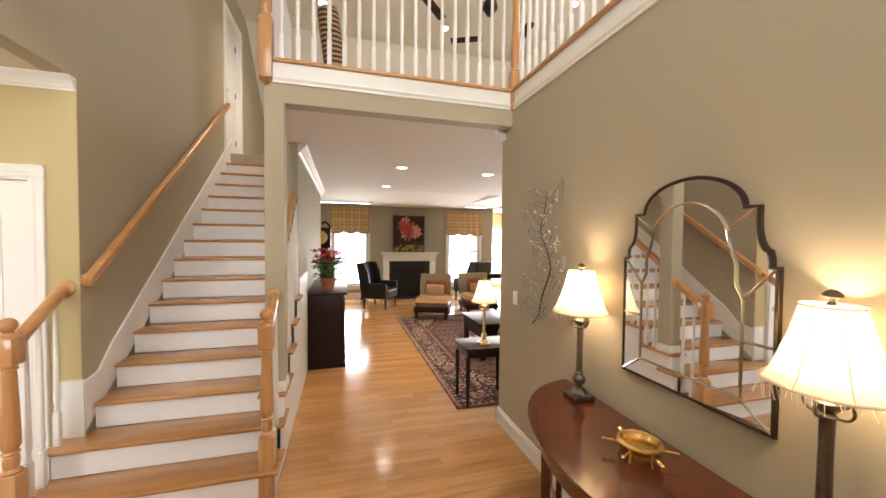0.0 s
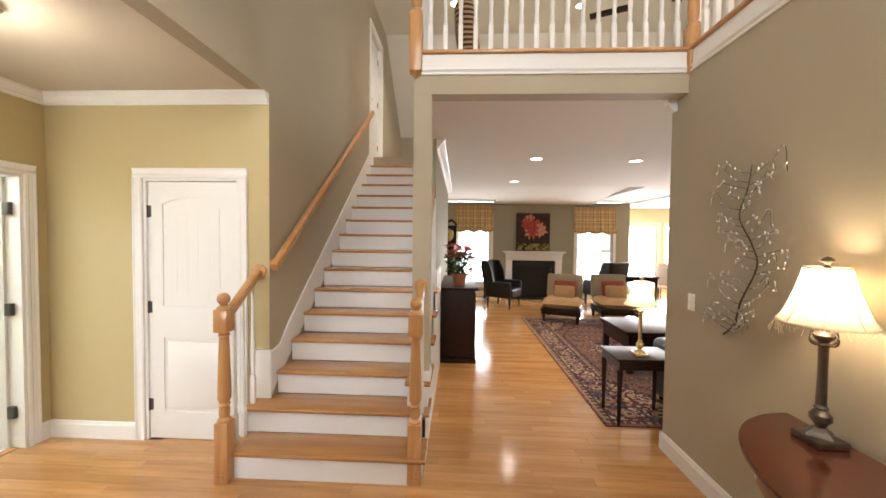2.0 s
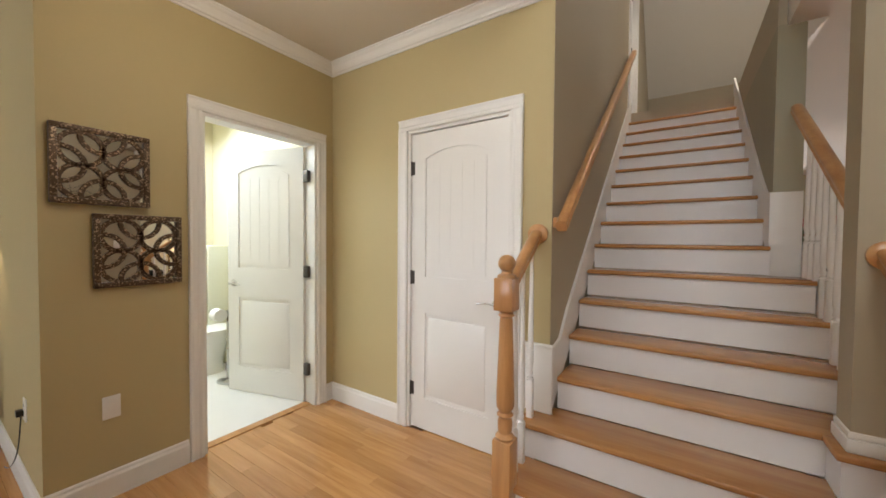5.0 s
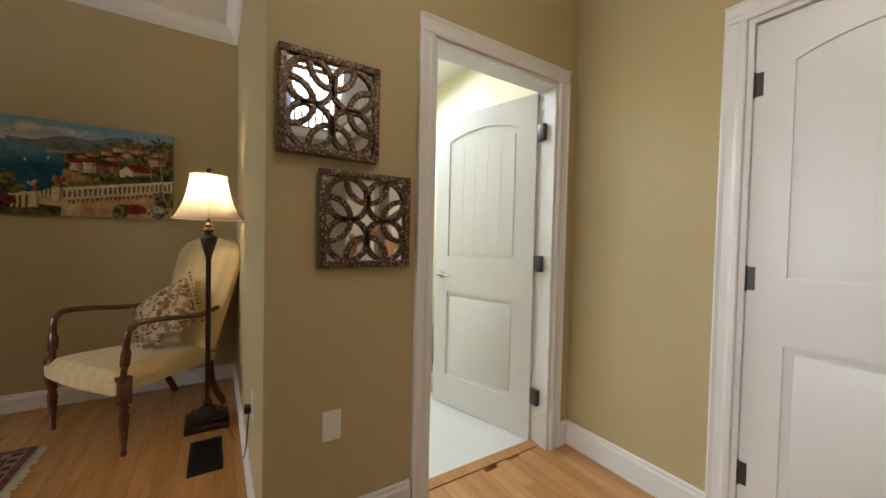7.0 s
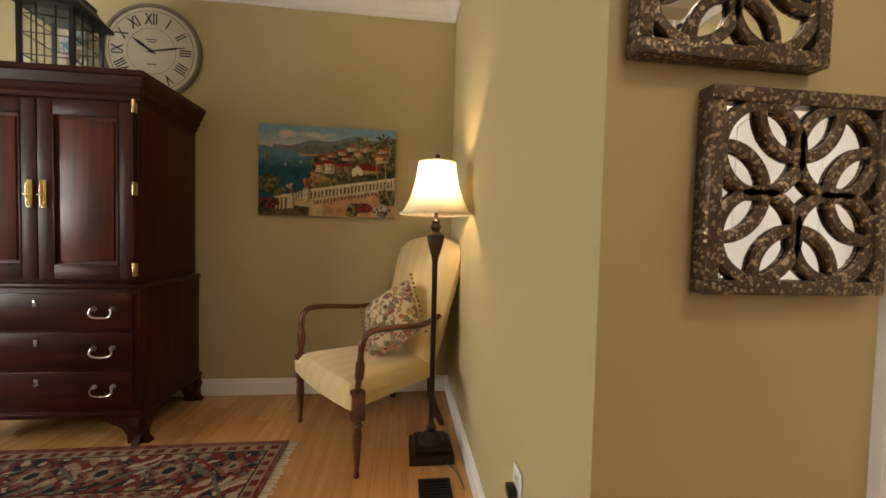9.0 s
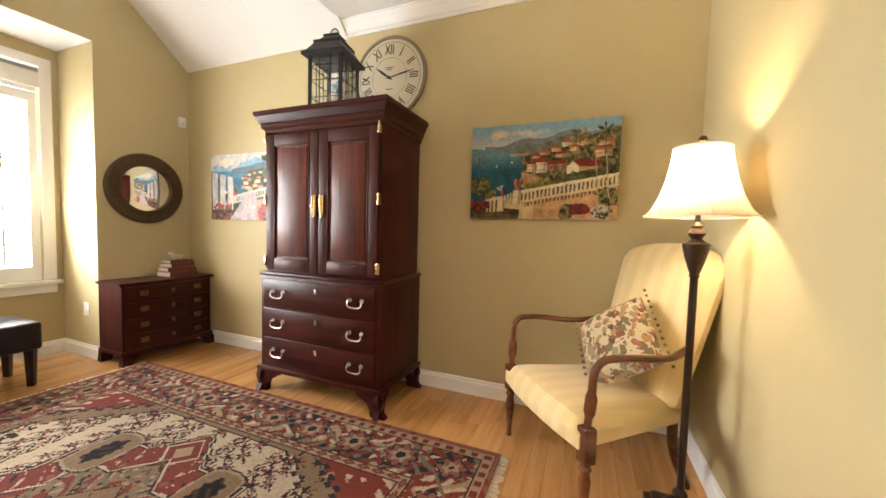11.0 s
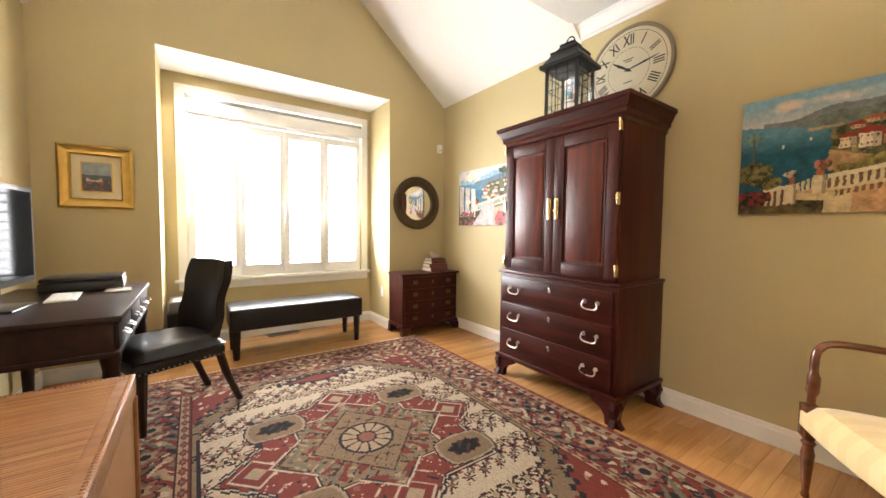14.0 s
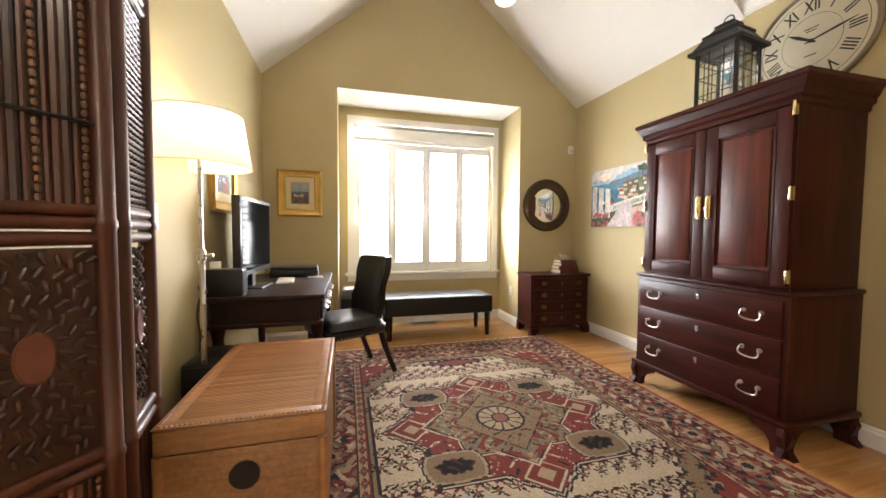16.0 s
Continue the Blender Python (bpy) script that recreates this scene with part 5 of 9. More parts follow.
    for cx, cy, r in ((0.10, 0.14, 0.10), (0.76, 0.10, 0.10), (0.34, 0.43, 0.045), (0.93, 0.20, 0.08), (0.22, 0.36, 0.05)):
        m = np.hypot(x - cx, (y - cy) * 0.7) < r * (0.6 + 0.7 * n2)
        put(m, (0.07, 0.09, 0.04), 0.9)
        put(m & (n2 > 0.50), (0.45, 0.05, 0.05) if cx in (0.10, 0.76, 0.34) else (0.66, 0.50, 0.45), 0.5)
    for cx, cy in ((0.78, 0.90), (0.93, 0.88), (0.08, 0.58)):
        m = np.hypot((x - cx) / 0.075, (y - cy) / 0.07) < 0.35 + 0.9 * n2
        put(m, (0.07, 0.10, 0.04), 0.9)
        put((abs(x - cx) < 0.005) & (y < cy) & (y > cy - 0.22), (0.12, 0.08, 0.05), 0.2)
    if street:
        path = (y < 0.42) & (abs(x - 0.45 - 0.35 * y) < 0.05 + 0.32 * (0.42 - y))
        put(path, (0.52, 0.42, 0.42), 0.4)
        put((x < 0.32) & (y > 0.15) & (y < 0.74 - 0.3 * x) & (np.abs((x * 9) % 1 - 0.5) < 0.36), (0.62, 0.55, 0.48), 0.4)
        put((x < 0.30) & (y < 0.25) & (n2 > 0.5), (0.30, 0.06, 0.05), 0.6)
    # brush strokes: dabs dragged by a smooth field, tone broken up
    n3, n4 = field(ny, nx, seed + 5, 22), field(ny, nx, seed + 6, 22)
    yy = np.clip(Y + (n3 - 0.5) * ny * 0.02, 0, ny - 1).astype(int)
    xx = np.clip(X + (n4 - 0.5) * nx * 0.016, 0, nx - 1).astype(int)
    img = img[yy, xx] * (0.72 + 0.5 * n3)[..., None] * (0.88 + 0.24 * rs.rand(ny, nx, 1))
    grey = img.mean(-1, keepdims=True)
    return np.clip(0.82 * img + 0.18 * grey, 0.004, 0.85)


def bay(nx, ny, seed):
    """A teal bay under a hill town, seen over a pale balustrade and a sunlit terrace."""
    Y, X = np.mgrid[0:ny, 0:nx]
    n0, n1, n2, n3 = field(ny, nx, seed, 5), field(ny, nx, seed + 1, 14), field(ny, nx, seed + 2, 34), field(ny, nx, seed + 3, 34)
    x = X / nx + (n2 - 0.5) * 0.012
    y = Y / ny + (n3 - 0.5) * 0.016
    img = np.zeros((ny, nx, 3))

    def put(mask, rgb, n=0.25, soft=None):
        tone = 1 + n * (n2 + n1 - 1) * 2
        a = mask.astype(float) if soft is None else np.clip(soft, 0, 1) * mask
        for c in range(3):
            img[..., c] = img[..., c] * (1 - a) + a * rgb[c] * tone

    every = x > -1
    put(every, (0.30, 0.47, 0.60), 0.08)
    put(every, (0.62, 0.60, 0.56), 0.08, 1.0 - (y - 0.76) / 0.16)
    put(every, (0.80, 0.66, 0.52), 0.08, 1.6 * (1 - np.hypot((x - 0.20) / 0.09, (y - 0.90) / 0.055)) + (n1 - 0.5))
    put(every, (0.70, 0.66, 0.60), 0.08, 1.3 * (1 - np.hypot((x - 0.38) / 0.16, (y - 0.90) / 0.05)) + (n1 - 0.5))
    ridge = 0.765 + 0.17 * np.clip(x - 0.10, 0, 0.6) ** 1.0 * 1.25 + 0.018 * np.sin(21 * x)
    put((y < ridge) & (x > 0.10), (0.25, 0.27, 0.29), 0.2)
    put((y < ridge - 0.05) & (x > 0.22), (0.20, 0.23, 0.20), 0.4)
    sea = y < 0.765 - 0.26 * np.clip(x - 0.03, 0, 0.4)
    put(sea, (0.16, 0.32, 0.40), 0.15)
    put(sea, (0.022, 0.125, 0.175), 0.3, (0.70 - y) / 0.16 - 0.2 * n1)
    put((np.abs(y - 0.675) < 0.012) & (x > 0.29) & (x < 0.42), (0.52, 0.36, 0.20), 0.2)
    for bx, by in ((0.30, 0.60), (0.19, 0.56)):
        put((np.abs(x - bx) < 0.004) & (np.abs(y - by) < 0.014), (0.72, 0.70, 0.64), 0.1)
    land = (x > 0.375 + 0.03 * (n1 - 0.5)) & (y < 0.66 + 0.42 * (x - 0.40))
    put(land, (0.13, 0.125, 0.055), 0.9)
    put(land & (n2 > 0.55), (0.24, 0.20, 0.09), 0.6)
    put((x > 0.37) & (x < 0.52) & (y > 0.33) & (y < 0.49 - 0.5 * (x - 0.38)), (0.47, 0.31, 0.16), 0.4)

    def house(x0, x1, y0, y1, wall, roof, h=0.05, rows=1):
        put((x > x0) & (x < x1) & (y > y0) & (y < y1), wall, 0.15)
        put((x > x0 + 0.62 * (x1 - x0)) & (x < x1) & (y > y0) & (y < y1), tuple(0.62 * c for c in wall), 0.15)
        put((x > x0 - 0.006) & (x < x1 + 0.006) & (y > y1 - 0.004) & (y < y1 + h * (1 - 0.35 * np.abs((x - x0) / (x1 - x0) * 2 - 1))), roof, 0.25)
        for r in range(rows):
            yc = y0 + (y1 - y0) * (r + 0.5) / rows
            put((x > x0 + 0.006) & (x < x1 - 0.006) & (np.abs(y - yc) < 0.16 * (y1 - y0) / rows) & (np.abs((x - x0) * 62 % 1 - 0.5) < 0.2), (0.16, 0.11, 0.08), 0.2)

    red, rust = (0.30, 0.05, 0.035), (0.42, 0.15, 0.07)
    for a, b, c, d, wall, roof in ((0.50, 0.56, 0.66, 0.69, (0.62, 0.45, 0.27), rust), (0.57, 0.63, 0.69, 0.725, (0.74, 0.60, 0.40), rust), (0.60, 0.67, 0.635, 0.67, (0.60, 0.42, 0.27), red), (0.64, 0.70, 0.735, 0.78, (0.76, 0.66, 0.48), rust), (0.69, 0.75, 0.69, 0.73, (0.72, 0.56, 0.36), rust), (0.74, 0.80, 0.74, 0.78, (0.70, 0.52, 0.34), rust), (0.44, 0.49, 0.63, 0.66, (0.66, 0.46, 0.30), red), (0.85, 0.95, 0.62, 0.69, (0.70, 0.48, 0.28), rust), (0.87, 0.96, 0.73, 0.77, (0.66, 0.46, 0.30), rust)):
        house(a, b, c, d, wall, roof, 0.028)
    house(0.405, 0.465, 0.49, 0.575, (0.76, 0.62, 0.40), red, 0.035, 2)
    house(0.475, 0.545, 0.48, 0.590, (0.80, 0.70, 0.52), red, 0.05, 2)
    house(0.55, 0.61, 0.49, 0.565, (0.42, 0.22, 0.13), red, 0.04)
    house(0.62, 0.665, 0.51, 0.57, (0.48, 0.25, 0.16), red, 0.04)
    put((x > 0.735) & (x < 0.87) & (y > 0.45) & (y < 0.535), (0.50, 0.37, 0.18), 0.3)
    put((x > 0.725) & (x < 0.885) & (y > 0.53) & (y < 0.61 - 0.25 * np.abs(x - 0.77)), (0.29, 0.035, 0.03), 0.25)
    put((x > 0.675) & (x < 0.75) & (y > 0.43) & (y < 0.585 - 1.3 * np.abs(x - 0.713)), (0.82, 0.74, 0.50), 0.1)
    put((np.abs(x - 0.712) < 0.007) & (y > 0.43) & (y < 0.49), (0.30, 0.20, 0.10), 0.2)
    line = 0.285 + 0.26 * (x - 0.38)
    put((x > 0.56) & (y < line + 0.10 * (0.5 + n1)) & (y > line), (0.11, 0.115, 0.045), 0.9)
    put((x > 0.40) & (x < 0.60) & (y < line + 0.09 * (0.4 + n1)) & (y > line), (0.26, 0.22, 0.07), 0.8)
    # terrace, shade under the balustrade
    put((x > 0.22) & (y < line - 0.07), (0.60, 0.38, 0.20), 0.25)
    put((x > 0.22) & (x < 0.46) & (y < 0.16), (0.70, 0.55, 0.32), 0.2)
    put((x > 0.40) & (y < line - 0.085 - 0.02 * n1) & (y > line - 0.15 + 0.06 * (np.abs((x * 40) % 1 - 0.5) < 0.22) - 0.02 * n0), (0.22, 0.14, 0.085), 0.4)
    put((x > 0.37) & (y > line - 0.11) & (y < line), (0.21, 0.14, 0.08), 0.3)
    put((x > 0.37) & (np.abs((x * 37) % 1 - 0.5) < 0.27) & (y > line - 0.10) & (y < line), (0.70, 0.60, 0.40), 0.15)
    put((x > 0.37) & (np.abs(y - line) < 0.016), (0.78, 0.70, 0.50), 0.12)
    put((x > 0.37) & (np.abs(y - line + 0.105) < 0.012), (0.66, 0.55, 0.35), 0.12)
    gate = 0.20 + 0.7 * (x - 0.26)
    put((x > 0.255) & (x < 0.33) & (np.abs(y - gate) < 0.05) & (np.abs((x * 52) % 1 - 0.5) < 0.32), (0.68, 0.58, 0.36), 0.2)
    put((x < 0.36) & (y < 0.10 + 0.22 * np.clip(0.30 - x, 0, 1)), (0.14, 0.11, 0.05), 0.8)
    put((x > 0.12) & (x < 0.25) & (y > 0.06) & (y < 0.20), (0.16, 0.11, 0.06), 0.3)
    put((x > 0.12) & (x < 0.25) & (y > 0.07) & (y < 0.20) & (np.abs((x * 36) % 1 - 0.5) < 0.27), (0.66, 0.55, 0.35), 0.2)
    put((x > 0.11) & (x < 0.25) & (np.abs(y - 0.205 - 0.15 * (x - 0.12)) < 0.018), (0.76, 0.66, 0.45), 0.12)
    for px, y0, y1, w in ((0.232, 0.08, 0.24, 0.022), (0.342, 0.15, 0.30, 0.026)):
        put((np.abs(x - px) < w) & (y > y0) & (y < y1), (0.72, 0.62, 0.42), 0.15)
        put((x > px + w * 0.4) & (x < px + w) & (y > y0) & (y < y1), (0.42, 0.33, 0.20), 0.15)
        put((np.abs(x - px) < w * 0.5) & (y > y1) & (y < y1 + 0.06), (0.45, 0.17, 0.08), 0.2)

    def clump(cx, cy, rx, ry, leaf, bloom, share=0.5):
        m = np.hypot((x - cx) / rx, (y - cy) / ry) < 0.45 + 1.0 * n1
        put(m, leaf, 0.9)
        put(m & (n2 * 0.6 + n3 * 0.4 > share), bloom, 0.5)

    green = (0.09, 0.095, 0.04)
    clump(0.05, 0.36, 0.09, 0.10, green, (0.20, 0.17, 0.07))
    clump(0.13, 0.26, 0.06, 0.06, green, (0.22, 0.19, 0.07))
    clump(0.07, 0.13, 0.08, 0.08, (0.07, 0.05, 0.03), (0.26, 0.04, 0.045), 0.50)
    clump(0.225, 0.325, 0.026, 0.035, (0.20, 0.13, 0.08), (0.58, 0.46, 0.36), 0.48)
    clump(0.355, 0.385, 0.03, 0.04, (0.20, 0.11, 0.06), (0.42, 0.17, 0.13), 0.50)
    clump(0.94, 0.22, 0.075, 0.12, green, (0.26, 0.22, 0.10))
    clump(0.68, 0.07, 0.05, 0.08, green, (0.24, 0.20, 0.08))
    clump(0.77, 0.10, 0.065, 0.06, (0.09, 0.06, 0.035), (0.27, 0.035, 0.04), 0.48)
    clump(0.91, 0.08, 0.07, 0.08, (0.14, 0.13, 0.09), (0.46, 0.42, 0.37), 0.48)
    for cx, cy, rx, foot, leaf, lit in ((0.06, 0.66, 0.05, 0.36, (0.12, 0.17, 0.12), (0.20, 0.24, 0.16)), (0.75, 0.85, 0.07, 0.70, (0.21, 0.17, 0.06), (0.40, 0.31, 0.12)), (0.91, 0.87, 0.075, 0.62, (0.08, 0.10, 0.045), (0.17, 0.17, 0.07))):
        th = np.arctan2((y - cy) * 0.67, x - cx)
        r = np.hypot((x - cx) / rx, (y - cy) / (rx * 1.25))
        m = r < 0.55 + 0.45 * np.cos(7 * th + 0.6) + 0.5 * (n1 - 0.5)
        put(m, leaf, 0.6)
        put(m & (n2 > 0.5), lit, 0.5)
        put((np.abs(x - cx) < 0.0035) & (y < cy) & (y > foot), (0.16, 0.11, 0.06), 0.2)
    for cx in (0.86, 0.925):
        put((np.abs(x - cx - 0.05 * (0.5 - y)) < 0.0028) & (y > 0.22) & (y < 0.66), (0.50, 0.42, 0.28), 0.3)
    rs = np.random.RandomState(seed)
    img *= (0.84 + 0.32 * n3)[..., None] * (0.93 + 0.14 * rs.rand(ny, nx, 1))
    return np.clip(img, 0.004, 0.85)


CANVAS = yarn("oil_paint", 0.45, 160, 0.25)


def canvas(name, m, w, h, rgb, label, depth=0.03):
    """A stretched canvas: local x along the wall, -y to the room."""
    ob = thing(name, m, label, "painting", "paintings")
    part("stretcher", slab(0, w, -depth, -0.001, 0, h, bevel=0.003), surface("canvas_edge", (0.34, 0.30, 0.24), 0.8), ob)
    me = tinted_grid(w - 0.004, h - 0.004, rgb)
    me.materials.append(CANVAS)
    pic = new("painted_face", me)
    pic.location = (0.002, -depth - 0.0015, 0.002)
    pic.parent = ob
    return ob


canvas("painting", pose(XW + 0.001, 0.047, 1.268, 0, 0, 90), 0.935, 0.625, np.clip(bay(300, 200, 4) ** 1.18 * 0.88, 0, 1), "seaside town oil painting with a balustrade, unframed canvas")
canvas("painting", pose(XW + 0.001, -2.60, 1.22, 0, 0, 90), 0.93, 0.62, seaside(240, 160, 11, True), "coastal street oil painting, unframed canvas, partly behind the armoire")


def framed(m, w, h, rgb, label, e=0.075):
    ob = thing("framed_painting", m, label, "painting", "gold frames")
    GILT = surface("gilt", (0.55, 0.36, 0.10), 0.32, 0.8, vary=0.25, coarse=14, fine=90, relief=0.3)
    o = [(0, 0), (0, -0.02), (e * 0.2, -0.036), (e * 0.35, -0.03), (e * 0.7, -0.022), (e * 0.85, -0.026), (e, -0.012), (e, 0)]
    for a, b, c in (((0, 0), 1, 0), ((0, h), -1, 0)):
        bm = bmesh.new()
        z0, s = (0, 1) if b > 0 else (h, -1)
        rows = [[bm.verts.new((u if k == 0 else w - u, v, z0 + s * u)) for u, v in o] for k in (0, 1)]
        n = len(o)
        for i in range(n):
            bm.faces.new((rows[0][i], rows[0][(i + 1) % n], rows[1][(i + 1) % n], rows[1][i]))
        part("frame_rail", bm, GILT, ob, "gilded moulding")
    for x0, s in ((0, 1), (w, -1)):
        bm = bmesh.new()
        rows = [[bm.verts.new((x0 + s * u, v, u if k == 0 else h - u)) for u, v in o] for k in (0, 1)]
        n = len(o)
        for i in range(n):
            bm.faces.new((rows[0][i], rows[0][(i + 1) % n], rows[1][(i + 1) % n], rows[1][i]))
        part("frame_stile", bm, GILT, ob, "gilded moulding")
    part("mat", slab(e, w - e, -0.008, -0.002, e, h - e), surface("linen_mat", (0.60, 0.52, 0.34), 0.8), ob)
    k = e + 0.055
    me = tinted_grid(w - 2 * k, h - 2 * k, rgb)
    me.materials.append(CANVAS)
    pic = new("painted_face", me)
    pic.location = (k, -0.011, k)
    pic.parent = ob
    part("picture_board", slab(k - 0.008, w - k + 0.008, -0.0105, -0.0081, k - 0.008, h - k + 0.008), GILT, ob)
    return ob


def harbour(nx, ny, seed):
    Y, X = np.mgrid[0:ny, 0:nx]
    y = (Y / ny)[..., None]
    n = field(ny, nx, seed, 6)[..., None]
    img = np.where(y > 0.55, (0.30, 0.36, 0.42), np.where(y > 0.42, (0.12, 0.15, 0.18), (0.10, 0.11, 0.13))) * (0.7 + 0.6 * n)
    img = np.where((y > 0.3) & (y < 0.5) & (n > 0.55), (0.55, 0.50, 0.44), img)
    return np.where((y < 0.35) & (n > 0.58), (0.42, 0.10, 0.07), img)


framed(pose(-2.187, YS + 0.001, 1.30, 0, 0, 180), 0.425, 0.47, harbour(36, 40, 2), "small harbour painting in a wide gilt frame")
framed(pose(XE - 0.007, -1.50, 1.27, 0, 0, -90), 0.50, 0.46, harbour(36, 40, 7), "small blue painting in a gilt frame above the desk")


def rug_colors(w, h, cell, palette, seed, fieldtone="cream"):
    """A medallion rug: borders, cream field, stepped lozenges, a wheel at the middle."""
    nx, ny = int(w / cell), int(h / cell)
    Y, X = np.mgrid[0:ny, 0:nx]
    u, v = (X + 0.5) * cell - w / 2, (Y + 0.5) * cell - h / 2
    au, av = np.abs(u), np.abs(v)
    P = {k: np.array(c) for k, c in palette.items()}
    rs = np.random.RandomState(seed)
    img = np.zeros((ny, nx, 3)) + P["red"]

    def put(m, k):
        img[m] = P[k]

    d = np.minimum(w / 2 - au, h / 2 - av)
    s1 = np.sin(19 * au + 3 * np.sin(13 * av)) * np.sin(18 * av + 2.5 * np.sin(14 * au))
    s2 = np.sin(27 * au + 2.5 * np.sin(20 * av) + 1) * np.sin(25 * av + 2.5 * np.sin(18 * au))
    s3 = np.sin(41 * au + 3 * np.sin(17 * av)) * np.sin(38 * av + 2 * np.sin(33 * au) + 0.6)
    # distance along the nearest border
    along = np.where(w / 2 - au < h / 2 - av, v, u)
    put(d < 0.03, "rose")
    put((d < 0.03) & (s3 > 0.3), "brick")
    m = (d >= 0.03) & (d < 0.085)
    put(m, "tan")
    put(m & (np.abs(((along / 0.07) % 1) - 0.5) < 0.26) & (np.abs(d - 0.057) < 0.018), "red")
    put((d >= 0.088) & (d < 0.095), "brown")
    b = (d >= 0.095) & (d < 0.345)
    put(b, "brick")
    ph = (along / 0.29) % 1 - 0.5
    rr = np.hypot(ph * 0.29, d - 0.22)
    ang = np.arctan2(d - 0.22, ph * 0.29)
    put(b & (s2 > 0.42), "tan")
    put(b & (s2 < -0.5), "navy")
    put(b & (s3 > 0.62), "cream")
    put(b & (s3 < -0.66), "sage")
    put(b & (rr < 0.088 + 0.014 * np.cos(8 * ang)), "navy")
    put(b & (rr < 0.076 + 0.014 * np.cos(8 * ang)), "rose")
    put(b & (rr < 0.048 + 0.010 * np.cos(6 * ang)), "tan")
    put(b & (rr < 0.026), "navy")
    wave = np.abs(d - 0.22 - 0.07 * np.sin(2 * np.pi * along / 0.58))
    put(b & (wave < 0.010) & (rr > 0.09), "sage")
    put((d >= 0.347) & (d < 0.354), "brown")
    m = (d >= 0.355) & (d < 0.40)
    put(m, "tan")
    lozenge = np.abs(((along / 0.085) % 1) - 0.5) * 2 + np.abs(d - 0.377) / 0.02
    put(m & (lozenge < 1.0), "brick")
    put(m & (lozenge < 0.45), "sage")
    put((d >= 0.403) & (d < 0.41), "brown")
    f = d >= 0.41
    fw, fh = w / 2 - 0.41, h / 2 - 0.41
    put(f, "khaki")
    zig = 0.022 * np.sign(np.sin(52 * (au - av)))

    def spray(mask, cu, cv, r, kind):
        """A flower on a bent stem, mirrored in all four quarters."""
        uu, vv = au - cu, av - cv
        rr, th = np.hypot(uu, vv), np.arctan2(vv, uu)
        lobes = (6, 8, 5)[kind % 3]
        outer = ("navy", "brown", "brick")[kind % 3]
        inner = ("rose", "tan", "navy")[kind % 3]
        stem = (np.abs(vv + (0.5, -0.9, 1.6)[kind % 3] * uu + 0.03 * np.sin(40 * uu)) < 0.006) & (np.hypot(uu, vv) < r * 1.9)
        put(mask & stem, "brown")
        put(mask & (rr < r * (0.72 + 0.38 * np.cos(lobes * th + kind))), outer)
        put(mask & (rr < r * 0.45), inner)
        leaf = np.hypot((uu - r * 1.3) / (r * 0.55), (vv + r * 0.75) / (r * 0.25)) < 1
        put(mask & leaf, ("sage", "brown", "navy")[kind % 3])

    k = 0
    for cu in np.arange(0.06, fw, 0.135):
        for cv in np.arange(0.05, fh, 0.125):
            spray(f, cu + 0.03 * ((k * 7) % 3 - 1), cv + 0.025 * ((k * 5) % 3 - 1), 0.030 + 0.006 * (k % 2), k + 1)
            k += 1
    # pale eight-sided ground with a stepped edge
    octo = np.maximum(np.maximum(au / (fw * 0.97), av / (fh * 0.97)), (au / fw + av / fh + zig) / 1.42)
    put(f & (octo < 1.0), "navy")
    put(f & (octo < 0.985), fieldtone)
    ground = f & (octo < 0.985)
    k = 0
    for cu in np.arange(0.0, fw, 0.098):
        for cv in np.arange(0.05, fh, 0.092):
            spray(ground, cu + 0.03 * ((k * 7) % 3 - 1), cv + 0.03 * ((k * 5) % 3 - 1), 0.030 + 0.009 * (k % 2), k)
            k += 1
    # serrated leaf at both ends of the ground
    e1 = np.abs(au) / 0.34 + np.abs(av - fh * 0.88) / 0.10 + 0.16 * np.sign(np.sin(85 * au))
    put(ground & (e1 < 1.0), "navy")
    put(ground & (np.abs(au) / 0.22 + np.abs(av - fh * 0.88) / 0.055 < 1), "brick")
    # corner pieces
    q = (fw - au) / fw + (fh - av) / fh
    put(f & (q + zig < 0.40), "brick")
    put(f & (np.abs(q + zig - 0.40) < 0.02), "navy")
    c = f & (q + zig < 0.38)
    put(c & (s2 > 0.5), "tan")
    put(c & (s3 > 0.6), "cream")
    # eight-pointed star
    sq = np.maximum(au, av) / 0.515
    di = au / 0.74 + av / 0.70
    star8 = np.minimum(sq, di + 0.010 * np.sign(np.sin(90 * au)))
    put(f & (star8 < 1.0), "navy")
    put(f & (star8 < 0.975), "cream")
    put(f & (star8 < 0.96), "navy")
    S = f & (star8 < 0.945)
    put(S, "brick")
    put(S & (s2 > 0.72), "rose")
    put(S & (np.abs(s2) < 0.035) & (s3 > 0), "cream")
    put(S & (s3 < -0.86), "navy")
    for cu, cv in ((0.55, 0.0), (0.0, 0.53)):
        z = np.maximum(np.abs(au - cu) / 0.10, np.abs(av - cv) / 0.10)
        z2 = np.abs(au - cu) / 0.12 + np.abs(av - cv) / 0.12
        put(S & (z2 < 1), "cream")
        put(S & (z2 < 0.88), "red")
        put(S & (z2 < 0.45), "tan")
    # tan middle with four cartouches
    mid = np.minimum(au / 0.50 + av / 0.47, np.maximum(au, av) / 0.325 + 0.02 * np.cos(16 * np.arctan2(v, u)))
    put(f & (mid < 1.0), "cream")
    put(f & (mid < 0.97), "navy")
    M2 = f & (mid < 0.945)
    put(M2, "khaki")
    put(M2 & (np.abs(s1) < 0.05), "brown")
    s4 = np.sin(66 * au + 2 * np.sin(31 * av)) * np.sin(61 * av + 2 * np.sin(29 * au))
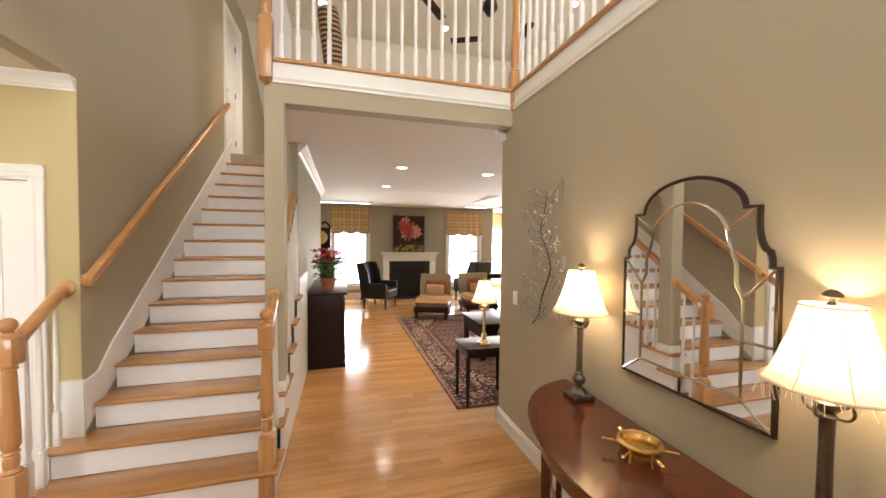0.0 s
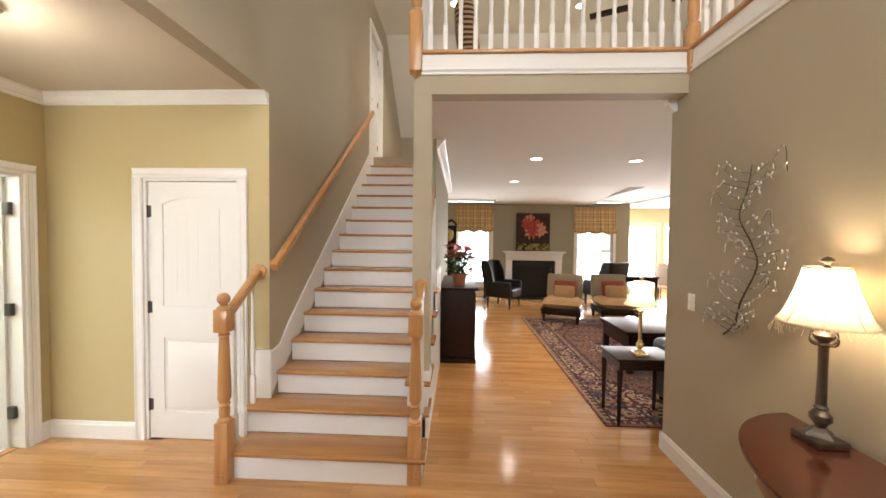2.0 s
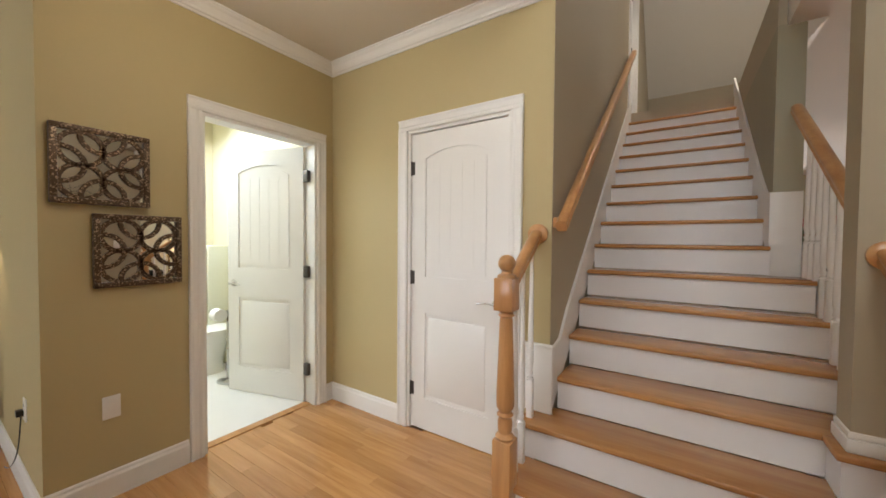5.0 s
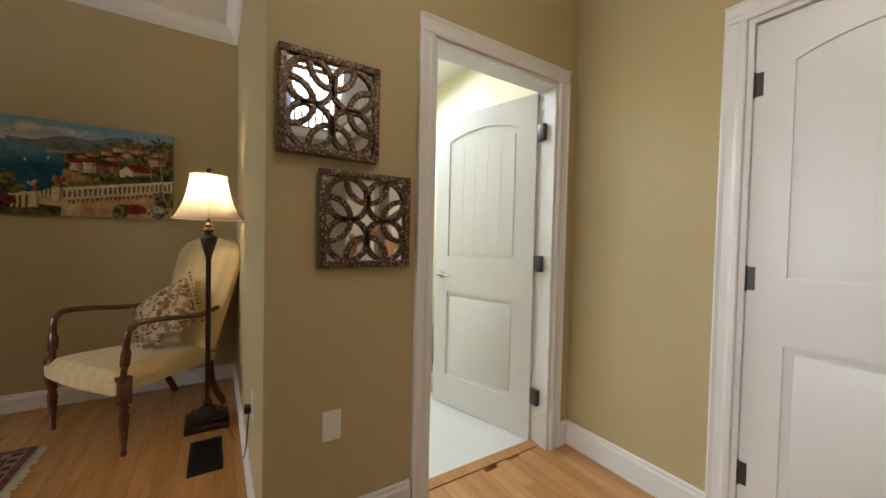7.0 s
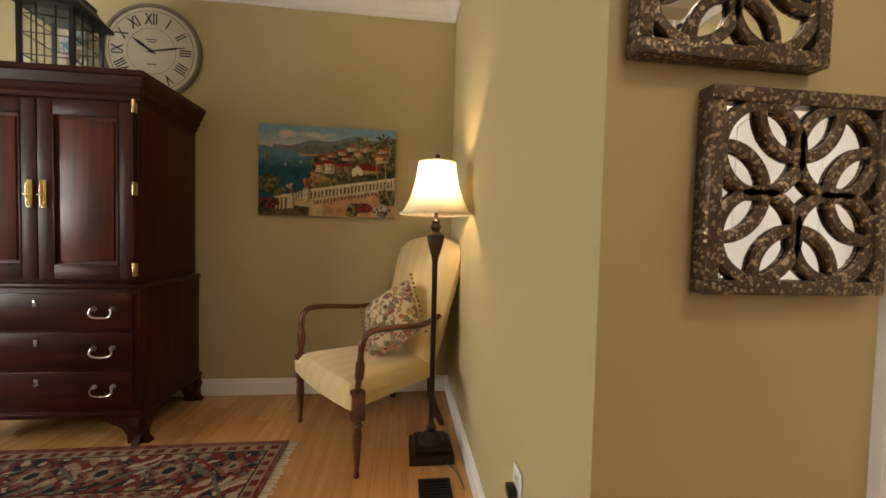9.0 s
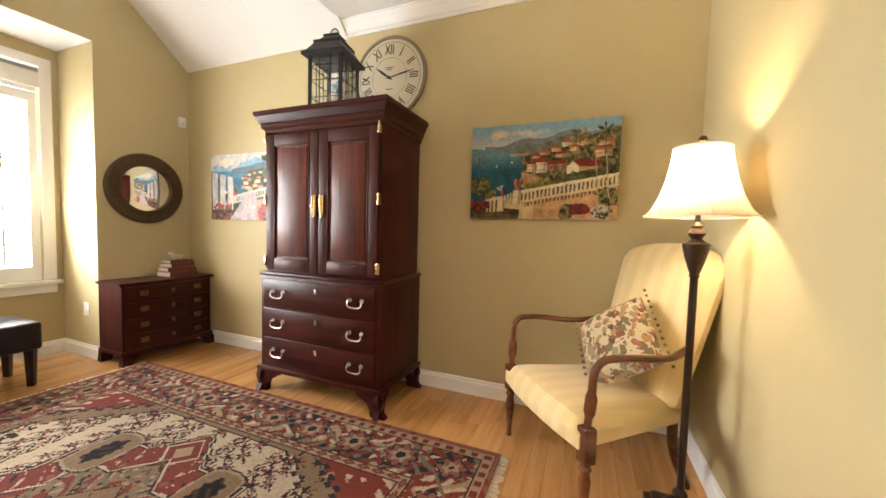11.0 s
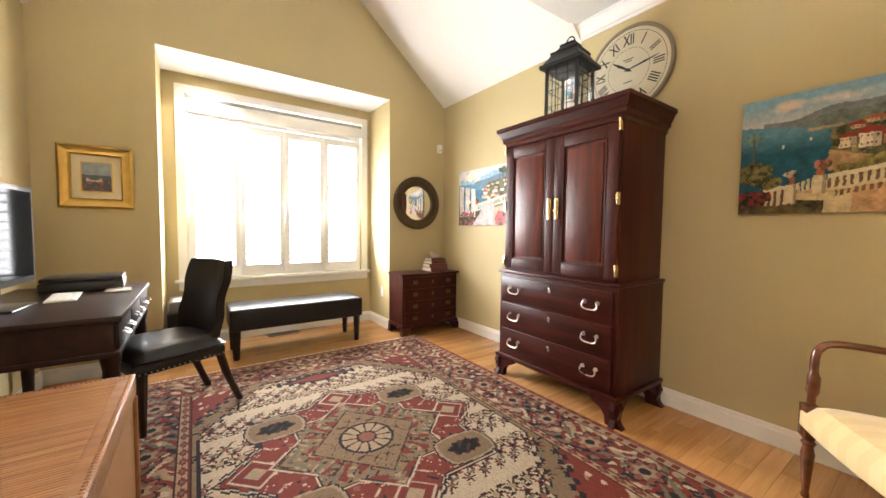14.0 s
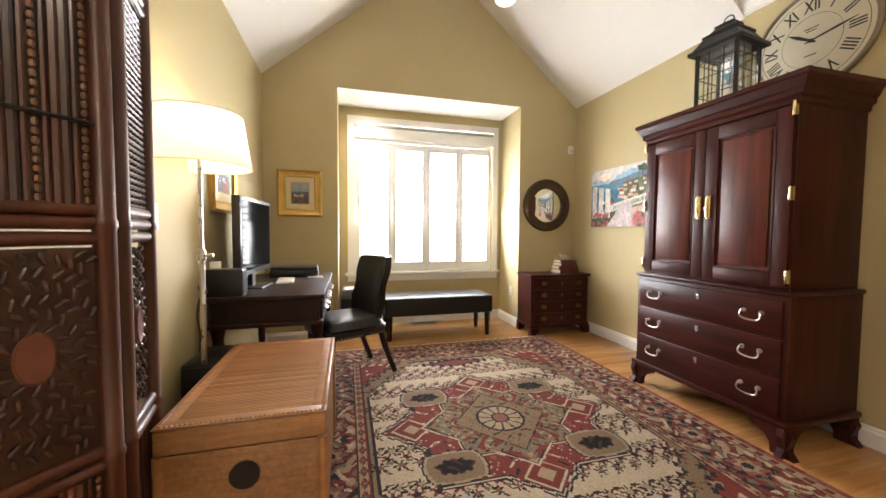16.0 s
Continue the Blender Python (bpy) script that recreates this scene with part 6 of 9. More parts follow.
    put(M2 & (s4 > 0.62), "tan")
    put(M2 & (s4 < -0.70), "brown")
    put(M2 & (s2 > 0.62), "brick")
    put(M2 & (s3 < -0.74), "sage")
    car = np.maximum(np.abs(au - 0.40) / 0.16, np.abs(av - 0.37) / 0.12) * 0.55 + np.hypot((au - 0.40) / 0.16, (av - 0.37) / 0.12) * 0.5
    put(f & (car < 1.08), "navy")
    put(f & (car < 1.02), "tan")
    put(f & (car < 0.93), "khaki")
    oval = np.hypot((au - 0.40) / 0.085, (av - 0.37) / 0.050) + 0.12 * np.sin(9 * np.arctan2(av - 0.37, au - 0.40))
    put(f & (oval < 1.15), "brown")
    put(f & (oval < 1.0) & (s3 < 0.6), "black")
    star, th = np.hypot(u, v), np.arctan2(v, u)
    dia = au / 0.30 + av / 0.34
    put(dia < 1.0, "brown")
    put(dia < 0.96, "khaki")
    put((dia < 0.9) & (np.abs(s2) < 0.06), "brown")
    put(star < 0.150, "navy")
    put(star < 0.134, "tan")
    put((star < 0.134) & (np.abs(((th / (2 * np.pi) * 12) % 1) - 0.5) < 0.10), "navy")
    put(star < 0.056, "navy")
    put(star < 0.044, "rose")
    img *= (0.86 + 0.28 * rs.rand(ny, nx, 1))
    img *= (0.9 + 0.2 * field(ny, nx, seed + 3, 9)[..., None])
    return np.clip(img, 0, 1)


WOOL = yarn("wool_pile", 0.95, 260, 0.6)
RUG1 = dict(red=(0.23, 0.045, 0.035), brick=(0.25, 0.05, 0.038), rose=(0.32, 0.13, 0.10), cream=(0.66, 0.57, 0.43), tan=(0.46, 0.36, 0.24),
            khaki=(0.30, 0.215, 0.13), sage=(0.19, 0.21, 0.16), navy=(0.030, 0.028, 0.040), brown=(0.075, 0.035, 0.025), black=(0.012, 0.011, 0.012))
RUG2 = dict(red=(0.10, 0.03, 0.03), brick=(0.09, 0.025, 0.028), rose=(0.24, 0.10, 0.08), cream=(0.40, 0.32, 0.23), tan=(0.30, 0.22, 0.14),
            khaki=(0.16, 0.08, 0.06), sage=(0.10, 0.10, 0.11), navy=(0.018, 0.018, 0.030), brown=(0.06, 0.03, 0.028), black=(0.012, 0.011, 0.012))


def rug(name, x, y, w, h, palette, seed, label, cell=0.0085, tone="cream", fringe=True):
    ob = thing(name, pose(x, y, 0.0005), label, "rug")
    part("rug_body", slab(-w / 2, w / 2, -h / 2, h / 2, 0, 0.010), surface("rug_back", (0.10, 0.05, 0.04), 0.95), ob)
    me = tinted_grid(w, h, rug_colors(w, h, cell, palette, seed, tone))
    me.transform(Matrix.Translation((-w / 2, -h / 2, 0.0115)) @ Matrix.Rotation(-math.pi / 2, 4, "X"))
    me.materials.append(WOOL)
    face = new("woven_face", me)
    face.parent = ob
    if fringe:
        rnd = random.Random(seed)
        for s in (-1, 1):
            fr = bmesh.new()
            n = int(w / 0.014)
            for i in range(n):
                xx = -w / 2 + w * (i + 0.5) / n + rnd.uniform(-0.004, 0.004)
                e = rnd.uniform(0.03, 0.055)
                box(fr, xx - 0.0035, xx + 0.0035, min(s * h / 2, s * (h / 2 + e)), max(s * h / 2, s * (h / 2 + e)), 0.0015, 0.006)
            part("fringe", fr, surface("rug_fringe", (0.55, 0.47, 0.35), 0.9), ob, "cream fringe", smooth=False)
    return ob


rug("persian_rug", -3.765, -1.05, 2.42, 3.0, {k: tuple(f * v for f, v in zip((0.54, 0.50, 0.48), c)) for k, c in RUG1.items()}, 3, "red and cream Persian medallion rug with a rosette border")

# ---- armoire ----
AR0, AR1, AXB, AXF = -1.322, -0.338, -5.585, -5.03
arm = thing("armoire", pose(AXF, AR0, 0), "tall mahogany armoire with two doors over three drawers", "armoire")
W, D = AR1 - AR0, AXF - AXB
# local: x = depth out of the wall (0 at the front, negative behind), y along the wall
part("lower_case", slab(-D, 0, 0, W, 0.15, 0.83, bevel=0.004), MAHOGANY, arm)
part("waist_moulding", slab(-D, 0.014, -0.012, W + 0.012, 0.831, 0.855, bevel=0.007), MAHOGANY_H, arm)
part("upper_case", slab(-D, -0.03, 0.025, W - 0.025, 0.856, 1.82, bevel=0.004), MAHOGANY, arm)
cp = [(0, 1.81), (0.012, 1.82), (0.012, 1.84), (0.02, 1.848), (0.03, 1.855), (0.03, 1.88), (0.038, 1.886), (0.045, 1.905), (0.056, 1.93), (0.066, 1.936), (0.066, 1.961), (0, 1.961)]
co = bmesh.new()
rings = []
for u, z in cp:
    rings.append([co.verts.new(c) for c in ((-D, 0.025 - u, z), (-0.03 + u, 0.025 - u, z), (-0.03 + u, W - 0.025 + u, z), (-D, W - 0.025 + u, z))])
for a, b in zip(rings, rings[1:]):
    for i in range(4):
        co.faces.new((a[i], a[(i + 1) % 4], b[(i + 1) % 4], b[i]))
co.faces.new(rings[0][::-1])
part("cornice", co, MAHOGANY_H, arm, "stepped mahogany cornice", smooth=False)
for k, (ya_, yb_) in enumerate(((0.035, W / 2 - 0.002), (W / 2 + 0.002, W - 0.035))):
    z0, z1, e = 0.875, 1.806, 0.072
    fr = bmesh.new()
    for a in ((ya_, ya_ + e, z0, z1), (yb_ - e, yb_, z0, z1), (ya_ + e, yb_ - e, z0, z0 + e), (ya_ + e, yb_ - e, z1 - e, z1)):
        add(fr, slab(-0.029, -0.009, a[0], a[1], a[2], a[3], bevel=0.003))
    door = part("door", fr, MAHOGANY, arm, "framed mahogany door")
    part("door_panel", slab(-0.029, -0.020, ya_ + e - 0.001, yb_ - e + 0.001, z0 + e - 0.001, z1 - e + 0.001), MAHOGANY_PANEL, door)
    part("raised_field", slab(-0.020, -0.013, ya_ + e + 0.025, yb_ - e - 0.025, z0 + e + 0.025, z1 - e - 0.025, bevel=0.006), MAHOGANY_PANEL, door)
    bead = bmesh.new()
    for a in ((ya_ + e, ya_ + e + 0.008, z0 + e, z1 - e), (yb_ - e - 0.008, yb_ - e, z0 + e, z1 - e), (ya_ + e, yb_ - e, z0 + e, z0 + e + 0.008), (ya_ + e, yb_ - e, z1 - e - 0.008, z1 - e)):
        add(bead, slab(-0.020, -0.006, a[0], a[1], a[2], a[3], bevel=0.003))
    part("panel_bead", bead, MAHOGANY, door)
    yk = yb_ - 0.03 if k == 0 else ya_ + 0.03
    pl = part("latch_plate", slab(-0.009, -0.005, yk - 0.013, yk + 0.013, 1.245, 1.388, bevel=0.002), PALE_BRASS, door, "pale brass latch plate")
    part("latch_bar", tube([(0.004, yk, 1.25), (0.006, yk, 1.30), (0.006, yk, 1.36), (0.004, yk, 1.39)], [0.005, 0.008, 0.007, 0.004], 8), PALE_BRASS, pl)
    part("latch_knob", ellipsoid((0.012, yk, 1.31), (0.009, 0.016, 0.007), 10, 8), PALE_BRASS, pl)
    yh = ya_ - 0.004 if k == 0 else yb_ + 0.004
    for z in (0.93, 1.36, 1.79):
        part("hinge", slab(-0.026, 0.001, yh - 0.006, yh + 0.006, z - 0.036, z + 0.036, bevel=0.002), PALE_BRASS, door, "brass butt hinge")
for i in range(3):
    z0 = 0.195 + i * 0.207
    dr = part("drawer", slab(-0.012, 0.010, 0.03, W - 0.03, z0, z0 + 0.195, bevel=0.005), MAHOGANY_H, arm, "mahogany drawer front")
    for yk in (0.17, W - 0.17):
        for dy in (-0.045, 0.045):
            part("pull_rose", add(bmesh.new(), lathe([(0.014, 0), (0.012, 0.006), (0.006, 0.02)], 12), pose(0.010, yk + dy, z0 + 0.115, 0, 90)), NICKEL, dr)
        part("pull", tube(curve([(0.028, yk - 0.048, z0 + 0.118), (0.034, yk - 0.052, z0 + 0.09), (0.034, yk - 0.035, z0 + 0.075), (0.036, yk, z0 + 0.072), (0.034, yk + 0.035, z0 + 0.075), (0.034, yk + 0.052, z0 + 0.09), (0.028, yk + 0.048, z0 + 0.118)], 4), 0.0045, 8), NICKEL, dr, "bright swan-neck pull")
    part("escutcheon", slab(0.010, 0.0125, W / 2 - 0.009, W / 2 + 0.009, z0 + 0.125, z0 + 0.16, bevel=0.003), NICKEL, dr)
part("base_moulding", slab(-D, 0.024, -0.024, W + 0.024, 0.149, 0.178, bevel=0.007), MAHOGANY_H, arm)
for yk, s in ((0.0, 1), (W, -1)):
    for xk, sx in ((0.0, -1), (-D + 0.06, -1)):
        foot = [(yk - s * 0.022, 0.149), (yk - s * 0.038, 0.11), (yk - s * 0.016, 0.045), (yk - s * 0.052, 0.0), (yk + s * 0.055, 0.0), (yk + s * 0.06, 0.05), (yk + s * 0.085, 0.085), (yk + s * 0.15, 0.115), (yk + s * 0.17, 0.149)]
        part("bracket_foot", prism(foot, xk - 0.03, xk + 0.012, "x"), MAHOGANY, arm, "ogee bracket foot")
    sf = [(0.022, 0.149), (0.036, 0.11), (0.014, 0.045), (0.045, 0.0), (-0.05, 0.0), (-0.055, 0.05), (-0.085, 0.10), (-0.14, 0.149)]
    part("bracket_foot", prism(sf, min(yk - s * 0.012, yk + s * 0.02), max(yk - s * 0.012, yk + s * 0.02)), MAHOGANY, arm)
    sb = [(-D, 0.149), (-D, 0.0), (-D + 0.05, 0.0), (-D + 0.06, 0.06), (-D + 0.10, 0.11), (-D + 0.15, 0.149)]
    part("bracket_foot", prism(sb, min(yk - s * 0.012, yk + s * 0.02), max(yk - s * 0.012, yk + s * 0.02)), MAHOGANY, arm)

# ---- clock, lantern and canvas on the armoire ----
clk = thing("wall_clock", pose(XW + 0.004, -0.632, 2.325, 0, 0, 90), "large cream round clock with Roman numerals above the armoire", "clock")
R = 0.308
FACE = surface("aged_clock_face", (0.56, 0.50, 0.36), 0.6, vary=0.10, coarse=7, fine=60, relief=0.05)
part("rim", add(bmesh.new(), lathe([(R, 0), (R, 0.022), (R - 0.006, 0.028), (R - 0.02, 0.026), (R - 0.024, 0.018), (R - 0.024, 0.0)], 56), pose(0, 0, 0, 90)), surface("clock_rim", (0.20, 0.16, 0.11), 0.5), clk)
part("face", add(bmesh.new(), lathe([(R - 0.023, 0.0), (R - 0.023, 0.017), (0.0, 0.0175)], 56), pose(0, 0, 0, 90)), FACE, clk)
INK = surface("clock_ink", (0.02, 0.018, 0.016), 0.6)


def letters(text, size, m, mat, name, parent, extrude=0.0004, bold=0.0012):
    cu = bpy.data.curves.new(name, "FONT")
    cu.body, cu.size, cu.align_x, cu.align_y, cu.extrude, cu.resolution_u = text, size, "CENTER", "CENTER", extrude, 3
    cu.offset = bold
    tmp = bpy.data.objects.new(name, cu)
    scene.collection.objects.link(tmp)
    me = bpy.data.meshes.new_from_object(tmp.evaluated_get(bpy.context.evaluated_depsgraph_get()))
    bpy.data.objects.remove(tmp)
    me.transform(m)
    me.materials.append(mat)
    ob = new(name, me)
    ob.parent = parent
    return ob


for i, num in enumerate(("XII", "I", "II", "III", "IIII", "V", "VI", "VII", "VIII", "IX", "X", "XI")):
    a = radians(30 * i)
    m = pose(0.205 * math.sin(a), -0.0185, 0.205 * math.cos(a), 90) @ Matrix.Rotation(-a, 4, "Z") @ Matrix.Diagonal((0.8, 1.25, 1, 1))
    letters(num, 0.082, m, INK, "numeral", clk)
part("minute_ring", add(bmesh.new(), lathe([(0.262, 0.0176), (0.262, 0.0182), (0.259, 0.0182), (0.259, 0.0176)], 56, caps=False), pose(0, 0, 0, 90)), INK, clk)
part("minute_ring", add(bmesh.new(), lathe([(0.150, 0.0176), (0.150, 0.0182), (0.148, 0.0182), (0.148, 0.0176)], 56, caps=False), pose(0, 0, 0, 90)), INK, clk)
for ang, n1, wd in ((305, 0.14, 0.010), (80, 0.215, 0.007)):
    a = radians(ang)
    bm = prism([(-wd * 0.5, -0.03), (wd * 0.5, -0.03), (wd, n1 * 0.6), (wd * 0.2, n1), (-wd * 0.2, n1), (-wd, n1 * 0.6)], -0.0215, -0.020)
    part("clock_hand", add(bmesh.new(), bm, Matrix.Rotation(a, 4, "Y")), INK, clk, "black clock pointer")
part("boss", add(bmesh.new(), lathe([(0.012, 0.017), (0.012, 0.024), (0, 0.025)], 16), pose(0, 0, 0, 90)), INK, clk)
for z, wd in ((0.075, 0.075), (0.06, 0.05), (-0.085, 0.06)):
    part("dial_script", slab(-wd / 2, wd / 2, -0.0184, -0.018, z - 0.003, z + 0.003), INK, clk)

lan = thing("lantern", pose(-5.25, -0.88, 1.962, 0, 0, 8) @ Matrix.Diagonal((0.85, 0.85, 0.88, 1)), "black iron lantern with glass panes on the armoire", "lantern")
b0 = 0.135
part("lantern_base", slab(-b0 - 0.015, b0 + 0.015, -b0 - 0.015, b0 + 0.015, 0, 0.035, bevel=0.006), IRON, lan)
for sx in (-1, 1):
    for sy in (-1, 1):
        part("corner_post", slab(sx * b0 - 0.011, sx * b0 + 0.011, sy * b0 - 0.011, sy * b0 + 0.011, 0.0355, 0.42), IRON, lan)
for k in range(4):
    m = Matrix.Rotation(math.pi / 2 * k, 4, "Z")
    g = part("glass_pane", add(bmesh.new(), slab(-b0 + 0.012, b0 - 0.012, -b0 - 0.002, -b0 + 0.002, 0.036, 0.419), m), GLASS, lan, smooth=False)
    g.visible_shadow = False
    bars = bmesh.new()
    for x in (-0.05, 0.05):
        box(bars, x - 0.0025, x + 0.0025, -b0 - 0.004, -b0 + 0.004, 0.036, 0.419)
    for z in (0.11, 0.24, 0.35):
        box(bars, -b0 + 0.011, b0 - 0.011, -b0 - 0.004, -b0 + 0.004, z - 0.0025, z + 0.0025)
    part("glazing_grid", add(bmesh.new(), bars, m), IRON, lan, smooth=False)
roof = bmesh.new()
for r0, z0, r1, z1 in ((0.185, 0.42, 0.185, 0.445), (0.17, 0.4455, 0.115, 0.53), (0.12, 0.5305, 0.12, 0.55), (0.10, 0.5505, 0.06, 0.60), (0.065, 0.6005, 0.065, 0.615)):
    add(roof, lathe([(r0 * 1.414, z0), (r1 * 1.414, z1)], 4), pose(0, 0, 0, 0, 0, 45))
part("roof", roof, IRON, lan, "stepped black lantern roof", smooth=False)
part("ring", tube([(0, 0.035 * math.cos(2 * math.pi * i / 16), 0.645 + 0.035 * math.sin(2 * math.pi * i / 16)) for i in range(16)], 0.005, 6, closed=True), IRON, lan)
part("candle", lathe([(0.035, 0.036), (0.035, 0.17), (0.0, 0.168)], 16), surface("candle_wax", (0.76, 0.70, 0.58), 0.5), lan, "cream candle")
leaning = canvas("leaning_canvas", pose(XW + 0.03, -1.16, 1.963, 0, 0, 90), 0.16, 0.48, seaside(24, 60, 21, True), "narrow coastal canvas leaning behind the lantern", 0.02)

# ---- low chest with books ----
low = thing("chest_of_drawers", pose(-5.205, -2.955, 0, 0, 0, 0), "small mahogany serpentine chest of four drawers", "chest of drawers")
hw = 0.365


def serpent(y0, amp, over=0.0):
    return [(-hw - over + (2 * hw + 2 * over) * i / 20, y0 + over + amp * math.cos(2 * math.pi * (i / 20) * 1.0 + math.pi) * 0.5) for i in range(21)]


part("carcass", prism([(-hw, 0.0), (hw, 0.0), *serpent(0.335, 0.03)[::-1]], 0.09, 0.655, "z"), MAHOGANY, low)
part("chest_top", prism([(-hw - 0.02, -0.0), (hw + 0.02, -0.0), *serpent(0.335, 0.03, 0.022)[::-1]], 0.656, 0.68, "z"), MAHOGANY_H, low)
part("base_moulding", prism([(-hw - 0.012, -0.0), (hw + 0.012, -0.0), *serpent(0.335, 0.03, 0.014)[::-1]], 0.085, 0.115, "z"), MAHOGANY_H, low)
for i in range(4):
    z0 = 0.125 + i * 0.132
    fr_pts = [(x * 0.94, y) for x, y in serpent(0.337, 0.03)]
    dr = part("drawer", prism([*fr_pts, *[(x, y + 0.012) for x, y in fr_pts[::-1]]], z0, z0 + 0.122, "z"), MAHOGANY_H, low, "bowed drawer front")
    for x in (-0.22, 0.22):
        yk = 0.352
        part("back_plate", slab(x - 0.03, x + 0.03, yk, yk + 0.004, z0 + 0.045, z0 + 0.085, bevel=0.001), OLD_BRASS, dr, "dull brass back plate")
        part("pull", tube(curve([(x - 0.025, yk + 0.006, z0 + 0.07), (x - 0.018, yk + 0.018, z0 + 0.05), (x + 0.018, yk + 0.018, z0 + 0.05), (x + 0.025, yk + 0.006, z0 + 0.07)], 4), 0.003, 6), OLD_BRASS, dr)
    part("escutcheon", slab(-0.012, 0.012, 0.364, 0.367, z0 + 0.045, z0 + 0.08), OLD_BRASS, dr)
for sx in (-1, 1):
    for y in (0.03, 0.33):
        part("bracket_foot", prism([(sx * (hw + 0.02), 0.0), (sx * (hw - 0.05), 0.0), (sx * (hw - 0.10), 0.084), (sx * (hw + 0.01), 0.084)], y - 0.03, y + 0.025), MAHOGANY, low)
BOOK = surface("oxblood_leather", (0.11, 0.022, 0.018), 0.35, vary=0.25, coarse=14, fine=90, relief=0.2)
PAGES = surface("pages", (0.55, 0.48, 0.36), 0.8)
z = 0.6805
for i, (bw, bd, bh, rz) in enumerate(((0.25, 0.18, 0.045, 4), (0.24, 0.17, 0.04, -3), (0.22, 0.16, 0.036, 6), (0.20, 0.15, 0.03, 0))):
    bk = thing("book", pose(-5.36, -2.79, z, 0, 0, rz), "old oxblood leather book in a stack on the chest", "book", "stacked books")
    part("cover", slab(-bw / 2, bw / 2, -bd / 2, bd / 2, 0, 0.004, bevel=0.001), BOOK, bk)
    part("cover", slab(-bw / 2, bw / 2, -bd / 2, bd / 2, bh - 0.004, bh, bevel=0.001), BOOK, bk)
    part("page_block", slab(-bw / 2 + 0.005, bw / 2 - 0.005, -bd / 2 + 0.004, bd / 2 - 0.008, 0.0041, bh - 0.0041), PAGES, bk)
    part("spine", slab(-bw / 2, bw / 2, bd / 2 - 0.006, bd / 2 + 0.001, 0.0041, bh - 0.0041, bevel=0.001), BOOK, bk)
    part("gilt_band", slab(-bw / 2 + 0.03, -bw / 2 + 0.036, bd / 2 + 0.001, bd / 2 + 0.002, 0.004, bh - 0.004), BRASS, bk)
    z += bh + 0.0005
fig = bmesh.new()
for c, r in (((0, 0, 0.03), (0.05, 0.022, 0.022)), ((0.045, 0, 0.05), (0.02, 0.014, 0.022)), ((0.06, 0, 0.062), (0.02, 0.01, 0.01)), ((-0.03, 0, 0.012), (0.02, 0.018, 0.012)), ((0.02, 0, 0.012), (0.025, 0.018, 0.012)), ((-0.055, 0, 0.03), (0.02, 0.006, 0.006))):
    add(fig, ellipsoid(c, r, 10, 8))
fg = tagged(new("figurine", mesh_of("figurine", fig, surface("pale_stone", (0.62, 0.58, 0.48), 0.5), True)), "small pale stone animal figurine on the books", "figurine")
fg.location = (-5.36, -2.79, z)

# ---- round mirror, sensor, vent ----
rm = thing("round_mirror", pose(-5.21, YS + 0.001, 1.485, 0, 0, 180), "round convex mirror in a beaded bronze frame", "mirror")
FRM = surface("old_bronze", (0.085, 0.055, 0.028), 0.4, 0.6, vary=0.4, coarse=30, fine=120, relief=0.5)
part("frame", add(bmesh.new(), lathe([(0.315, 0), (0.315, 0.02), (0.30, 0.034), (0.285, 0.028), (0.25, 0.024), (0.225, 0.034), (0.205, 0.03), (0.20, 0.012), (0.20, 0.0)], 56), pose(0, 0, 0, 90)), FRM, rm)
part("mirror_plate", add(bmesh.new(), lathe([(0.205, 0.010), (0.16, 0.016), (0.10, 0.021), (0.05, 0.0235), (0.0, 0.0245)], 48), pose(0, 0, 0, 90)), MIRROR, rm, "convex mirror glass")
for i in range(48):
    a = 2 * math.pi * i / 48
    part("bead", ellipsoid((0.268 * math.cos(a), -0.028, 0.268 * math.sin(a)), (0.009, 0.009, 0.009), 8, 6), FRM, rm)
sen = thing("motion_detector", pose(-5.52, YS + 0.001, 2.17, 0, 0, 180), "small white alarm detector high in the corner", "detector")
part("case", slab(-0.03, 0.03, -0.045, 0, -0.05, 0.05, bevel=0.012), PLASTIC_WHITE, sen)
part("lens", slab(-0.018, 0.018, -0.048, -0.0455, -0.035, -0.005), surface("frosted_lens", (0.6, 0.6, 0.58), 0.4), sen)


def floor_vent(m, w, d, label, metal):
    ob = thing("floor_vent", m, label, "vent")
    fr = bmesh.new()
    for a in ((0, w, 0, 0.015), (0, w, d - 0.015, d), (0, 0.015, 0.015, d - 0.015), (w - 0.015, w, 0.015, d - 0.015)):
        box(fr, a[0], a[1], a[2], a[3], 0, 0.005)
    part("frame", fr, metal, ob, smooth=False)
    n = int(w / 0.02)
    for i in range(1, n):
        part("slat", slab(w * i / n - 0.004, w * i / n + 0.004, 0.015, d - 0.015, 0, 0.004), metal, ob, smooth=False)
    part("backing", slab(0.01, w - 0.01, 0.01, d - 0.01, -0.001, 0.001), PLASTIC_BLACK, ob, smooth=False)
    return ob


floor_vent(pose(-4.62, 1.14, 0.0), 0.34, 0.15, "black iron floor register by the wall", IRON)
floor_vent(pose(-3.95, -3.50, 0.0), 0.32, 0.11, "brown floor register under the bench", BRONZE)

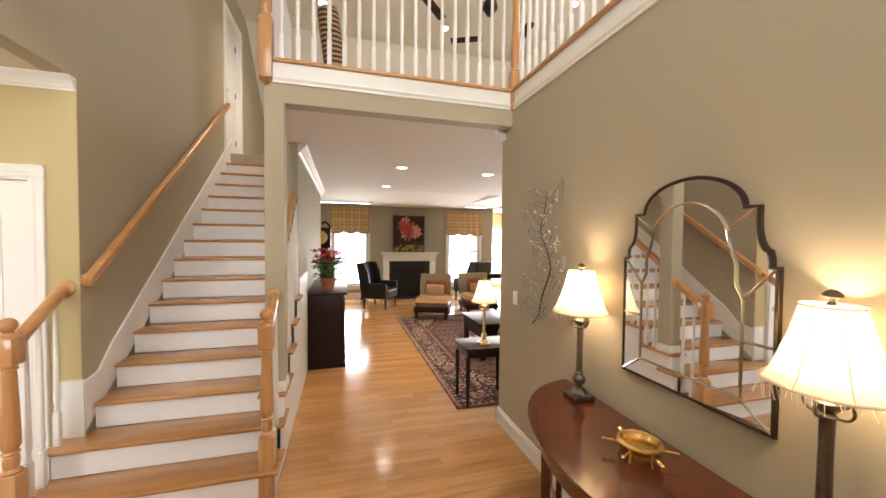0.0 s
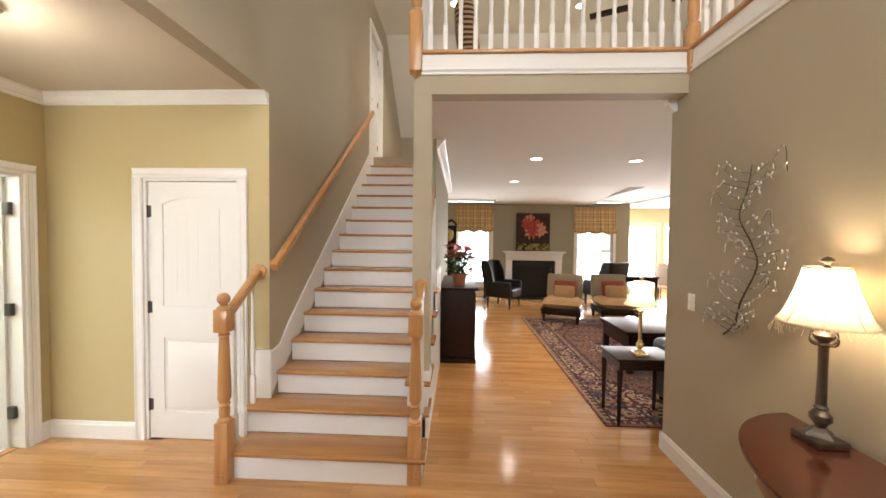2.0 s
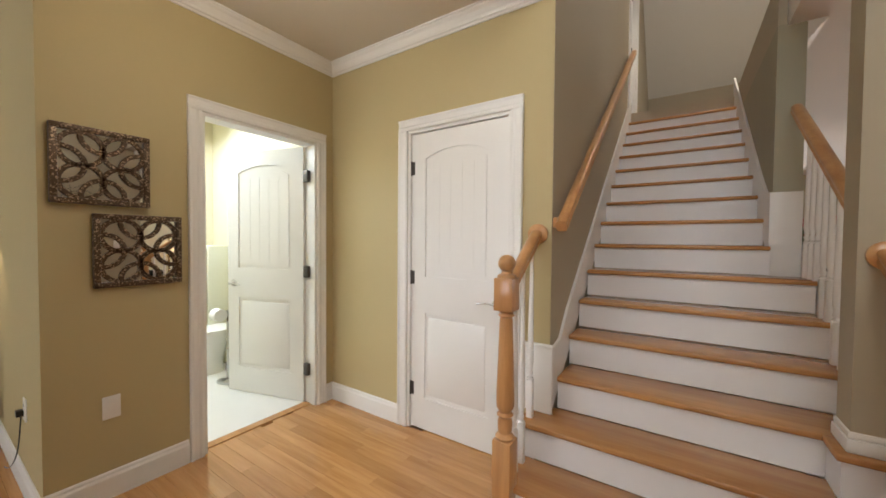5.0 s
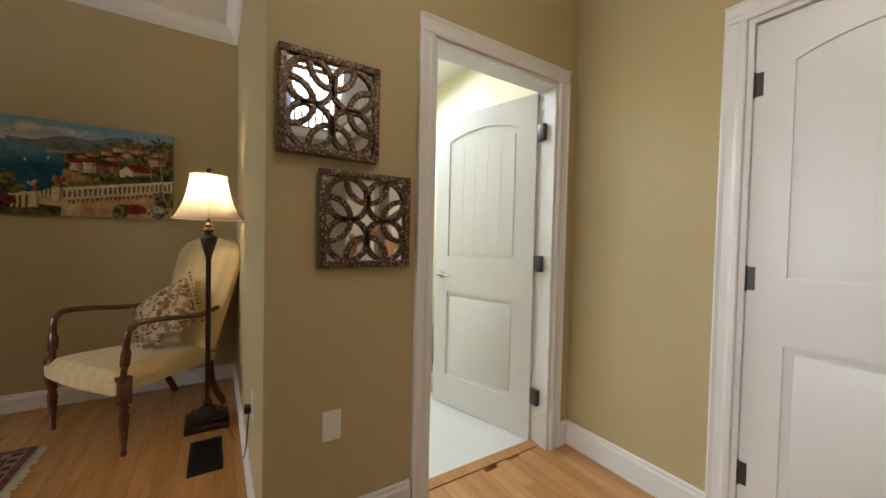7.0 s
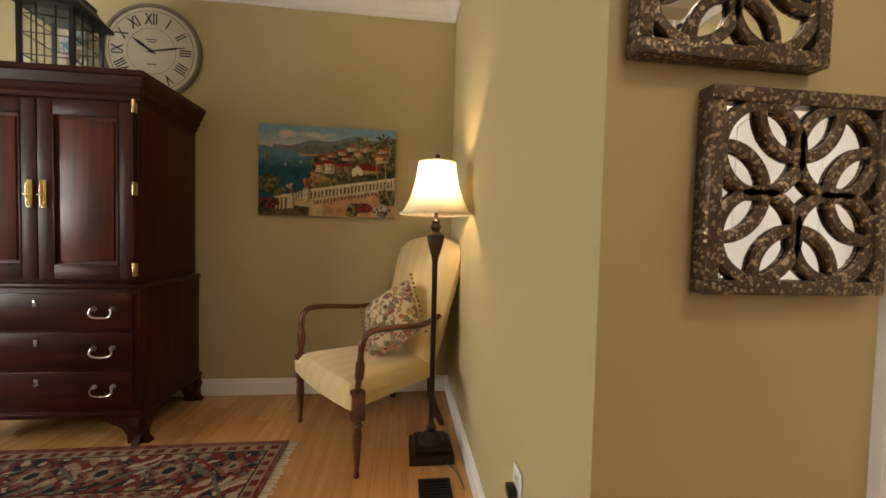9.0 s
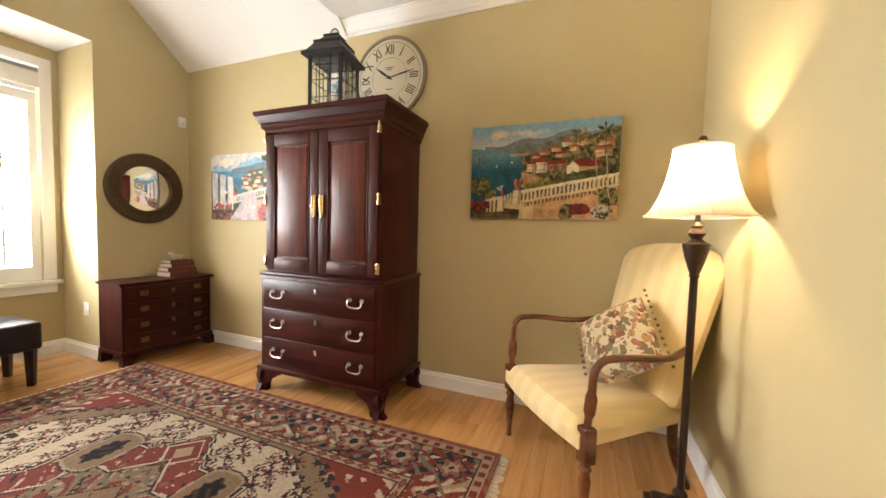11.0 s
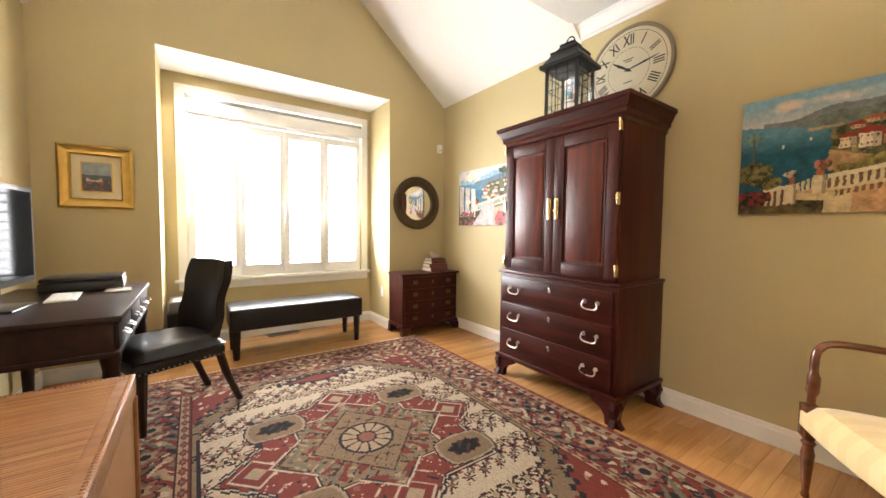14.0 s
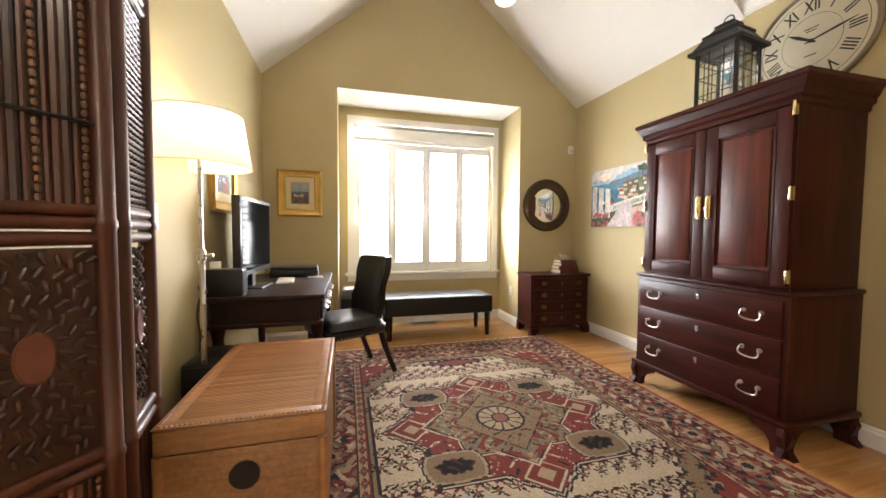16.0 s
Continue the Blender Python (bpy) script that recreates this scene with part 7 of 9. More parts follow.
# ---- bench ----
ben = thing("bench", pose(-3.83, -2.97, 0), "long black leather bench under the window", "bench")
bl, bd = 0.60, 0.225
part("seat", slab(-bl, bl, -bd, bd, 0.26, 0.455, bevel=0.022, segs=4), LEATHER, ben, "padded black leather seat")
part("piping", tube([(-bl + 0.01, -bd + 0.01, 0.445), (bl - 0.01, -bd + 0.01, 0.445), (bl - 0.01, bd - 0.01, 0.445), (-bl + 0.01, bd - 0.01, 0.445)], 0.005, 6, closed=True), LEATHER, ben)
for sx in (-1, 1):
    for sy in (-1, 1):
        part("leg", lathe([(0.024, 0.0), (0.036, 0.262)], 4, (sx * (bl - 0.05), sy * (bd - 0.045), 0)), DARK_WOOD, ben)

# ---- wing of shutters in the study window ----
SHUT = thing("plantation_shutters", pose(-2.96, YA + 0.004, 0.675, 0, 0, 180), "white plantation shutters, four panels with slats", "shutters")
sw = 1.745 / 4
for i in range(4):
    x0 = i * sw
    pan = bmesh.new()
    for a in ((x0 + 0.002, x0 + 0.05, 0, 1.56), (x0 + sw - 0.05, x0 + sw - 0.002, 0, 1.56), (x0 + 0.05, x0 + sw - 0.05, 0, 0.10), (x0 + 0.05, x0 + sw - 0.05, 1.48, 1.56)):
        box(pan, a[0], a[1], 0.0, 0.026, a[2], a[3])
    pn = part("shutter_panel", pan, TRIM, SHUT, smooth=False)
    for k in range(18):
        z = 0.14 + k * 0.0765
        part("slat", add(bmesh.new(), slab(x0 + 0.051, x0 + sw - 0.051, -0.032, 0.032, -0.004, 0.004, bevel=0.003), pose(0, 0.013, z, 12)), TRIM, pn, smooth=False)
    part("tilt_rod", slab(x0 + sw / 2 - 0.006, x0 + sw / 2 + 0.006, -0.046, -0.036, 0.12, 1.46), TRIM, pn, smooth=False)
part("valance", slab(-0.015, 1.76, -0.03, 0.0, 1.60, 1.725, bevel=0.004), TRIM, SHUT)
part("valance_gap", slab(0.0, 1.745, -0.012, 0.0, 1.561, 1.5995), TRIM, SHUT)
# slim grey bar along the valance's upper edge
part("blind_rail", slab(-0.015, 1.76, -0.026, -0.001, 1.7255, 1.757, bevel=0.003), surface("bar_grey", (0.30, 0.32, 0.35), 0.5, vary=0.03), SHUT, "slim grey bar above the valance")

# ---- desk and what stands on it ----
desk = thing("desk", pose(-2.395, -1.96, 0), "dark espresso writing desk against the wall", "desk")
dx, dy = 0.325, 0.61
part("desktop", slab(-dx, dx, -dy, dy, 0.735, 0.765, bevel=0.006), DARK_WOOD, desk)
part("desk_apron", slab(-dx + 0.03, dx - 0.01, -dy + 0.02, dy - 0.02, 0.60, 0.7345), DARK_WOOD, desk)
part("lower_rail", slab(-dx + 0.01, dx - 0.01, -dy + 0.01, dy - 0.01, 0.575, 0.5995, bevel=0.005), DARK_WOOD, desk)
for y in (-0.40, 0.0, 0.40):
    dr = part("drawer", slab(-dx + 0.012, -dx + 0.029, y - 0.185, y + 0.185, 0.61, 0.725, bevel=0.004), DARK_WOOD, desk, "desk drawer front")
    for yy in (-0.08, 0.08):
        part("pull", tube(curve([(-dx + 0.01, y + yy - 0.03, 0.675), (-dx - 0.012, y + yy - 0.025, 0.66), (-dx - 0.012, y + yy + 0.025, 0.66), (-dx + 0.01, y + yy + 0.03, 0.675)], 4), 0.0045, 6), NICKEL, dr, "nickel drawer pull")
for sx in (-1, 1):
    for sy in (-1, 1):
        part("leg", lathe([(0.02, 0), (0.03, 0.03), (0.024, 0.06), (0.036, 0.45), (0.03, 0.50), (0.042, 0.574)], 14, (sx * (dx - 0.05), sy * (dy - 0.06), 0)), DARK_WOOD, desk)
mon = thing("computer_monitor", pose(-2.235, -1.77, 0.766, 0, 0, -94), "black flat-screen monitor, switched off, on the desk", "monitor")
part("stand_foot", slab(-0.13, 0.13, -0.09, 0.09, 0, 0.012, bevel=0.005), PLASTIC_BLACK, mon)
part("stand_neck", slab(-0.03, 0.03, 0.0, 0.03, 0.0125, 0.2), PLASTIC_BLACK, mon)
part("bezel", slab(-0.315, 0.315, -0.025, 0.025, 0.10, 0.60, bevel=0.008), PLASTIC_BLACK, mon)
part("screen", slab(-0.29, 0.29, -0.0275, -0.0252, 0.135, 0.575), SCREEN, mon, "dark glossy screen", smooth=False)
kb = thing("keyboard", pose(-2.40, -2.02, 0.766, 0, 0, -84), "white slim keyboard on the desk", "keyboard")
part("keyboard_body", slab(-0.15, 0.15, -0.06, 0.06, 0, 0.012, bevel=0.004), PLASTIC_WHITE, kb)
for r in range(4):
    for c in range(12):
        part("key", slab(-0.138 + c * 0.023, -0.119 + c * 0.023, -0.045 + r * 0.024, -0.025 + r * 0.024, 0.0121, 0.0145), PLASTIC_WHITE, kb, smooth=False)
tp = thing("trackpad", pose(-2.60, -2.20, 0.766, 0, 0, -84), "pale flat notepad beside the keyboard", "notepad")
part("pad", slab(-0.07, 0.07, -0.06, 0.06, 0, 0.008, bevel=0.002), surface("pale_grey", (0.5, 0.5, 0.5), 0.4), tp)
spk = thing("desktop_speaker", pose(-2.165, -1.415, 0.766, 0, 0, -90), "black desktop speaker box beside the monitor", "speaker")
part("speaker_case", slab(-0.05, 0.05, -0.10, 0.10, 0, 0.16, bevel=0.005), PLASTIC_BLACK, spk)
part("grille", slab(-0.045, 0.045, -0.104, -0.1005, 0.01, 0.15), surface("speaker_cloth", (0.02, 0.02, 0.02), 0.9), spk)
rt = thing("router", pose(-2.10, -1.46, 0.766 + 0.0, 0, 0, -90), "slim white network router on the desk", "router")
part("router_case", slab(-0.012, 0.012, -0.03, 0.03, 0, 0.20, bevel=0.005), PLASTIC_WHITE, rt)
pr = thing("document_scanner", pose(-2.42, -2.40, 0.766, 0, 0, -86), "low black scanner on the far end of the desk", "scanner")
part("scanner_body", slab(-0.15, 0.15, -0.19, 0.19, 0, 0.06, bevel=0.012), PLASTIC_BLACK, pr)
part("scanner_lid", slab(-0.145, 0.145, -0.185, 0.185, 0.0605, 0.085, bevel=0.01), PLASTIC_BLACK, pr)
prn = thing("printer", pose(-2.93, -3.22, 0.0), "black printer stand with a grey printer in the alcove", "printer")
part("stand_body", slab(-0.12, 0.14, -0.2, 0.2, 0.0, 0.42, bevel=0.006), PLASTIC_BLACK, prn)
part("printer_body", slab(-0.11, 0.13, -0.18, 0.19, 0.4205, 0.52, bevel=0.02), surface("grey_plastic", (0.16, 0.16, 0.17), 0.35), prn)
part("paper", slab(-0.06, 0.1, 0.0, 0.18, 0.521, 0.526), PLASTIC_WHITE, prn)
cb = thing("cable_bundle", pose(-2.09, -1.27, 0.0), "tangle of black cables hanging beside the desk", "cables")
rnd = random.Random(12)
for i in range(7):
    pts = [(rnd.uniform(-0.015, 0.02), -0.06, 0.80)] + [(rnd.uniform(-0.03, 0.02), rnd.uniform(-0.03, 0.07), 0.85 - 0.14 * k) for k in range(6)] + [(0, 0.0, 0.006)]
    part("cable", tube(curve(pts, 5), 0.0035, 5), PLASTIC_BLACK, cb)

tower = thing("computer_tower", pose(-2.17, -1.17, 0), "black computer tower on the floor beside the desk", "computer")
part("tower_case", slab(-0.085, 0.085, -0.15, 0.17, 0.012, 0.50, bevel=0.006), PLASTIC_BLACK, tower)
part("front_panel", slab(-0.08, 0.08, 0.1705, 0.182, 0.02, 0.492, bevel=0.004), PLASTIC_BLACK, tower)
part("drive_bay", slab(-0.07, 0.07, 0.1825, 0.185, 0.40, 0.44, bevel=0.001), PLASTIC_BLACK, tower)
for y in (-0.11, 0.13):
    part("foot", slab(-0.08, 0.08, y - 0.02, y + 0.02, 0, 0.0115), PLASTIC_BLACK, tower)

# ---- side chair at the desk ----
ch = thing("leather_side_chair", pose(-2.85, -1.99, 0, 0, 0, 25), "black leather side chair with nailhead trim at the desk", "chair")
seat = cushion(0.50, 0.52, 0.13, 14, 5.0)
part("seat", add(bmesh.new(), seat, pose(0.02, 0, 0.37)), LEATHER, ch, "padded leather seat")
part("seat_frame", slab(-0.22, 0.26, -0.24, 0.24, 0.355, 0.425, bevel=0.02), LEATHER, ch)
bk = bmesh.new()
nn, mm = 14, 10
for face in (0, 1):
    g = []
    for i in range(nn + 1):
        zz = 0.42 + 0.53 * i / nn
        half_w = 0.20 + 0.045 * math.sin(math.pi * min(1, i / nn) * 0.9) - (0.035 if 0.35 < i / nn < 0.75 else 0.0) * math.sin(math.pi * (i / nn - 0.35) / 0.4)
        if i == nn:
            half_w *= 0.95
        row = []
        for k in range(mm + 1):
            u = 2 * k / mm - 1
            x = -0.23 - 0.10 * (i / nn) ** 1.3 + 0.06 * u * u + (0.035 if face else -0.02)
            row.append(bk.verts.new((x, u * half_w, zz)))
        g.append(row)
    for i in range(nn):
        for k in range(mm):
            q = (g[i][k], g[i][k + 1], g[i + 1][k + 1], g[i + 1][k])
            bk.faces.new(q if face else q[::-1])
    if face == 0:
        first = g
    else:
        for i in range(nn):
            for k in (0, mm):
                bk.faces.new((first[i][k], first[i + 1][k], g[i + 1][k], g[i][k]))
        for k in range(mm):
            bk.faces.new((first[nn][k], first[nn][k + 1], g[nn][k + 1], g[nn][k]))
            bk.faces.new((first[0][k], first[0][k + 1], g[0][k + 1], g[0][k]))
part("backrest", bk, LEATHER, ch, "curved leather back with side wings")
for sy in (-1, 1):
    part("front_leg", lathe([(0.016, 0), (0.03, 0.36)], 8, (0.21, sy * 0.2, 0)), DARK_WOOD, ch)
    part("back_leg", tube(curve([(-0.20, sy * 0.19, 0.37), (-0.25, sy * 0.195, 0.2), (-0.33, sy * 0.20, 0.0)]), [0.026] * 6 + [0.022] * 6 + [0.016], 8), DARK_WOOD, ch)
    for i in range(18):
        part("nailhead", ellipsoid((-0.20 + 0.46 * i / 17, sy * 0.2405, 0.372), (0.005, 0.003, 0.005), 6, 4), NICKEL, ch)

# ---- wicker trunk ----
RATTAN, rt_, rp_ = nodes_of("woven_rattan")
tc = rt_.nodes.new("ShaderNodeTexCoord")
w1_ = rt_.nodes.new("ShaderNodeTexWave")
w1_.bands_direction = "Y"
w1_.inputs["Scale"].default_value, w1_.inputs["Distortion"].default_value, w1_.inputs["Detail"].default_value, w1_.inputs["Detail Scale"].default_value = 26, 1.6, 2, 2
link(rt_, tc.outputs["Object"], w1_.inputs["Vector"])
bn = noise_node(rt_, 18, 4, (0.4, 4, 4))
cc = mix(rt_, bn.outputs["Fac"], (0.20, 0.085, 0.03, 1), (0.50, 0.27, 0.11, 1))
cc = mix(rt_, w1_.outputs["Fac"], mix(rt_, 1.0, cc, (0.62, 0.55, 0.48, 1), "MULTIPLY"), cc)
link(rt_, cc, rp_.inputs["Base Color"])
rp_.inputs["Roughness"].default_value = 0.42
bump(rt_, rp_, w1_.outputs["Fac"], 0.7, 0.004)
CANE = wood("cane_edge", (0.26, 0.11, 0.04), (0.46, 0.23, 0.09), 0.4, "x", 0.0, "island")
CANE_ONE = wood("split_cane", (0.26, 0.11, 0.04), (0.50, 0.26, 0.105), 0.38, "x", 0.0, "object")
tr = thing("wicker_trunk", pose(-2.535, -0.72, 0), "honey-coloured woven wicker trunk with a flat lid", "trunk")
tw_, tl_ = 0.25, 0.43
part("trunk_body", slab(-tw_ + 0.01, tw_ - 0.01, -tl_ + 0.01, tl_ - 0.01, 0.0, 0.46, bevel=0.008), RATTAN, tr)
lid = part("lid", slab(-tw_, tw_, -tl_, tl_, 0.465, 0.545, bevel=0.01), RATTAN, tr, "woven lid")
edge = bmesh.new()
for a in ((-tw_, tw_, -tl_, -tl_ + 0.05), (-tw_, tw_, tl_ - 0.05, tl_), (-tw_, -tw_ + 0.05, -tl_ + 0.05, tl_ - 0.05), (tw_ - 0.05, tw_, -tl_ + 0.05, tl_ - 0.05)):
    add(edge, slab(a[0], a[1], a[2], a[3], 0.5455, 0.552, bevel=0.002))
part("lid_border", edge, CANE, lid, "braided cane border")
br = bmesh.new()
for s in (-1, 1):
    for i in range(58):
        yy = -tl_ + 0.02 + i * (2 * tl_ - 0.04) / 57
        add(br, ellipsoid((s * (tw_ - 0.012), yy, 0.553), (0.007, 0.005, 0.004), 6, 4))
    for i in range(34):
        xx = -tw_ + 0.02 + i * (2 * tw_ - 0.04) / 33
        add(br, ellipsoid((xx, s * (tl_ - 0.012), 0.553), (0.005, 0.007, 0.004), 6, 4))
part("braid", br, CANE, lid)
n = 62
for i in range(n):
    yy = -tl_ + 0.052 + i * (2 * tl_ - 0.104) / (n - 1)
    part("cane", tube([(-tw_ + 0.05, yy, 0.548), (tw_ - 0.05, yy, 0.548)], 0.0054, 6), CANE_ONE, lid)
for sx in (-1, 1):
    for sy in (-1, 1):
        part("corner_post", lathe([(0.016, 0), (0.016, 0.462)], 10, (sx * (tw_ - 0.012), sy * (tl_ - 0.012), 0)), CANE, tr)
part("hand_hole", add(bmesh.new(), lathe([(0.045, 0), (0.045, 0.008), (0.0, 0.006)], 24), pose(0.0, tl_ - 0.009, 0.37, -90)), IRON, tr, "dark round grip hole")

# ---- floor lamp by the desk ----
fl = thing("floor_lamp", pose(-2.175, -1.035, 0), "brushed nickel floor lamp with a lit white drum shade", "floor lamp", "lamps")
part("foot", lathe([(0.13, 0), (0.13, 0.012), (0.03, 0.022), (0.014, 0.03)], 28), NICKEL, fl)
part("pole", lathe([(0.0125, 0.02), (0.0125, 1.03)], 14), NICKEL, fl)
part("joint", lathe([(0.016, 1.0), (0.02, 1.01), (0.02, 1.05), (0.013, 1.06)], 14), NICKEL, fl)
part("joint_knob", tube([(0.02, 0.0, 1.03), (-0.05, 0.0, 1.03)], 0.007, 8), NICKEL, fl)
part("upper_pole", lathe([(0.009, 1.05), (0.009, 1.62)], 12), NICKEL, fl)
shd = bmesh.new()
a_, b_ = [[shd.verts.new((r * math.cos(2 * math.pi * i / 40), r * math.sin(2 * math.pi * i / 40), z)) for i in range(40)] for r, z in ((0.225, 1.455), (0.188, 1.70))]
for i in range(40):
    shd.faces.new((a_[i], a_[(i + 1) % 40], b_[(i + 1) % 40], b_[i]))
sh_ = part("shade", shd, SHADE_WHITE, fl, "white tapered drum shade, lit")
for r, z in ((0.2255, 1.455), (0.1885, 1.70)):
    part("shade_trim", tube([(r * math.cos(2 * math.pi * i / 40), r * math.sin(2 * math.pi * i / 40), z) for i in range(40)], 0.003, 5, closed=True), FRINGE, sh_)
part("spider", tube([(-0.188, 0, 1.69), (0.188, 0, 1.69)], 0.003, 5), NICKEL, fl)
part("bulb", ellipsoid((0, 0, 1.63), (0.028, 0.028, 0.04), 12, 8), LAMP_GLOW, fl, "lit bulb")
bulb_light(-2.235, -1.035, 1.65, 4, (1.0, 0.80, 0.54))
wall_plate("light_switch", pose(XE - 0.006, -0.86, 1.21, 0, 0, -90), "white rocker switch on the study wall", False)

# ---- folding rattan screen ----
CANE_D = wood("dark_cane", (0.022, 0.006, 0.004), (0.065, 0.018, 0.009), 0.34, "z", 0.1)
CANE_M = wood("mid_cane", (0.045, 0.011, 0.006), (0.12, 0.033, 0.015), 0.34, "z", 0.1)
scr = thing("folding_screen", pose(0, 0, 0), "dark rattan folding screen with carved and woven panels", "folding screen")


MEDAL = surface("red_lacquer_wood", (0.15, 0.045, 0.026), 0.35, vary=0.2, coarse=20, fine=120, relief=0.1)


def screen_leaf(p, q, backed):
    """A leaf from p to q on the floor: posts, rails, split cane above and below, a carved panel between."""
    d = Vector((q[0] - p[0], q[1] - p[1], 0))
    n1 = d.length
    m = Matrix.Translation((p[0], p[1], 0)) @ Matrix.Rotation(math.atan2(d.y, d.x), 4, "Z")
    rnd = random.Random(9)

    def put(name, bm, mat, parent=None, label=""):
        return part(name, add(bmesh.new(), bm, m), mat, parent or leaf, label)

    hinge = slab(0.03, n1 - 0.03, -0.003, 0.003, 1.21, 1.775)
    if not backed:
        hinge = slab(0.03, n1 - 0.03, -0.006, 0.006, 1.768, 1.778)
    leaf = part("screen_leaf", add(bmesh.new(), hinge, m), CANE_D, scr, "woven rattan leaf", smooth=False)
    if backed:
        put("backing", slab(0.03, n1 - 0.03, -0.003, 0.003, 0.12, 1.11), CANE_D)
    for x in (0.022, n1 - 0.022):
        put("post", lathe([(0.022, 0.0), (0.022, 0.605), (0.025, 0.61), (0.025, 0.625), (0.022, 0.63), (0.022, 1.15), (0.025, 1.155), (0.025, 1.17), (0.022, 1.175), (0.022, 1.84), (0.0, 1.85)], 14, (x, 0, 0)), CANE_M)
    for z in (0.10, 0.13, 0.598, 0.633, 1.13, 1.165, 1.195, 1.79, 1.82):
        put("rail", tube([(0.04, 0, z), (n1 - 0.04, 0, z)], 0.016, 10), CANE_M)
    if backed:
        for lo, hi in ((1.205, 1.78), (0.145, 0.585)):
            k, x = 0, 0.05
            while x < n1 - 0.045:
                for s in (-1, 1):
                    if k % 5 == 2:
                        beads = bmesh.new()
                        z = lo + 0.01
                        while z < hi - 0.01:
                            add(beads, ellipsoid((x, s * 0.007, z), (0.0065, 0.005, 0.0085), 6, 4))
                            z += 0.019
                        put("beaded_cane", beads, BEAD)
                    else:
                        put("cane", tube([(x, s * 0.006, lo), (x, s * 0.006, hi)], 0.0085 if k % 5 in (0, 4) else 0.005, 6), CANE_M if k % 5 else CANE_D)
                x += 0.0155
                k += 1
        for z in (1.385, 1.70):
            for s in (-1, 1):
                put("binding", tube([(0.04, s * 0.014, z), (n1 - 0.04, s * 0.014, z)], 0.005, 6), IRON)
    else:
        z = 1.215
        while z < 1.77:
            put("cross_cane", tube([(0.035, 0, z), (n1 - 0.035, 0, z)], 0.0052, 6), CANE_D)
            z += 0.0175
        x = 0.06
        while x < n1 - 0.05:
            put("cane", tube([(x, 0, 0.14), (x, 0, 0.59)], 0.006, 6), CANE_D)
            put("cane", tube([(x, 0, 1.20), (x, 0, 1.78)], 0.0045, 6), CANE_M)
            x += 0.032 if x > 0.1 else 0.045
    zc, cx = 0.885, n1 / 2
    for s in ((-1, 1) if backed else (1,)):
        carve = bmesh.new()
        for ring in range(10):
            rr = 0.048 + ring * 0.021
            cnt = int(2 * math.pi * rr / 0.024)
            for i in range(cnt):
                a = 2 * math.pi * (i + 0.5 * (ring % 2)) / cnt + rnd.uniform(-0.03, 0.03)
                ux, uz = cx + rr * math.cos(a), zc + rr * math.sin(a) * 1.35
                if 0.05 < ux < n1 - 0.05 and 0.66 < uz < 1.105:
                    leafy = ellipsoid((0, 0, 0), (0.0145, 0.009, 0.0060), 6, 4)
                    add(carve, leafy, Matrix.Translation((ux, s * 0.007, uz)) @ Matrix.Rotation(-a + 0.5 * (-1) ** ring, 4, "Y"))
        put("carving", carve, CANE_D, label="carved sunburst lattice")
        disc = lathe([(0.032, 0), (0.032, 0.006), (0.028, 0.013), (0.025, 0.011), (0.0, 0.013)], 28)
        put("medallion", add(bmesh.new(), disc, Matrix.Translation((cx, s * 0.006, zc)) @ Matrix.Diagonal((1, 1, 1.75, 1)) @ Matrix.Rotation(math.pi / 2 * s, 4, "X")), MEDAL, label="plain oval medallion")
    return leaf


BEAD = wood("pale_bead", (0.11, 0.045, 0.022), (0.30, 0.15, 0.075), 0.4, "z", 0.1)
screen_leaf((-2.145, 0.14), (-2.325, -0.085), True)
screen_leaf((-2.315, -0.105), (-2.255, -0.385), False)

# ---- armchair with cushion ----
SILK, st_, sp_ = nodes_of("gold_stripe_silk")
stc = st_.nodes.new("ShaderNodeTexCoord")
sw_ = st_.nodes.new("ShaderNodeTexWave")
sw_.bands_direction = "Y"
sw_.inputs["Scale"].default_value, sw_.inputs["Distortion"].default_value = 3.3, 0.0
link(st_, stc.outputs["Object"], sw_.inputs["Vector"])
srp = st_.nodes.new("ShaderNodeValToRGB")
srp.color_ramp.elements[0].position, srp.color_ramp.elements[1].position = 0.42, 0.58
srp.color_ramp.elements[0].color, srp.color_ramp.elements[1].color = (0.64, 0.48, 0.22, 1), (0.60, 0.44, 0.19, 1)
link(st_, sw_.outputs["Fac"], srp.inputs["Fac"])
link(st_, srp.outputs["Color"], sp_.inputs["Base Color"])
sp_.inputs["Roughness"].default_value, sp_.inputs["Sheen Weight"].default_value = 0.55, 0.3
bump(st_, sp_, noise_node(st_, 320, 2).outputs["Fac"], 0.25, 0.001)

ac = thing("armchair", pose(-4.92, 0.645, 0, 0, 0, math.degrees(math.atan2(-0.79, 0.60))), "gold silk armchair with curved walnut arms by the lamp", "armchair")
# local: +x is the front, origin at the middle of the front edge
seat = bmesh.new()
N = 16
for lay in (0, 1):
    g = []
    for i in range(N + 1):
        row = []
        for k in range(N + 1):
            u, v = i / N, 2 * k / N - 1
            x = 0.03 - 0.60 * u
            half_w = 0.335 - 0.075 * u
            e = (1 - abs(v) ** 6) * (1 - abs(2 * u - 1) ** 8)
            z = (0.33 if lay == 0 else 0.39 + 0.065 * max(e, 0) ** 0.5 - 0.02 * u)
            row.append(seat.verts.new((x + 0.025 * (1 - v * v) * (1 - u), v * half_w, z)))
        g.append(row)
    for i in range(N):
        for k in range(N):
            q = (g[i][k], g[i][k + 1], g[i + 1][k + 1], g[i + 1][k])
            seat.faces.new(q if lay == 0 else q[::-1])
    if lay == 0:
        low_g = g
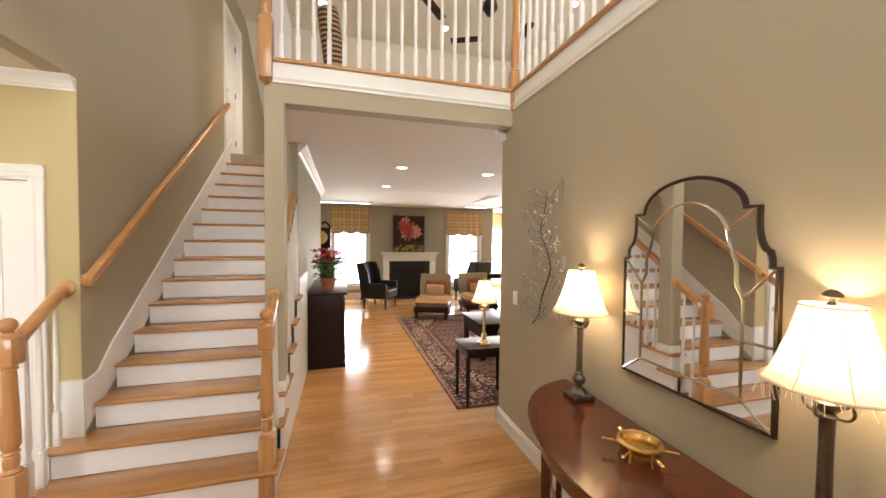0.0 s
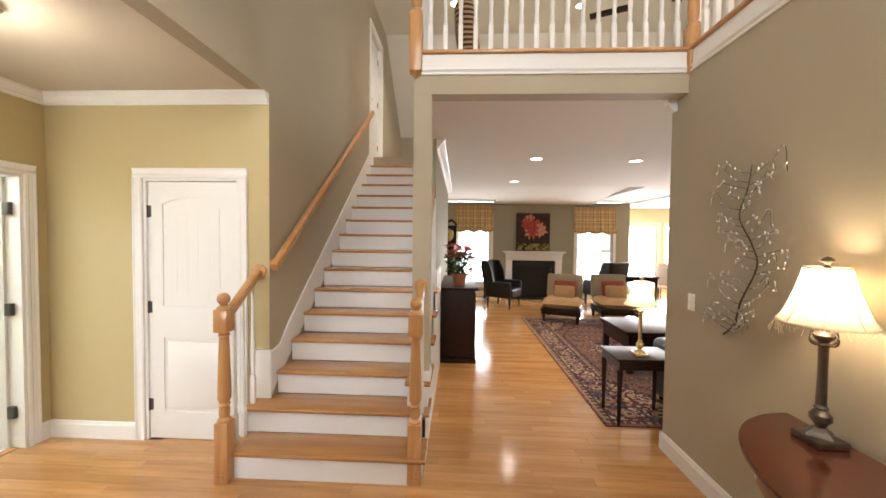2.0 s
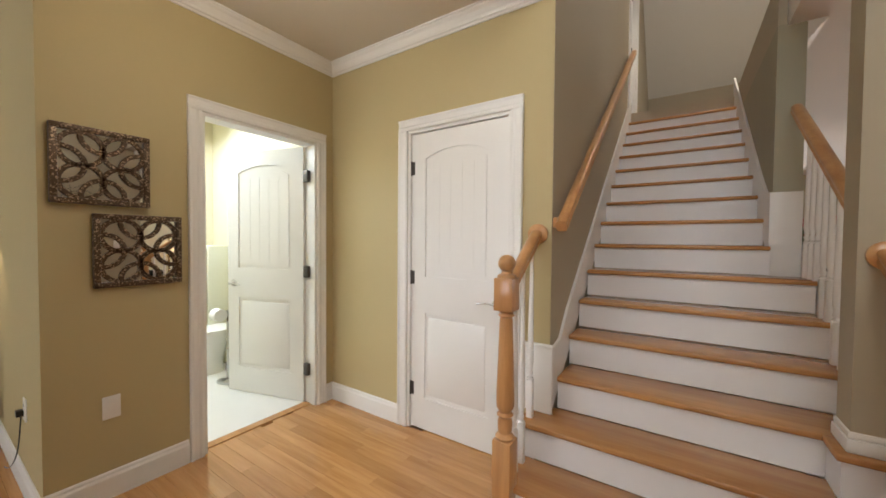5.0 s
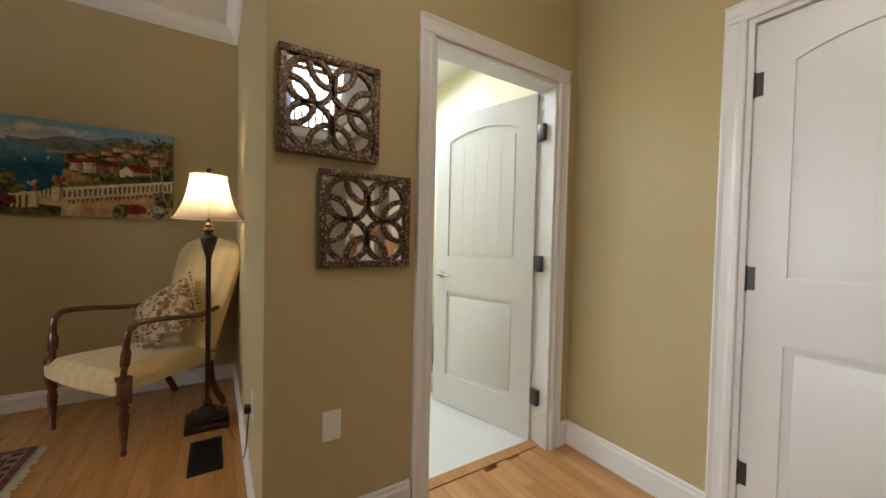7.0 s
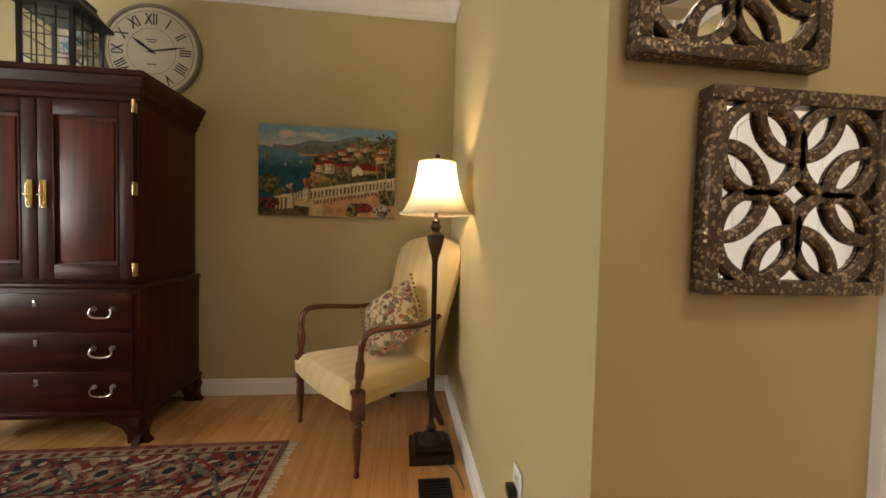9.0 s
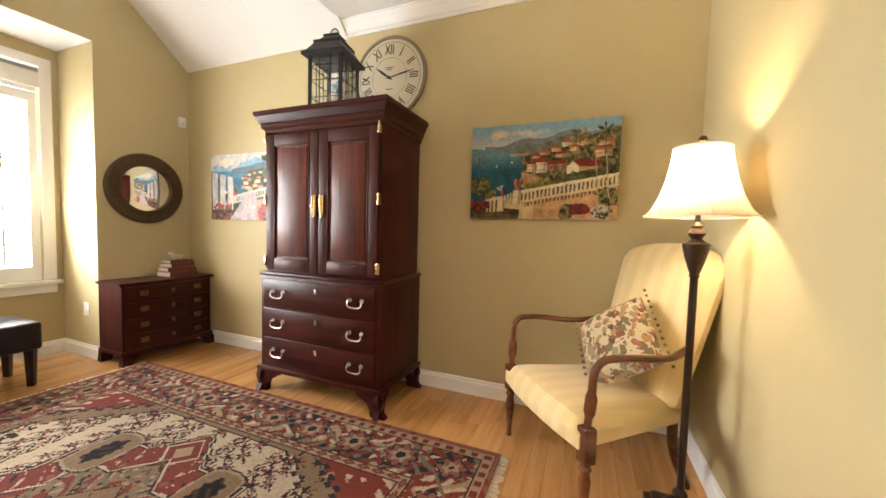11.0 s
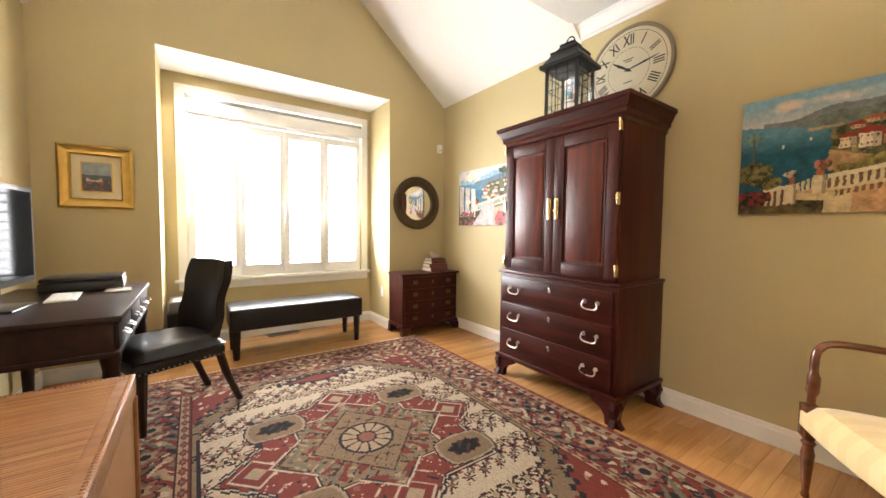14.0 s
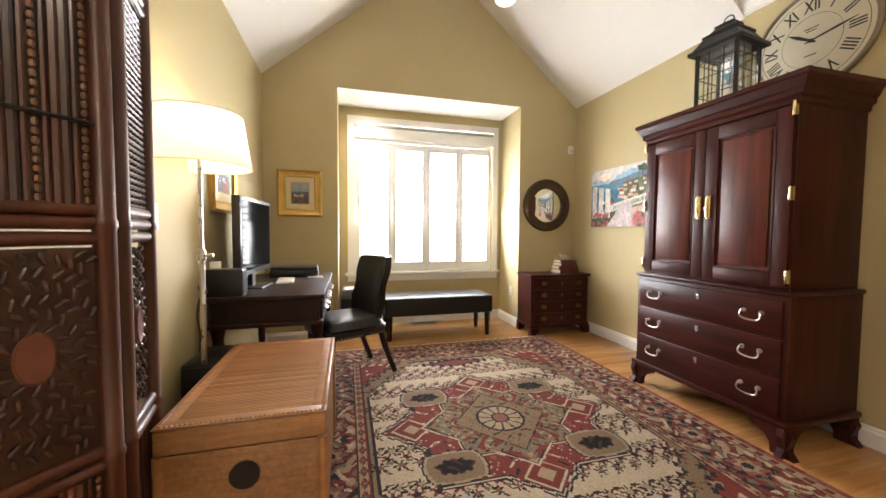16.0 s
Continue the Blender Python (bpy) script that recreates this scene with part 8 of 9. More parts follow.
for i in range(N):
    for k in (0, N):
        seat.faces.new((low_g[i][k], low_g[i + 1][k], g[i + 1][k], g[i][k]))
        seat.faces.new((low_g[k][i], low_g[k][i + 1], g[k][i + 1], g[k][i]))
part("seat", seat, SILK, ac, "upholstered gold seat")
bkm = bmesh.new()
for lay in (0, 1):
    g = []
    for i in range(N + 1):
        row = []
        for k in range(N + 1):
            u, v = i / N, 2 * k / N - 1
            z = 0.40 + 0.70 * u
            crown = 0.045 * (1 - v * v) * u
            half_w = 0.26 + 0.05 * u - (0.05 * max(0, (u - 0.88) / 0.12) ** 2)
            e = (1 - abs(v) ** 6) * (1 - u ** 10)
            x = -0.53 - 0.20 * u + (0.05 * max(e, 0) ** 0.5 if lay else -0.035)
            row.append(bkm.verts.new((x, v * half_w, z + crown)))
        g.append(row)
    for i in range(N):
        for k in range(N):
            q = (g[i][k], g[i][k + 1], g[i + 1][k + 1], g[i + 1][k])
            bkm.faces.new(q if lay else q[::-1])
    if lay == 0:
        lo = g
for i in range(N):
    for k in (0, N):
        bkm.faces.new((lo[i][k], lo[i + 1][k], g[i + 1][k], g[i][k]))
        bkm.faces.new((lo[k][i], lo[k][i + 1], g[k][i + 1], g[k][i]))
part("backrest", bkm, SILK, ac, "tall upholstered gold back")
for sy in (-1, 1):
    part("front_leg", lathe([(0.011, 0.0), (0.016, 0.01), (0.012, 0.03), (0.024, 0.20), (0.018, 0.235), (0.026, 0.25), (0.018, 0.262), (0.026, 0.275)], 14, (-0.005, sy * 0.335, 0)), CHAIR_WOOD, ac)
    part("leg_block", slab(-0.033, 0.023, sy * 0.335 - 0.028, sy * 0.335 + 0.028, 0.275, 0.42, bevel=0.006), CHAIR_WOOD, ac)
    part("back_leg", tube(curve([(-0.54, sy * 0.24, 0.36), (-0.56, sy * 0.24, 0.18), (-0.64, sy * 0.25, 0.0)]), [0.022] * 12 + [0.015], 8), CHAIR_WOOD, ac)
    post = curve([(-0.005, sy * 0.335, 0.42), (-0.012, sy * 0.34, 0.52), (-0.015, sy * 0.345, 0.62), (-0.03, sy * 0.347, 0.665), (-0.075, sy * 0.348, 0.69), (-0.2, sy * 0.345, 0.685), (-0.40, sy * 0.325, 0.665), (-0.56, sy * 0.285, 0.685)], 5)
    rad = [0.017 if i < 3 else 0.026 if i < 7 else 0.018 for i in range(len(post))]
    part("arm", tube(post, rad, 10, 0.85), CHAIR_WOOD, ac, "curved polished walnut arm")
FLOWER, ft_, fp_ = nodes_of("floral_needlework")
ftc2 = ft_.nodes.new("ShaderNodeTexCoord")
v1, v2 = ft_.nodes.new("ShaderNodeTexVoronoi"), ft_.nodes.new("ShaderNodeTexVoronoi")
v1.inputs["Scale"].default_value, v2.inputs["Scale"].default_value = 29, 50
dn = noise_node(ft_, 14, 2)
vm = ft_.nodes.new("ShaderNodeMix")
vm.data_type = "RGBA"
vm.inputs[0].default_value = 0.06
link(ft_, ftc2.outputs["Object"], vm.inputs[6])
link(ft_, dn.outputs["Color"], vm.inputs[7])
for v in (v1, v2):
    link(ft_, vm.outputs[2], v.inputs["Vector"])
fsp = ft_.nodes.new("ShaderNodeSeparateColor")
link(ft_, v1.outputs["Color"], fsp.inputs[0])
fcr = ft_.nodes.new("ShaderNodeValToRGB")
fcr.color_ramp.interpolation = "CONSTANT"
for pos, c in ((0.0, (0.24, 0.06, 0.035)), (0.20, (0.16, 0.14, 0.06)), (0.42, (0.36, 0.22, 0.09)), (0.62, (0.10, 0.06, 0.04)), (0.72, (0.34, 0.13, 0.08)), (0.84, (0.27, 0.24, 0.14))):
    e = fcr.color_ramp.elements.new(pos) if pos else fcr.color_ramp.elements[0]
    e.color = (*c, 1)
link(ft_, fsp.outputs[0], fcr.inputs["Fac"])
petal = ft_.nodes.new("ShaderNodeMath")
petal.operation = "LESS_THAN"
petal.inputs[1].default_value = 0.56
link(ft_, v1.outputs["Distance"], petal.inputs[0])
pc = mix(ft_, petal.outputs[0], (0.42, 0.33, 0.20, 1), mix(ft_, 1.0, fcr.outputs["Color"], (0.75, 0.72, 0.7, 1), "MULTIPLY"))
ring_ = ft_.nodes.new("ShaderNodeMath")
ring_.operation = "LESS_THAN"
ring_.inputs[1].default_value = 0.30
link(ft_, v2.outputs["Distance"], ring_.inputs[0])
pc = mix(ft_, ring_.outputs[0], pc, (0.13, 0.09, 0.05, 1))
link(ft_, pc, fp_.inputs["Base Color"])
fp_.inputs["Roughness"].default_value = 0.9
bump(ft_, fp_, noise_node(ft_, 300, 2).outputs["Fac"], 0.3, 0.001)
pw = thing("throw_pillow", pose(-4.92, 0.645, 0, 0, 0, math.degrees(math.atan2(-0.79, 0.60))) @ pose(-0.40, 0.03, 0.645, 0, 0, 0) @ pose(0, 0, 0, 0, 62, 8) @ pose(0, 0, -0.06, 0, 0, 40), "floral needlework cushion with tasselled edges on the armchair", "pillow")
part("pillow_body", cushion(0.39, 0.39, 0.13), FLOWER, pw)
tas = random.Random(4)
for side_ in (0, 2):
    for i in range(13):
        tpos = -0.195 + 0.39 * i / 12
        x, y = ((tpos, 0.20), (0.20, tpos), (tpos, -0.20), (-0.20, tpos))[side_]
        part("tassel", ellipsoid((x * 1.06, y * 1.06, 0.06), (0.008, 0.008, 0.009), 6, 5), FLOWER, pw)

# ---- bronze floor lamp ----
bf = thing("bronze_floor_lamp", pose(-4.83, 1.215, 0), "dark bronze floor lamp with a lit ivory bell shade", "floor lamp", "lamps")
part("foot", add(slab(-0.115, 0.115, -0.115, 0.115, 0, 0.04, bevel=0.008), slab(-0.09, 0.09, -0.09, 0.09, 0.0405, 0.07, bevel=0.01)), BRONZE, bf, "square stepped base")
part("foot_dome", lathe([(0.07, 0.0705), (0.05, 0.10), (0.02, 0.12), (0.028, 0.14), (0.014, 0.16)], 18), BRONZE, bf)
part("pole", lathe([(0.014, 0.15), (0.0145, 1.02), (0.02, 1.03), (0.014, 1.04)], 14), BRONZE, bf)
part("urn", lathe([(0.014, 1.03), (0.022, 1.05), (0.034, 1.09), (0.046, 1.14), (0.047, 1.155), (0.03, 1.165), (0.018, 1.175), (0.032, 1.195), (0.018, 1.215), (0.024, 1.225), (0.01, 1.24), (0.008, 1.30)], 18), BRONZE, bf, "fluted bronze urn")
prof = [(0.185, 1.262), (0.165, 1.285), (0.138, 1.34), (0.118, 1.40), (0.105, 1.46), (0.096, 1.525)]
sh = bmesh.new()
rings = [[sh.verts.new((r * math.cos(2 * math.pi * i / 32), r * math.sin(2 * math.pi * i / 32), z)) for i in range(32)] for r, z in prof]
for a, b in zip(rings, rings[1:]):
    for i in range(32):
        sh.faces.new((a[i], a[(i + 1) % 32], b[(i + 1) % 32], b[i]))
shade = part("shade", sh, SHADE_IVORY, bf, "ivory bell shade, lit")
for r, z in ((0.186, 1.262), (0.0965, 1.525)):
    part("shade_trim", tube([(r * math.cos(2 * math.pi * i / 32), r * math.sin(2 * math.pi * i / 32), z) for i in range(32)], 0.004, 6, closed=True), FRINGE, shade)
for k in range(6):
    a = 2 * math.pi * k / 6
    part("shade_rib", tube([(r * math.cos(a) * 1.004, r * math.sin(a) * 1.004, z) for r, z in prof], 0.002, 5), FRINGE, shade)
part("finial", lathe([(0.0, 1.575), (0.012, 1.568), (0.018, 1.552), (0.008, 1.54), (0.014, 1.53), (0.0, 1.526)], 14), BRONZE, bf)
part("bulb", ellipsoid((0, 0, 1.40), (0.025, 0.025, 0.035), 12, 8), LAMP_GLOW, bf, "lit bulb")
part("cord", tube(curve([(0.09, 0.05, 0.02), (0.2, 0.12, 0.006), (0.5, 0.15, 0.008), (0.82, 0.155, 0.2), (0.88, 0.165, 0.42)]), 0.003, 5), PLASTIC_BLACK, bf, "black power cord")
part("plug", slab(0.86, 0.90, 0.145, 0.171, 0.405, 0.435, bevel=0.004), PLASTIC_BLACK, bf)
bulb_light(-4.83, 1.215, 1.42, 18, (1.0, 0.74, 0.42))

# ceiling pendant in the vault
pd = thing("pendant_light", pose(-3.85, -1.25, -0.52), "small frosted glass ceiling light in the vault", "ceiling light")
part("stem", lathe([(0.006, 3.3), (0.006, RZ + 0.49)], 8), NICKEL, pd)
part("globe", lathe([(0.0, 3.14), (0.06, 3.16), (0.09, 3.22), (0.06, 3.28), (0.02, 3.30)], 20), glow("frosted_globe", (1.0, 0.95, 0.86), 2.0), pd, "frosted glass globe, lit")


# ---- living room ----
man = thing("fireplace_mantel", pose(1.715, YL - 0.001, 0), "white panelled fireplace mantel round a black firebox", "fireplace")
for s in (-1, 1):
    part("pilaster", slab(min(s * 0.59, s * 0.76), max(s * 0.59, s * 0.76), -0.075, 0, 0, 1.02, bevel=0.004), TRIM, man)
    part("plinth", slab(min(s * 0.58, s * 0.77), max(s * 0.58, s * 0.77), -0.085, -0.001, 0, 0.13, bevel=0.004), TRIM, man)
part("frieze", slab(-0.77, 0.77, -0.08, 0, 1.0205, 1.19, bevel=0.004), TRIM, man)
part("bed_moulding", slab(-0.80, 0.80, -0.11, 0, 1.1905, 1.235, bevel=0.015), TRIM, man)
part("shelf", slab(-0.845, 0.845, -0.16, 0, 1.2355, 1.275, bevel=0.008), TRIM, man)
BLACKSTONE = surface("black_slate", (0.012, 0.012, 0.013), 0.3, vary=0.3, coarse=5, fine=60)
part("surround", slab(-0.589, 0.589, -0.03, -0.002, 0.86, 1.02), BLACKSTONE, man, "black stone surround")
for s in (-1, 1):
    part("surround_leg", slab(min(s * 0.47, s * 0.589), max(s * 0.47, s * 0.589), -0.03, -0.002, 0, 0.8595), BLACKSTONE, man)
part("hearth", slab(-0.80, 0.80, -0.50, -0.03, 0.001, 0.012), BLACKSTONE, man)
part("fire_screen", slab(-0.469, 0.469, -0.02, -0.012, 0.012, 0.859), IRON, man, "black mesh fire screen")


def blossom(nx, ny, seed):
    Y, X = np.mgrid[0:ny, 0:nx]
    x, y = X / nx, Y / ny
    n1, n2 = field(ny, nx, seed, 7), field(ny, nx, seed + 1, 18)
    img = np.zeros((ny, nx, 3)) + np.array((0.05, 0.028, 0.022))
    img *= (0.6 + 0.9 * n1)[..., None]
    rs = np.random.RandomState(seed)
    for k in range(9):
        cx, cy = rs.uniform(0.25, 0.8), rs.uniform(0.45, 0.82)
        th, r = np.arctan2(y - cy, x - cx), np.hypot(x - cx, y - cy)
        m = r < (0.10 + 0.10 * np.abs(np.cos(4 * th + k))) * (0.7 + 0.6 * n2)
        img[m] = np.array(((0.50, 0.13, 0.10), (0.62, 0.30, 0.24), (0.42, 0.08, 0.07))[k % 3])
    m = (y < 0.2) & (n2 > 0.5)
    img[m] = (0.30, 0.27, 0.07)
    img[np.abs(x - 0.45 - 0.2 * (y - 0.3)) < 0.012] *= 0.4
    return np.clip(img * (0.75 + 0.5 * n2)[..., None], 0, 1)


bp = canvas("flower_painting", pose(1.25, YL - 0.02, 1.28), 0.865, 1.02, blossom(70, 80, 5), "pink blossom painting in a thin brown frame over the mantel", 0.03)
fr = bmesh.new()
for a in ((-0.02, 0.885, -0.0, 0.02), (-0.02, 0.885, 1.02, 1.04), (-0.02, 0.0, 0.02, 1.02), (0.865, 0.885, 0.02, 1.02)):
    box(fr, a[0], a[1], -0.045, 0.015, a[2], a[3])
part("frame", fr, DARK_WOOD, bp, "thin dark frame", smooth=False)

PLAID, pt_, pp_ = nodes_of("gold_plaid")
ptc = pt_.nodes.new("ShaderNodeTexCoord")
psep = pt_.nodes.new("ShaderNodeSeparateXYZ")
link(pt_, ptc.outputs["Object"], psep.inputs[0])
cols = (0.62, 0.47, 0.22, 1)
acc = None
for axis, period, width, tint in ((0, 0.20, 0.34, (0.42, 0.20, 0.10, 1)), (2, 0.20, 0.34, (0.42, 0.20, 0.10, 1)), (0, 0.20, 0.12, (0.08, 0.09, 0.04, 1)), (2, 0.20, 0.12, (0.08, 0.09, 0.04, 1))):
    mm_ = pt_.nodes.new("ShaderNodeMath")
    mm_.operation = "MULTIPLY_ADD"
    mm_.inputs[1].default_value, mm_.inputs[2].default_value = 1 / period, 40.0 + (0.0 if width > 0.2 else 0.5)
    link(pt_, psep.outputs[axis], mm_.inputs[0])
    fr_c = pt_.nodes.new("ShaderNodeMath")
    fr_c.operation = "FRACT"
    link(pt_, mm_.outputs[0], fr_c.inputs[0])
    lt = pt_.nodes.new("ShaderNodeMath")
    lt.operation = "LESS_THAN"
    lt.inputs[1].default_value = width
    link(pt_, fr_c.outputs[0], lt.inputs[0])
    half_f = pt_.nodes.new("ShaderNodeMath")
    half_f.operation = "MULTIPLY"
    half_f.inputs[1].default_value = 0.5
    link(pt_, lt.outputs[0], half_f.inputs[0])
    acc = mix(pt_, half_f.outputs[0], acc or cols, tint)
link(pt_, acc, pp_.inputs["Base Color"])
pp_.inputs["Roughness"].default_value = 0.9
bump(pt_, pp_, noise_node(pt_, 200, 2).outputs["Fac"], 0.3, 0.001)


def roman_shade(x0, x1, z0, z1):
    """A gathered balloon shade with scalloped foot."""
    w = x1 - x0
    ob = thing("roman_shade", pose(x0, YL - 0.025, 0), "gold plaid balloon shade over the window", "window shade", "plaid shades")
    bm, g = bmesh.new(), []
    n, m = 48, 14
    for i in range(m + 1):
        u = i / m
        row = []
        for k in range(n + 1):
            v = k / n
            sc = abs(math.sin(3 * math.pi * v)) * 0.06 * (1 - u) ** 2
            puff = 0.03 + 0.05 * (1 - u) ** 2 * (1 + 0.5 * math.sin(22 * u)) + 0.012 * math.sin(40 * v) * (1 - u)
            row.append(bm.verts.new((w * v, -puff, z0 + (z1 - z0) * u - sc + 0.03)))
        g.append(row)
    for i in range(m):
        for k in range(n):
            bm.faces.new((g[i][k], g[i][k + 1], g[i + 1][k + 1], g[i + 1][k]))
    ob_ = part("shade_cloth", bm, PLAID, ob, "gathered plaid cloth")
    part("headrail", slab(0, w, -0.05, -0.0, z1 + 0.0, z1 + 0.03), PLAID, ob)
    return ob


roman_shade(-0.48, 0.585, 1.80, 2.51)
roman_shade(2.78, 3.92, 1.78, 2.46)

rug("living_rug", 2.25, 5.54, 2.62, 4.2, RUG2, 8, "dark red and navy Persian rug in the living room", 0.02, "khaki", False)

sb_ = thing("sideboard", pose(-0.36, 4.90, 0), "dark wood sideboard along the hall wall", "sideboard")
part("case", slab(-0.22, 0.22, 0.02, 1.5, 0.06, 0.94, bevel=0.004), DARK_WOOD, sb_)
part("sideboard_top", slab(-0.235, 0.27, -0.01, 1.53, 0.9405, 0.975, bevel=0.006), DARK_WOOD, sb_)
part("plinth", slab(-0.23, 0.25, 0.0, 1.52, 0.0, 0.0595, bevel=0.004), DARK_WOOD, sb_)
for i in range(3):
    d = part("door", slab(0.2205, 0.238, 0.04 + i * 0.485, 0.505 + i * 0.485, 0.10, 0.90, bevel=0.005), DARK_WOOD, sb_)
    part("knob", ellipsoid((0.25, 0.09 + i * 0.485, 0.55), (0.012, 0.012, 0.012), 8, 6), BRASS, d)

TERRA = surface("terracotta", (0.42, 0.15, 0.07), 0.8, vary=0.15, coarse=10)
LEAF = surface("leaf_green", (0.05, 0.10, 0.03), 0.5, vary=0.35, coarse=20)
PETAL = surface("red_petal", (0.46, 0.03, 0.03), 0.6, vary=0.3, coarse=20)


def flower_pot(m, n, spread, height, label, petal):
    ob = thing("flower_pot", m, label, "plant", "plants")
    part("pot", lathe([(0.07, 0), (0.095, 0.13), (0.105, 0.13), (0.105, 0.16), (0.09, 0.16), (0.085, 0.13), (0.0, 0.13)], 22), TERRA, ob, "terracotta pot")
    rnd = random.Random(7)
    stems, leaves, heads = bmesh.new(), bmesh.new(), bmesh.new()
    for i in range(n):
        a, r, h = rnd.uniform(0, 6.28), spread * math.sqrt(rnd.random()), height * rnd.uniform(0.55, 1.0)
        p = Vector((r * math.cos(a), r * math.sin(a), 0.13 + h))
        add(stems, tube(curve([(0.3 * r * math.cos(a), 0.3 * r * math.sin(a), 0.13), (0.7 * p.x, 0.7 * p.y, 0.13 + 0.6 * h), p], 3), 0.003, 4))
        for k in range(7):
            b = 2 * math.pi * k / 7
            add(heads, ellipsoid((0, 0.022, 0), (0.011, 0.026, 0.004), 6, 4), Matrix.Translation(p) @ Euler((rnd.uniform(-0.6, 0.6), rnd.uniform(-0.6, 0.6), b)).to_matrix().to_4x4())
    for i in range(n * 5):
        a, r, h = rnd.uniform(0, 6.28), spread * 0.9 * math.sqrt(rnd.random()), height * rnd.uniform(0.05, 0.7)
        add(leaves, ellipsoid((0, 0.03, 0), (0.014, 0.038, 0.002), 6, 4), Matrix.Translation((r * math.cos(a), r * math.sin(a), 0.15 + h)) @ Euler((rnd.uniform(-1, 1), rnd.uniform(-1, 1), rnd.uniform(0, 6.28))).to_matrix().to_4x4())
    part("stems", stems, LEAF, ob)
    part("leaves", leaves, LEAF, ob)
    part("flowers", heads, petal, ob, "bright petals")
    return ob


flower_pot(pose(-0.34, 5.18, 0.976), 42, 0.22, 0.42, "red flowers in a terracotta pot on the sideboard", PETAL)
flower_pot(pose(0.35, 9.85, 0.62), 16, 0.16, 0.22, "coral flowers on a small table by the window", surface("coral_petal", (0.55, 0.16, 0.08), 0.6, vary=0.2))
st = thing("side_table", pose(0.35, 9.85, 0), "small round dark side table by the window", "side table")
part("tabletop", lathe([(0.25, 0.59), (0.25, 0.615), (0.0, 0.616)], 24), DARK_WOOD, st)
part("stem", lathe([(0.16, 0), (0.05, 0.03), (0.03, 0.1), (0.03, 0.589)], 14), DARK_WOOD, st)

tc_ = thing("tall_case_clock", pose(-0.62, 8.62, 0), "tall dark wooden case clock", "clock")
part("clock_base", slab(-0.22, 0.22, -0.14, 0.14, 0, 0.5, bevel=0.005), DARK_WOOD, tc_)
part("clock_waist", slab(-0.16, 0.16, -0.11, 0.11, 0.501, 1.45, bevel=0.005), DARK_WOOD, tc_)
part("clock_hood", slab(-0.21, 0.21, -0.13, 0.13, 1.451, 1.90, bevel=0.008), DARK_WOOD, tc_)
part("dial", add(bmesh.new(), lathe([(0.15, 0), (0.15, 0.01), (0.0, 0.011)], 28), pose(0, -0.131, 1.68, 90)), BRASS, tc_, "brass dial")
for s in (-1, 1):
    part("horn", tube(curve([(s * 0.21, 0, 1.90), (s * 0.15, 0, 1.98), (s * 0.07, 0, 2.03), (s * 0.04, 0, 1.97)]), 0.025, 8), DARK_WOOD, tc_)
part("finial", lathe([(0.03, 1.90), (0.02, 1.98), (0.035, 2.02), (0.0, 2.1)], 12), BRASS, tc_)

TAN = surface("tan_upholstery", (0.36, 0.22, 0.10), 0.85, vary=0.12, coarse=6, fine=200, relief=0.3)
STRIPE = surface("olive_back", (0.26, 0.21, 0.13), 0.85, vary=0.12, coarse=6, fine=200, relief=0.3)
RUSTC = surface("rust_cushion", (0.22, 0.045, 0.025), 0.85, vary=0.15, coarse=8, fine=200, relief=0.3)


def slipper_chair(m):
    ob = thing("slipper_chair", m, "armless tan slipper chair with cushions on the rug", "chair", "slipper chairs")
    part("seat_base", slab(-0.36, 0.36, -0.36, 0.36, 0.15, 0.27, bevel=0.015), DARK_WOOD, ob)
    part("seat", add(bmesh.new(), cushion(0.74, 0.74, 0.19, 12, 7), pose(0, -0.01, 0.26)), TAN, ob, "deep tan seat cushion")
    bk = bmesh.new()
    add(bk, slab(-0.35, 0.35, -0.06, 0.06, 0, 0.50, bevel=0.04, segs=3), pose(0, 0.34, 0.38, -12))
    part("backrest", bk, STRIPE, ob, "scooped olive backrest")
    for sx in (-1, 1):
        for sy in (-1, 1):
            part("leg", lathe([(0.022, 0), (0.036, 0.151)], 4, (sx * 0.31, sy * 0.31, 0)), DARK_WOOD, ob)
    return ob


c1 = slipper_chair(pose(1.72, 7.52, 0.013, 0, 0, -22))
copy_thing(c1, pose(2.78, 7.62, 0.013, 0, 0, -4))
for i, (x, y, rz) in enumerate(((1.72, 7.52, -22), (2.78, 7.62, -4))):
    for k, (oy, oz, s, mat) in enumerate(((0.20, 0.60, 0.46, RUSTC), (0.05, 0.54, 0.40, TAN))):
        p = thing("throw_cushion", pose(x, y, 0.013, 0, 0, rz) @ pose(0.03, oy, oz, 72), "square %s cushion leaning on the slipper chair" % ("rust" if k == 0 else "tan"), "cushion", "chair cushions")
        part("cushion_body", add(bmesh.new(), cushion(s, s * 0.72, 0.14, 10), pose(0, 0, -0.07)), mat, p)


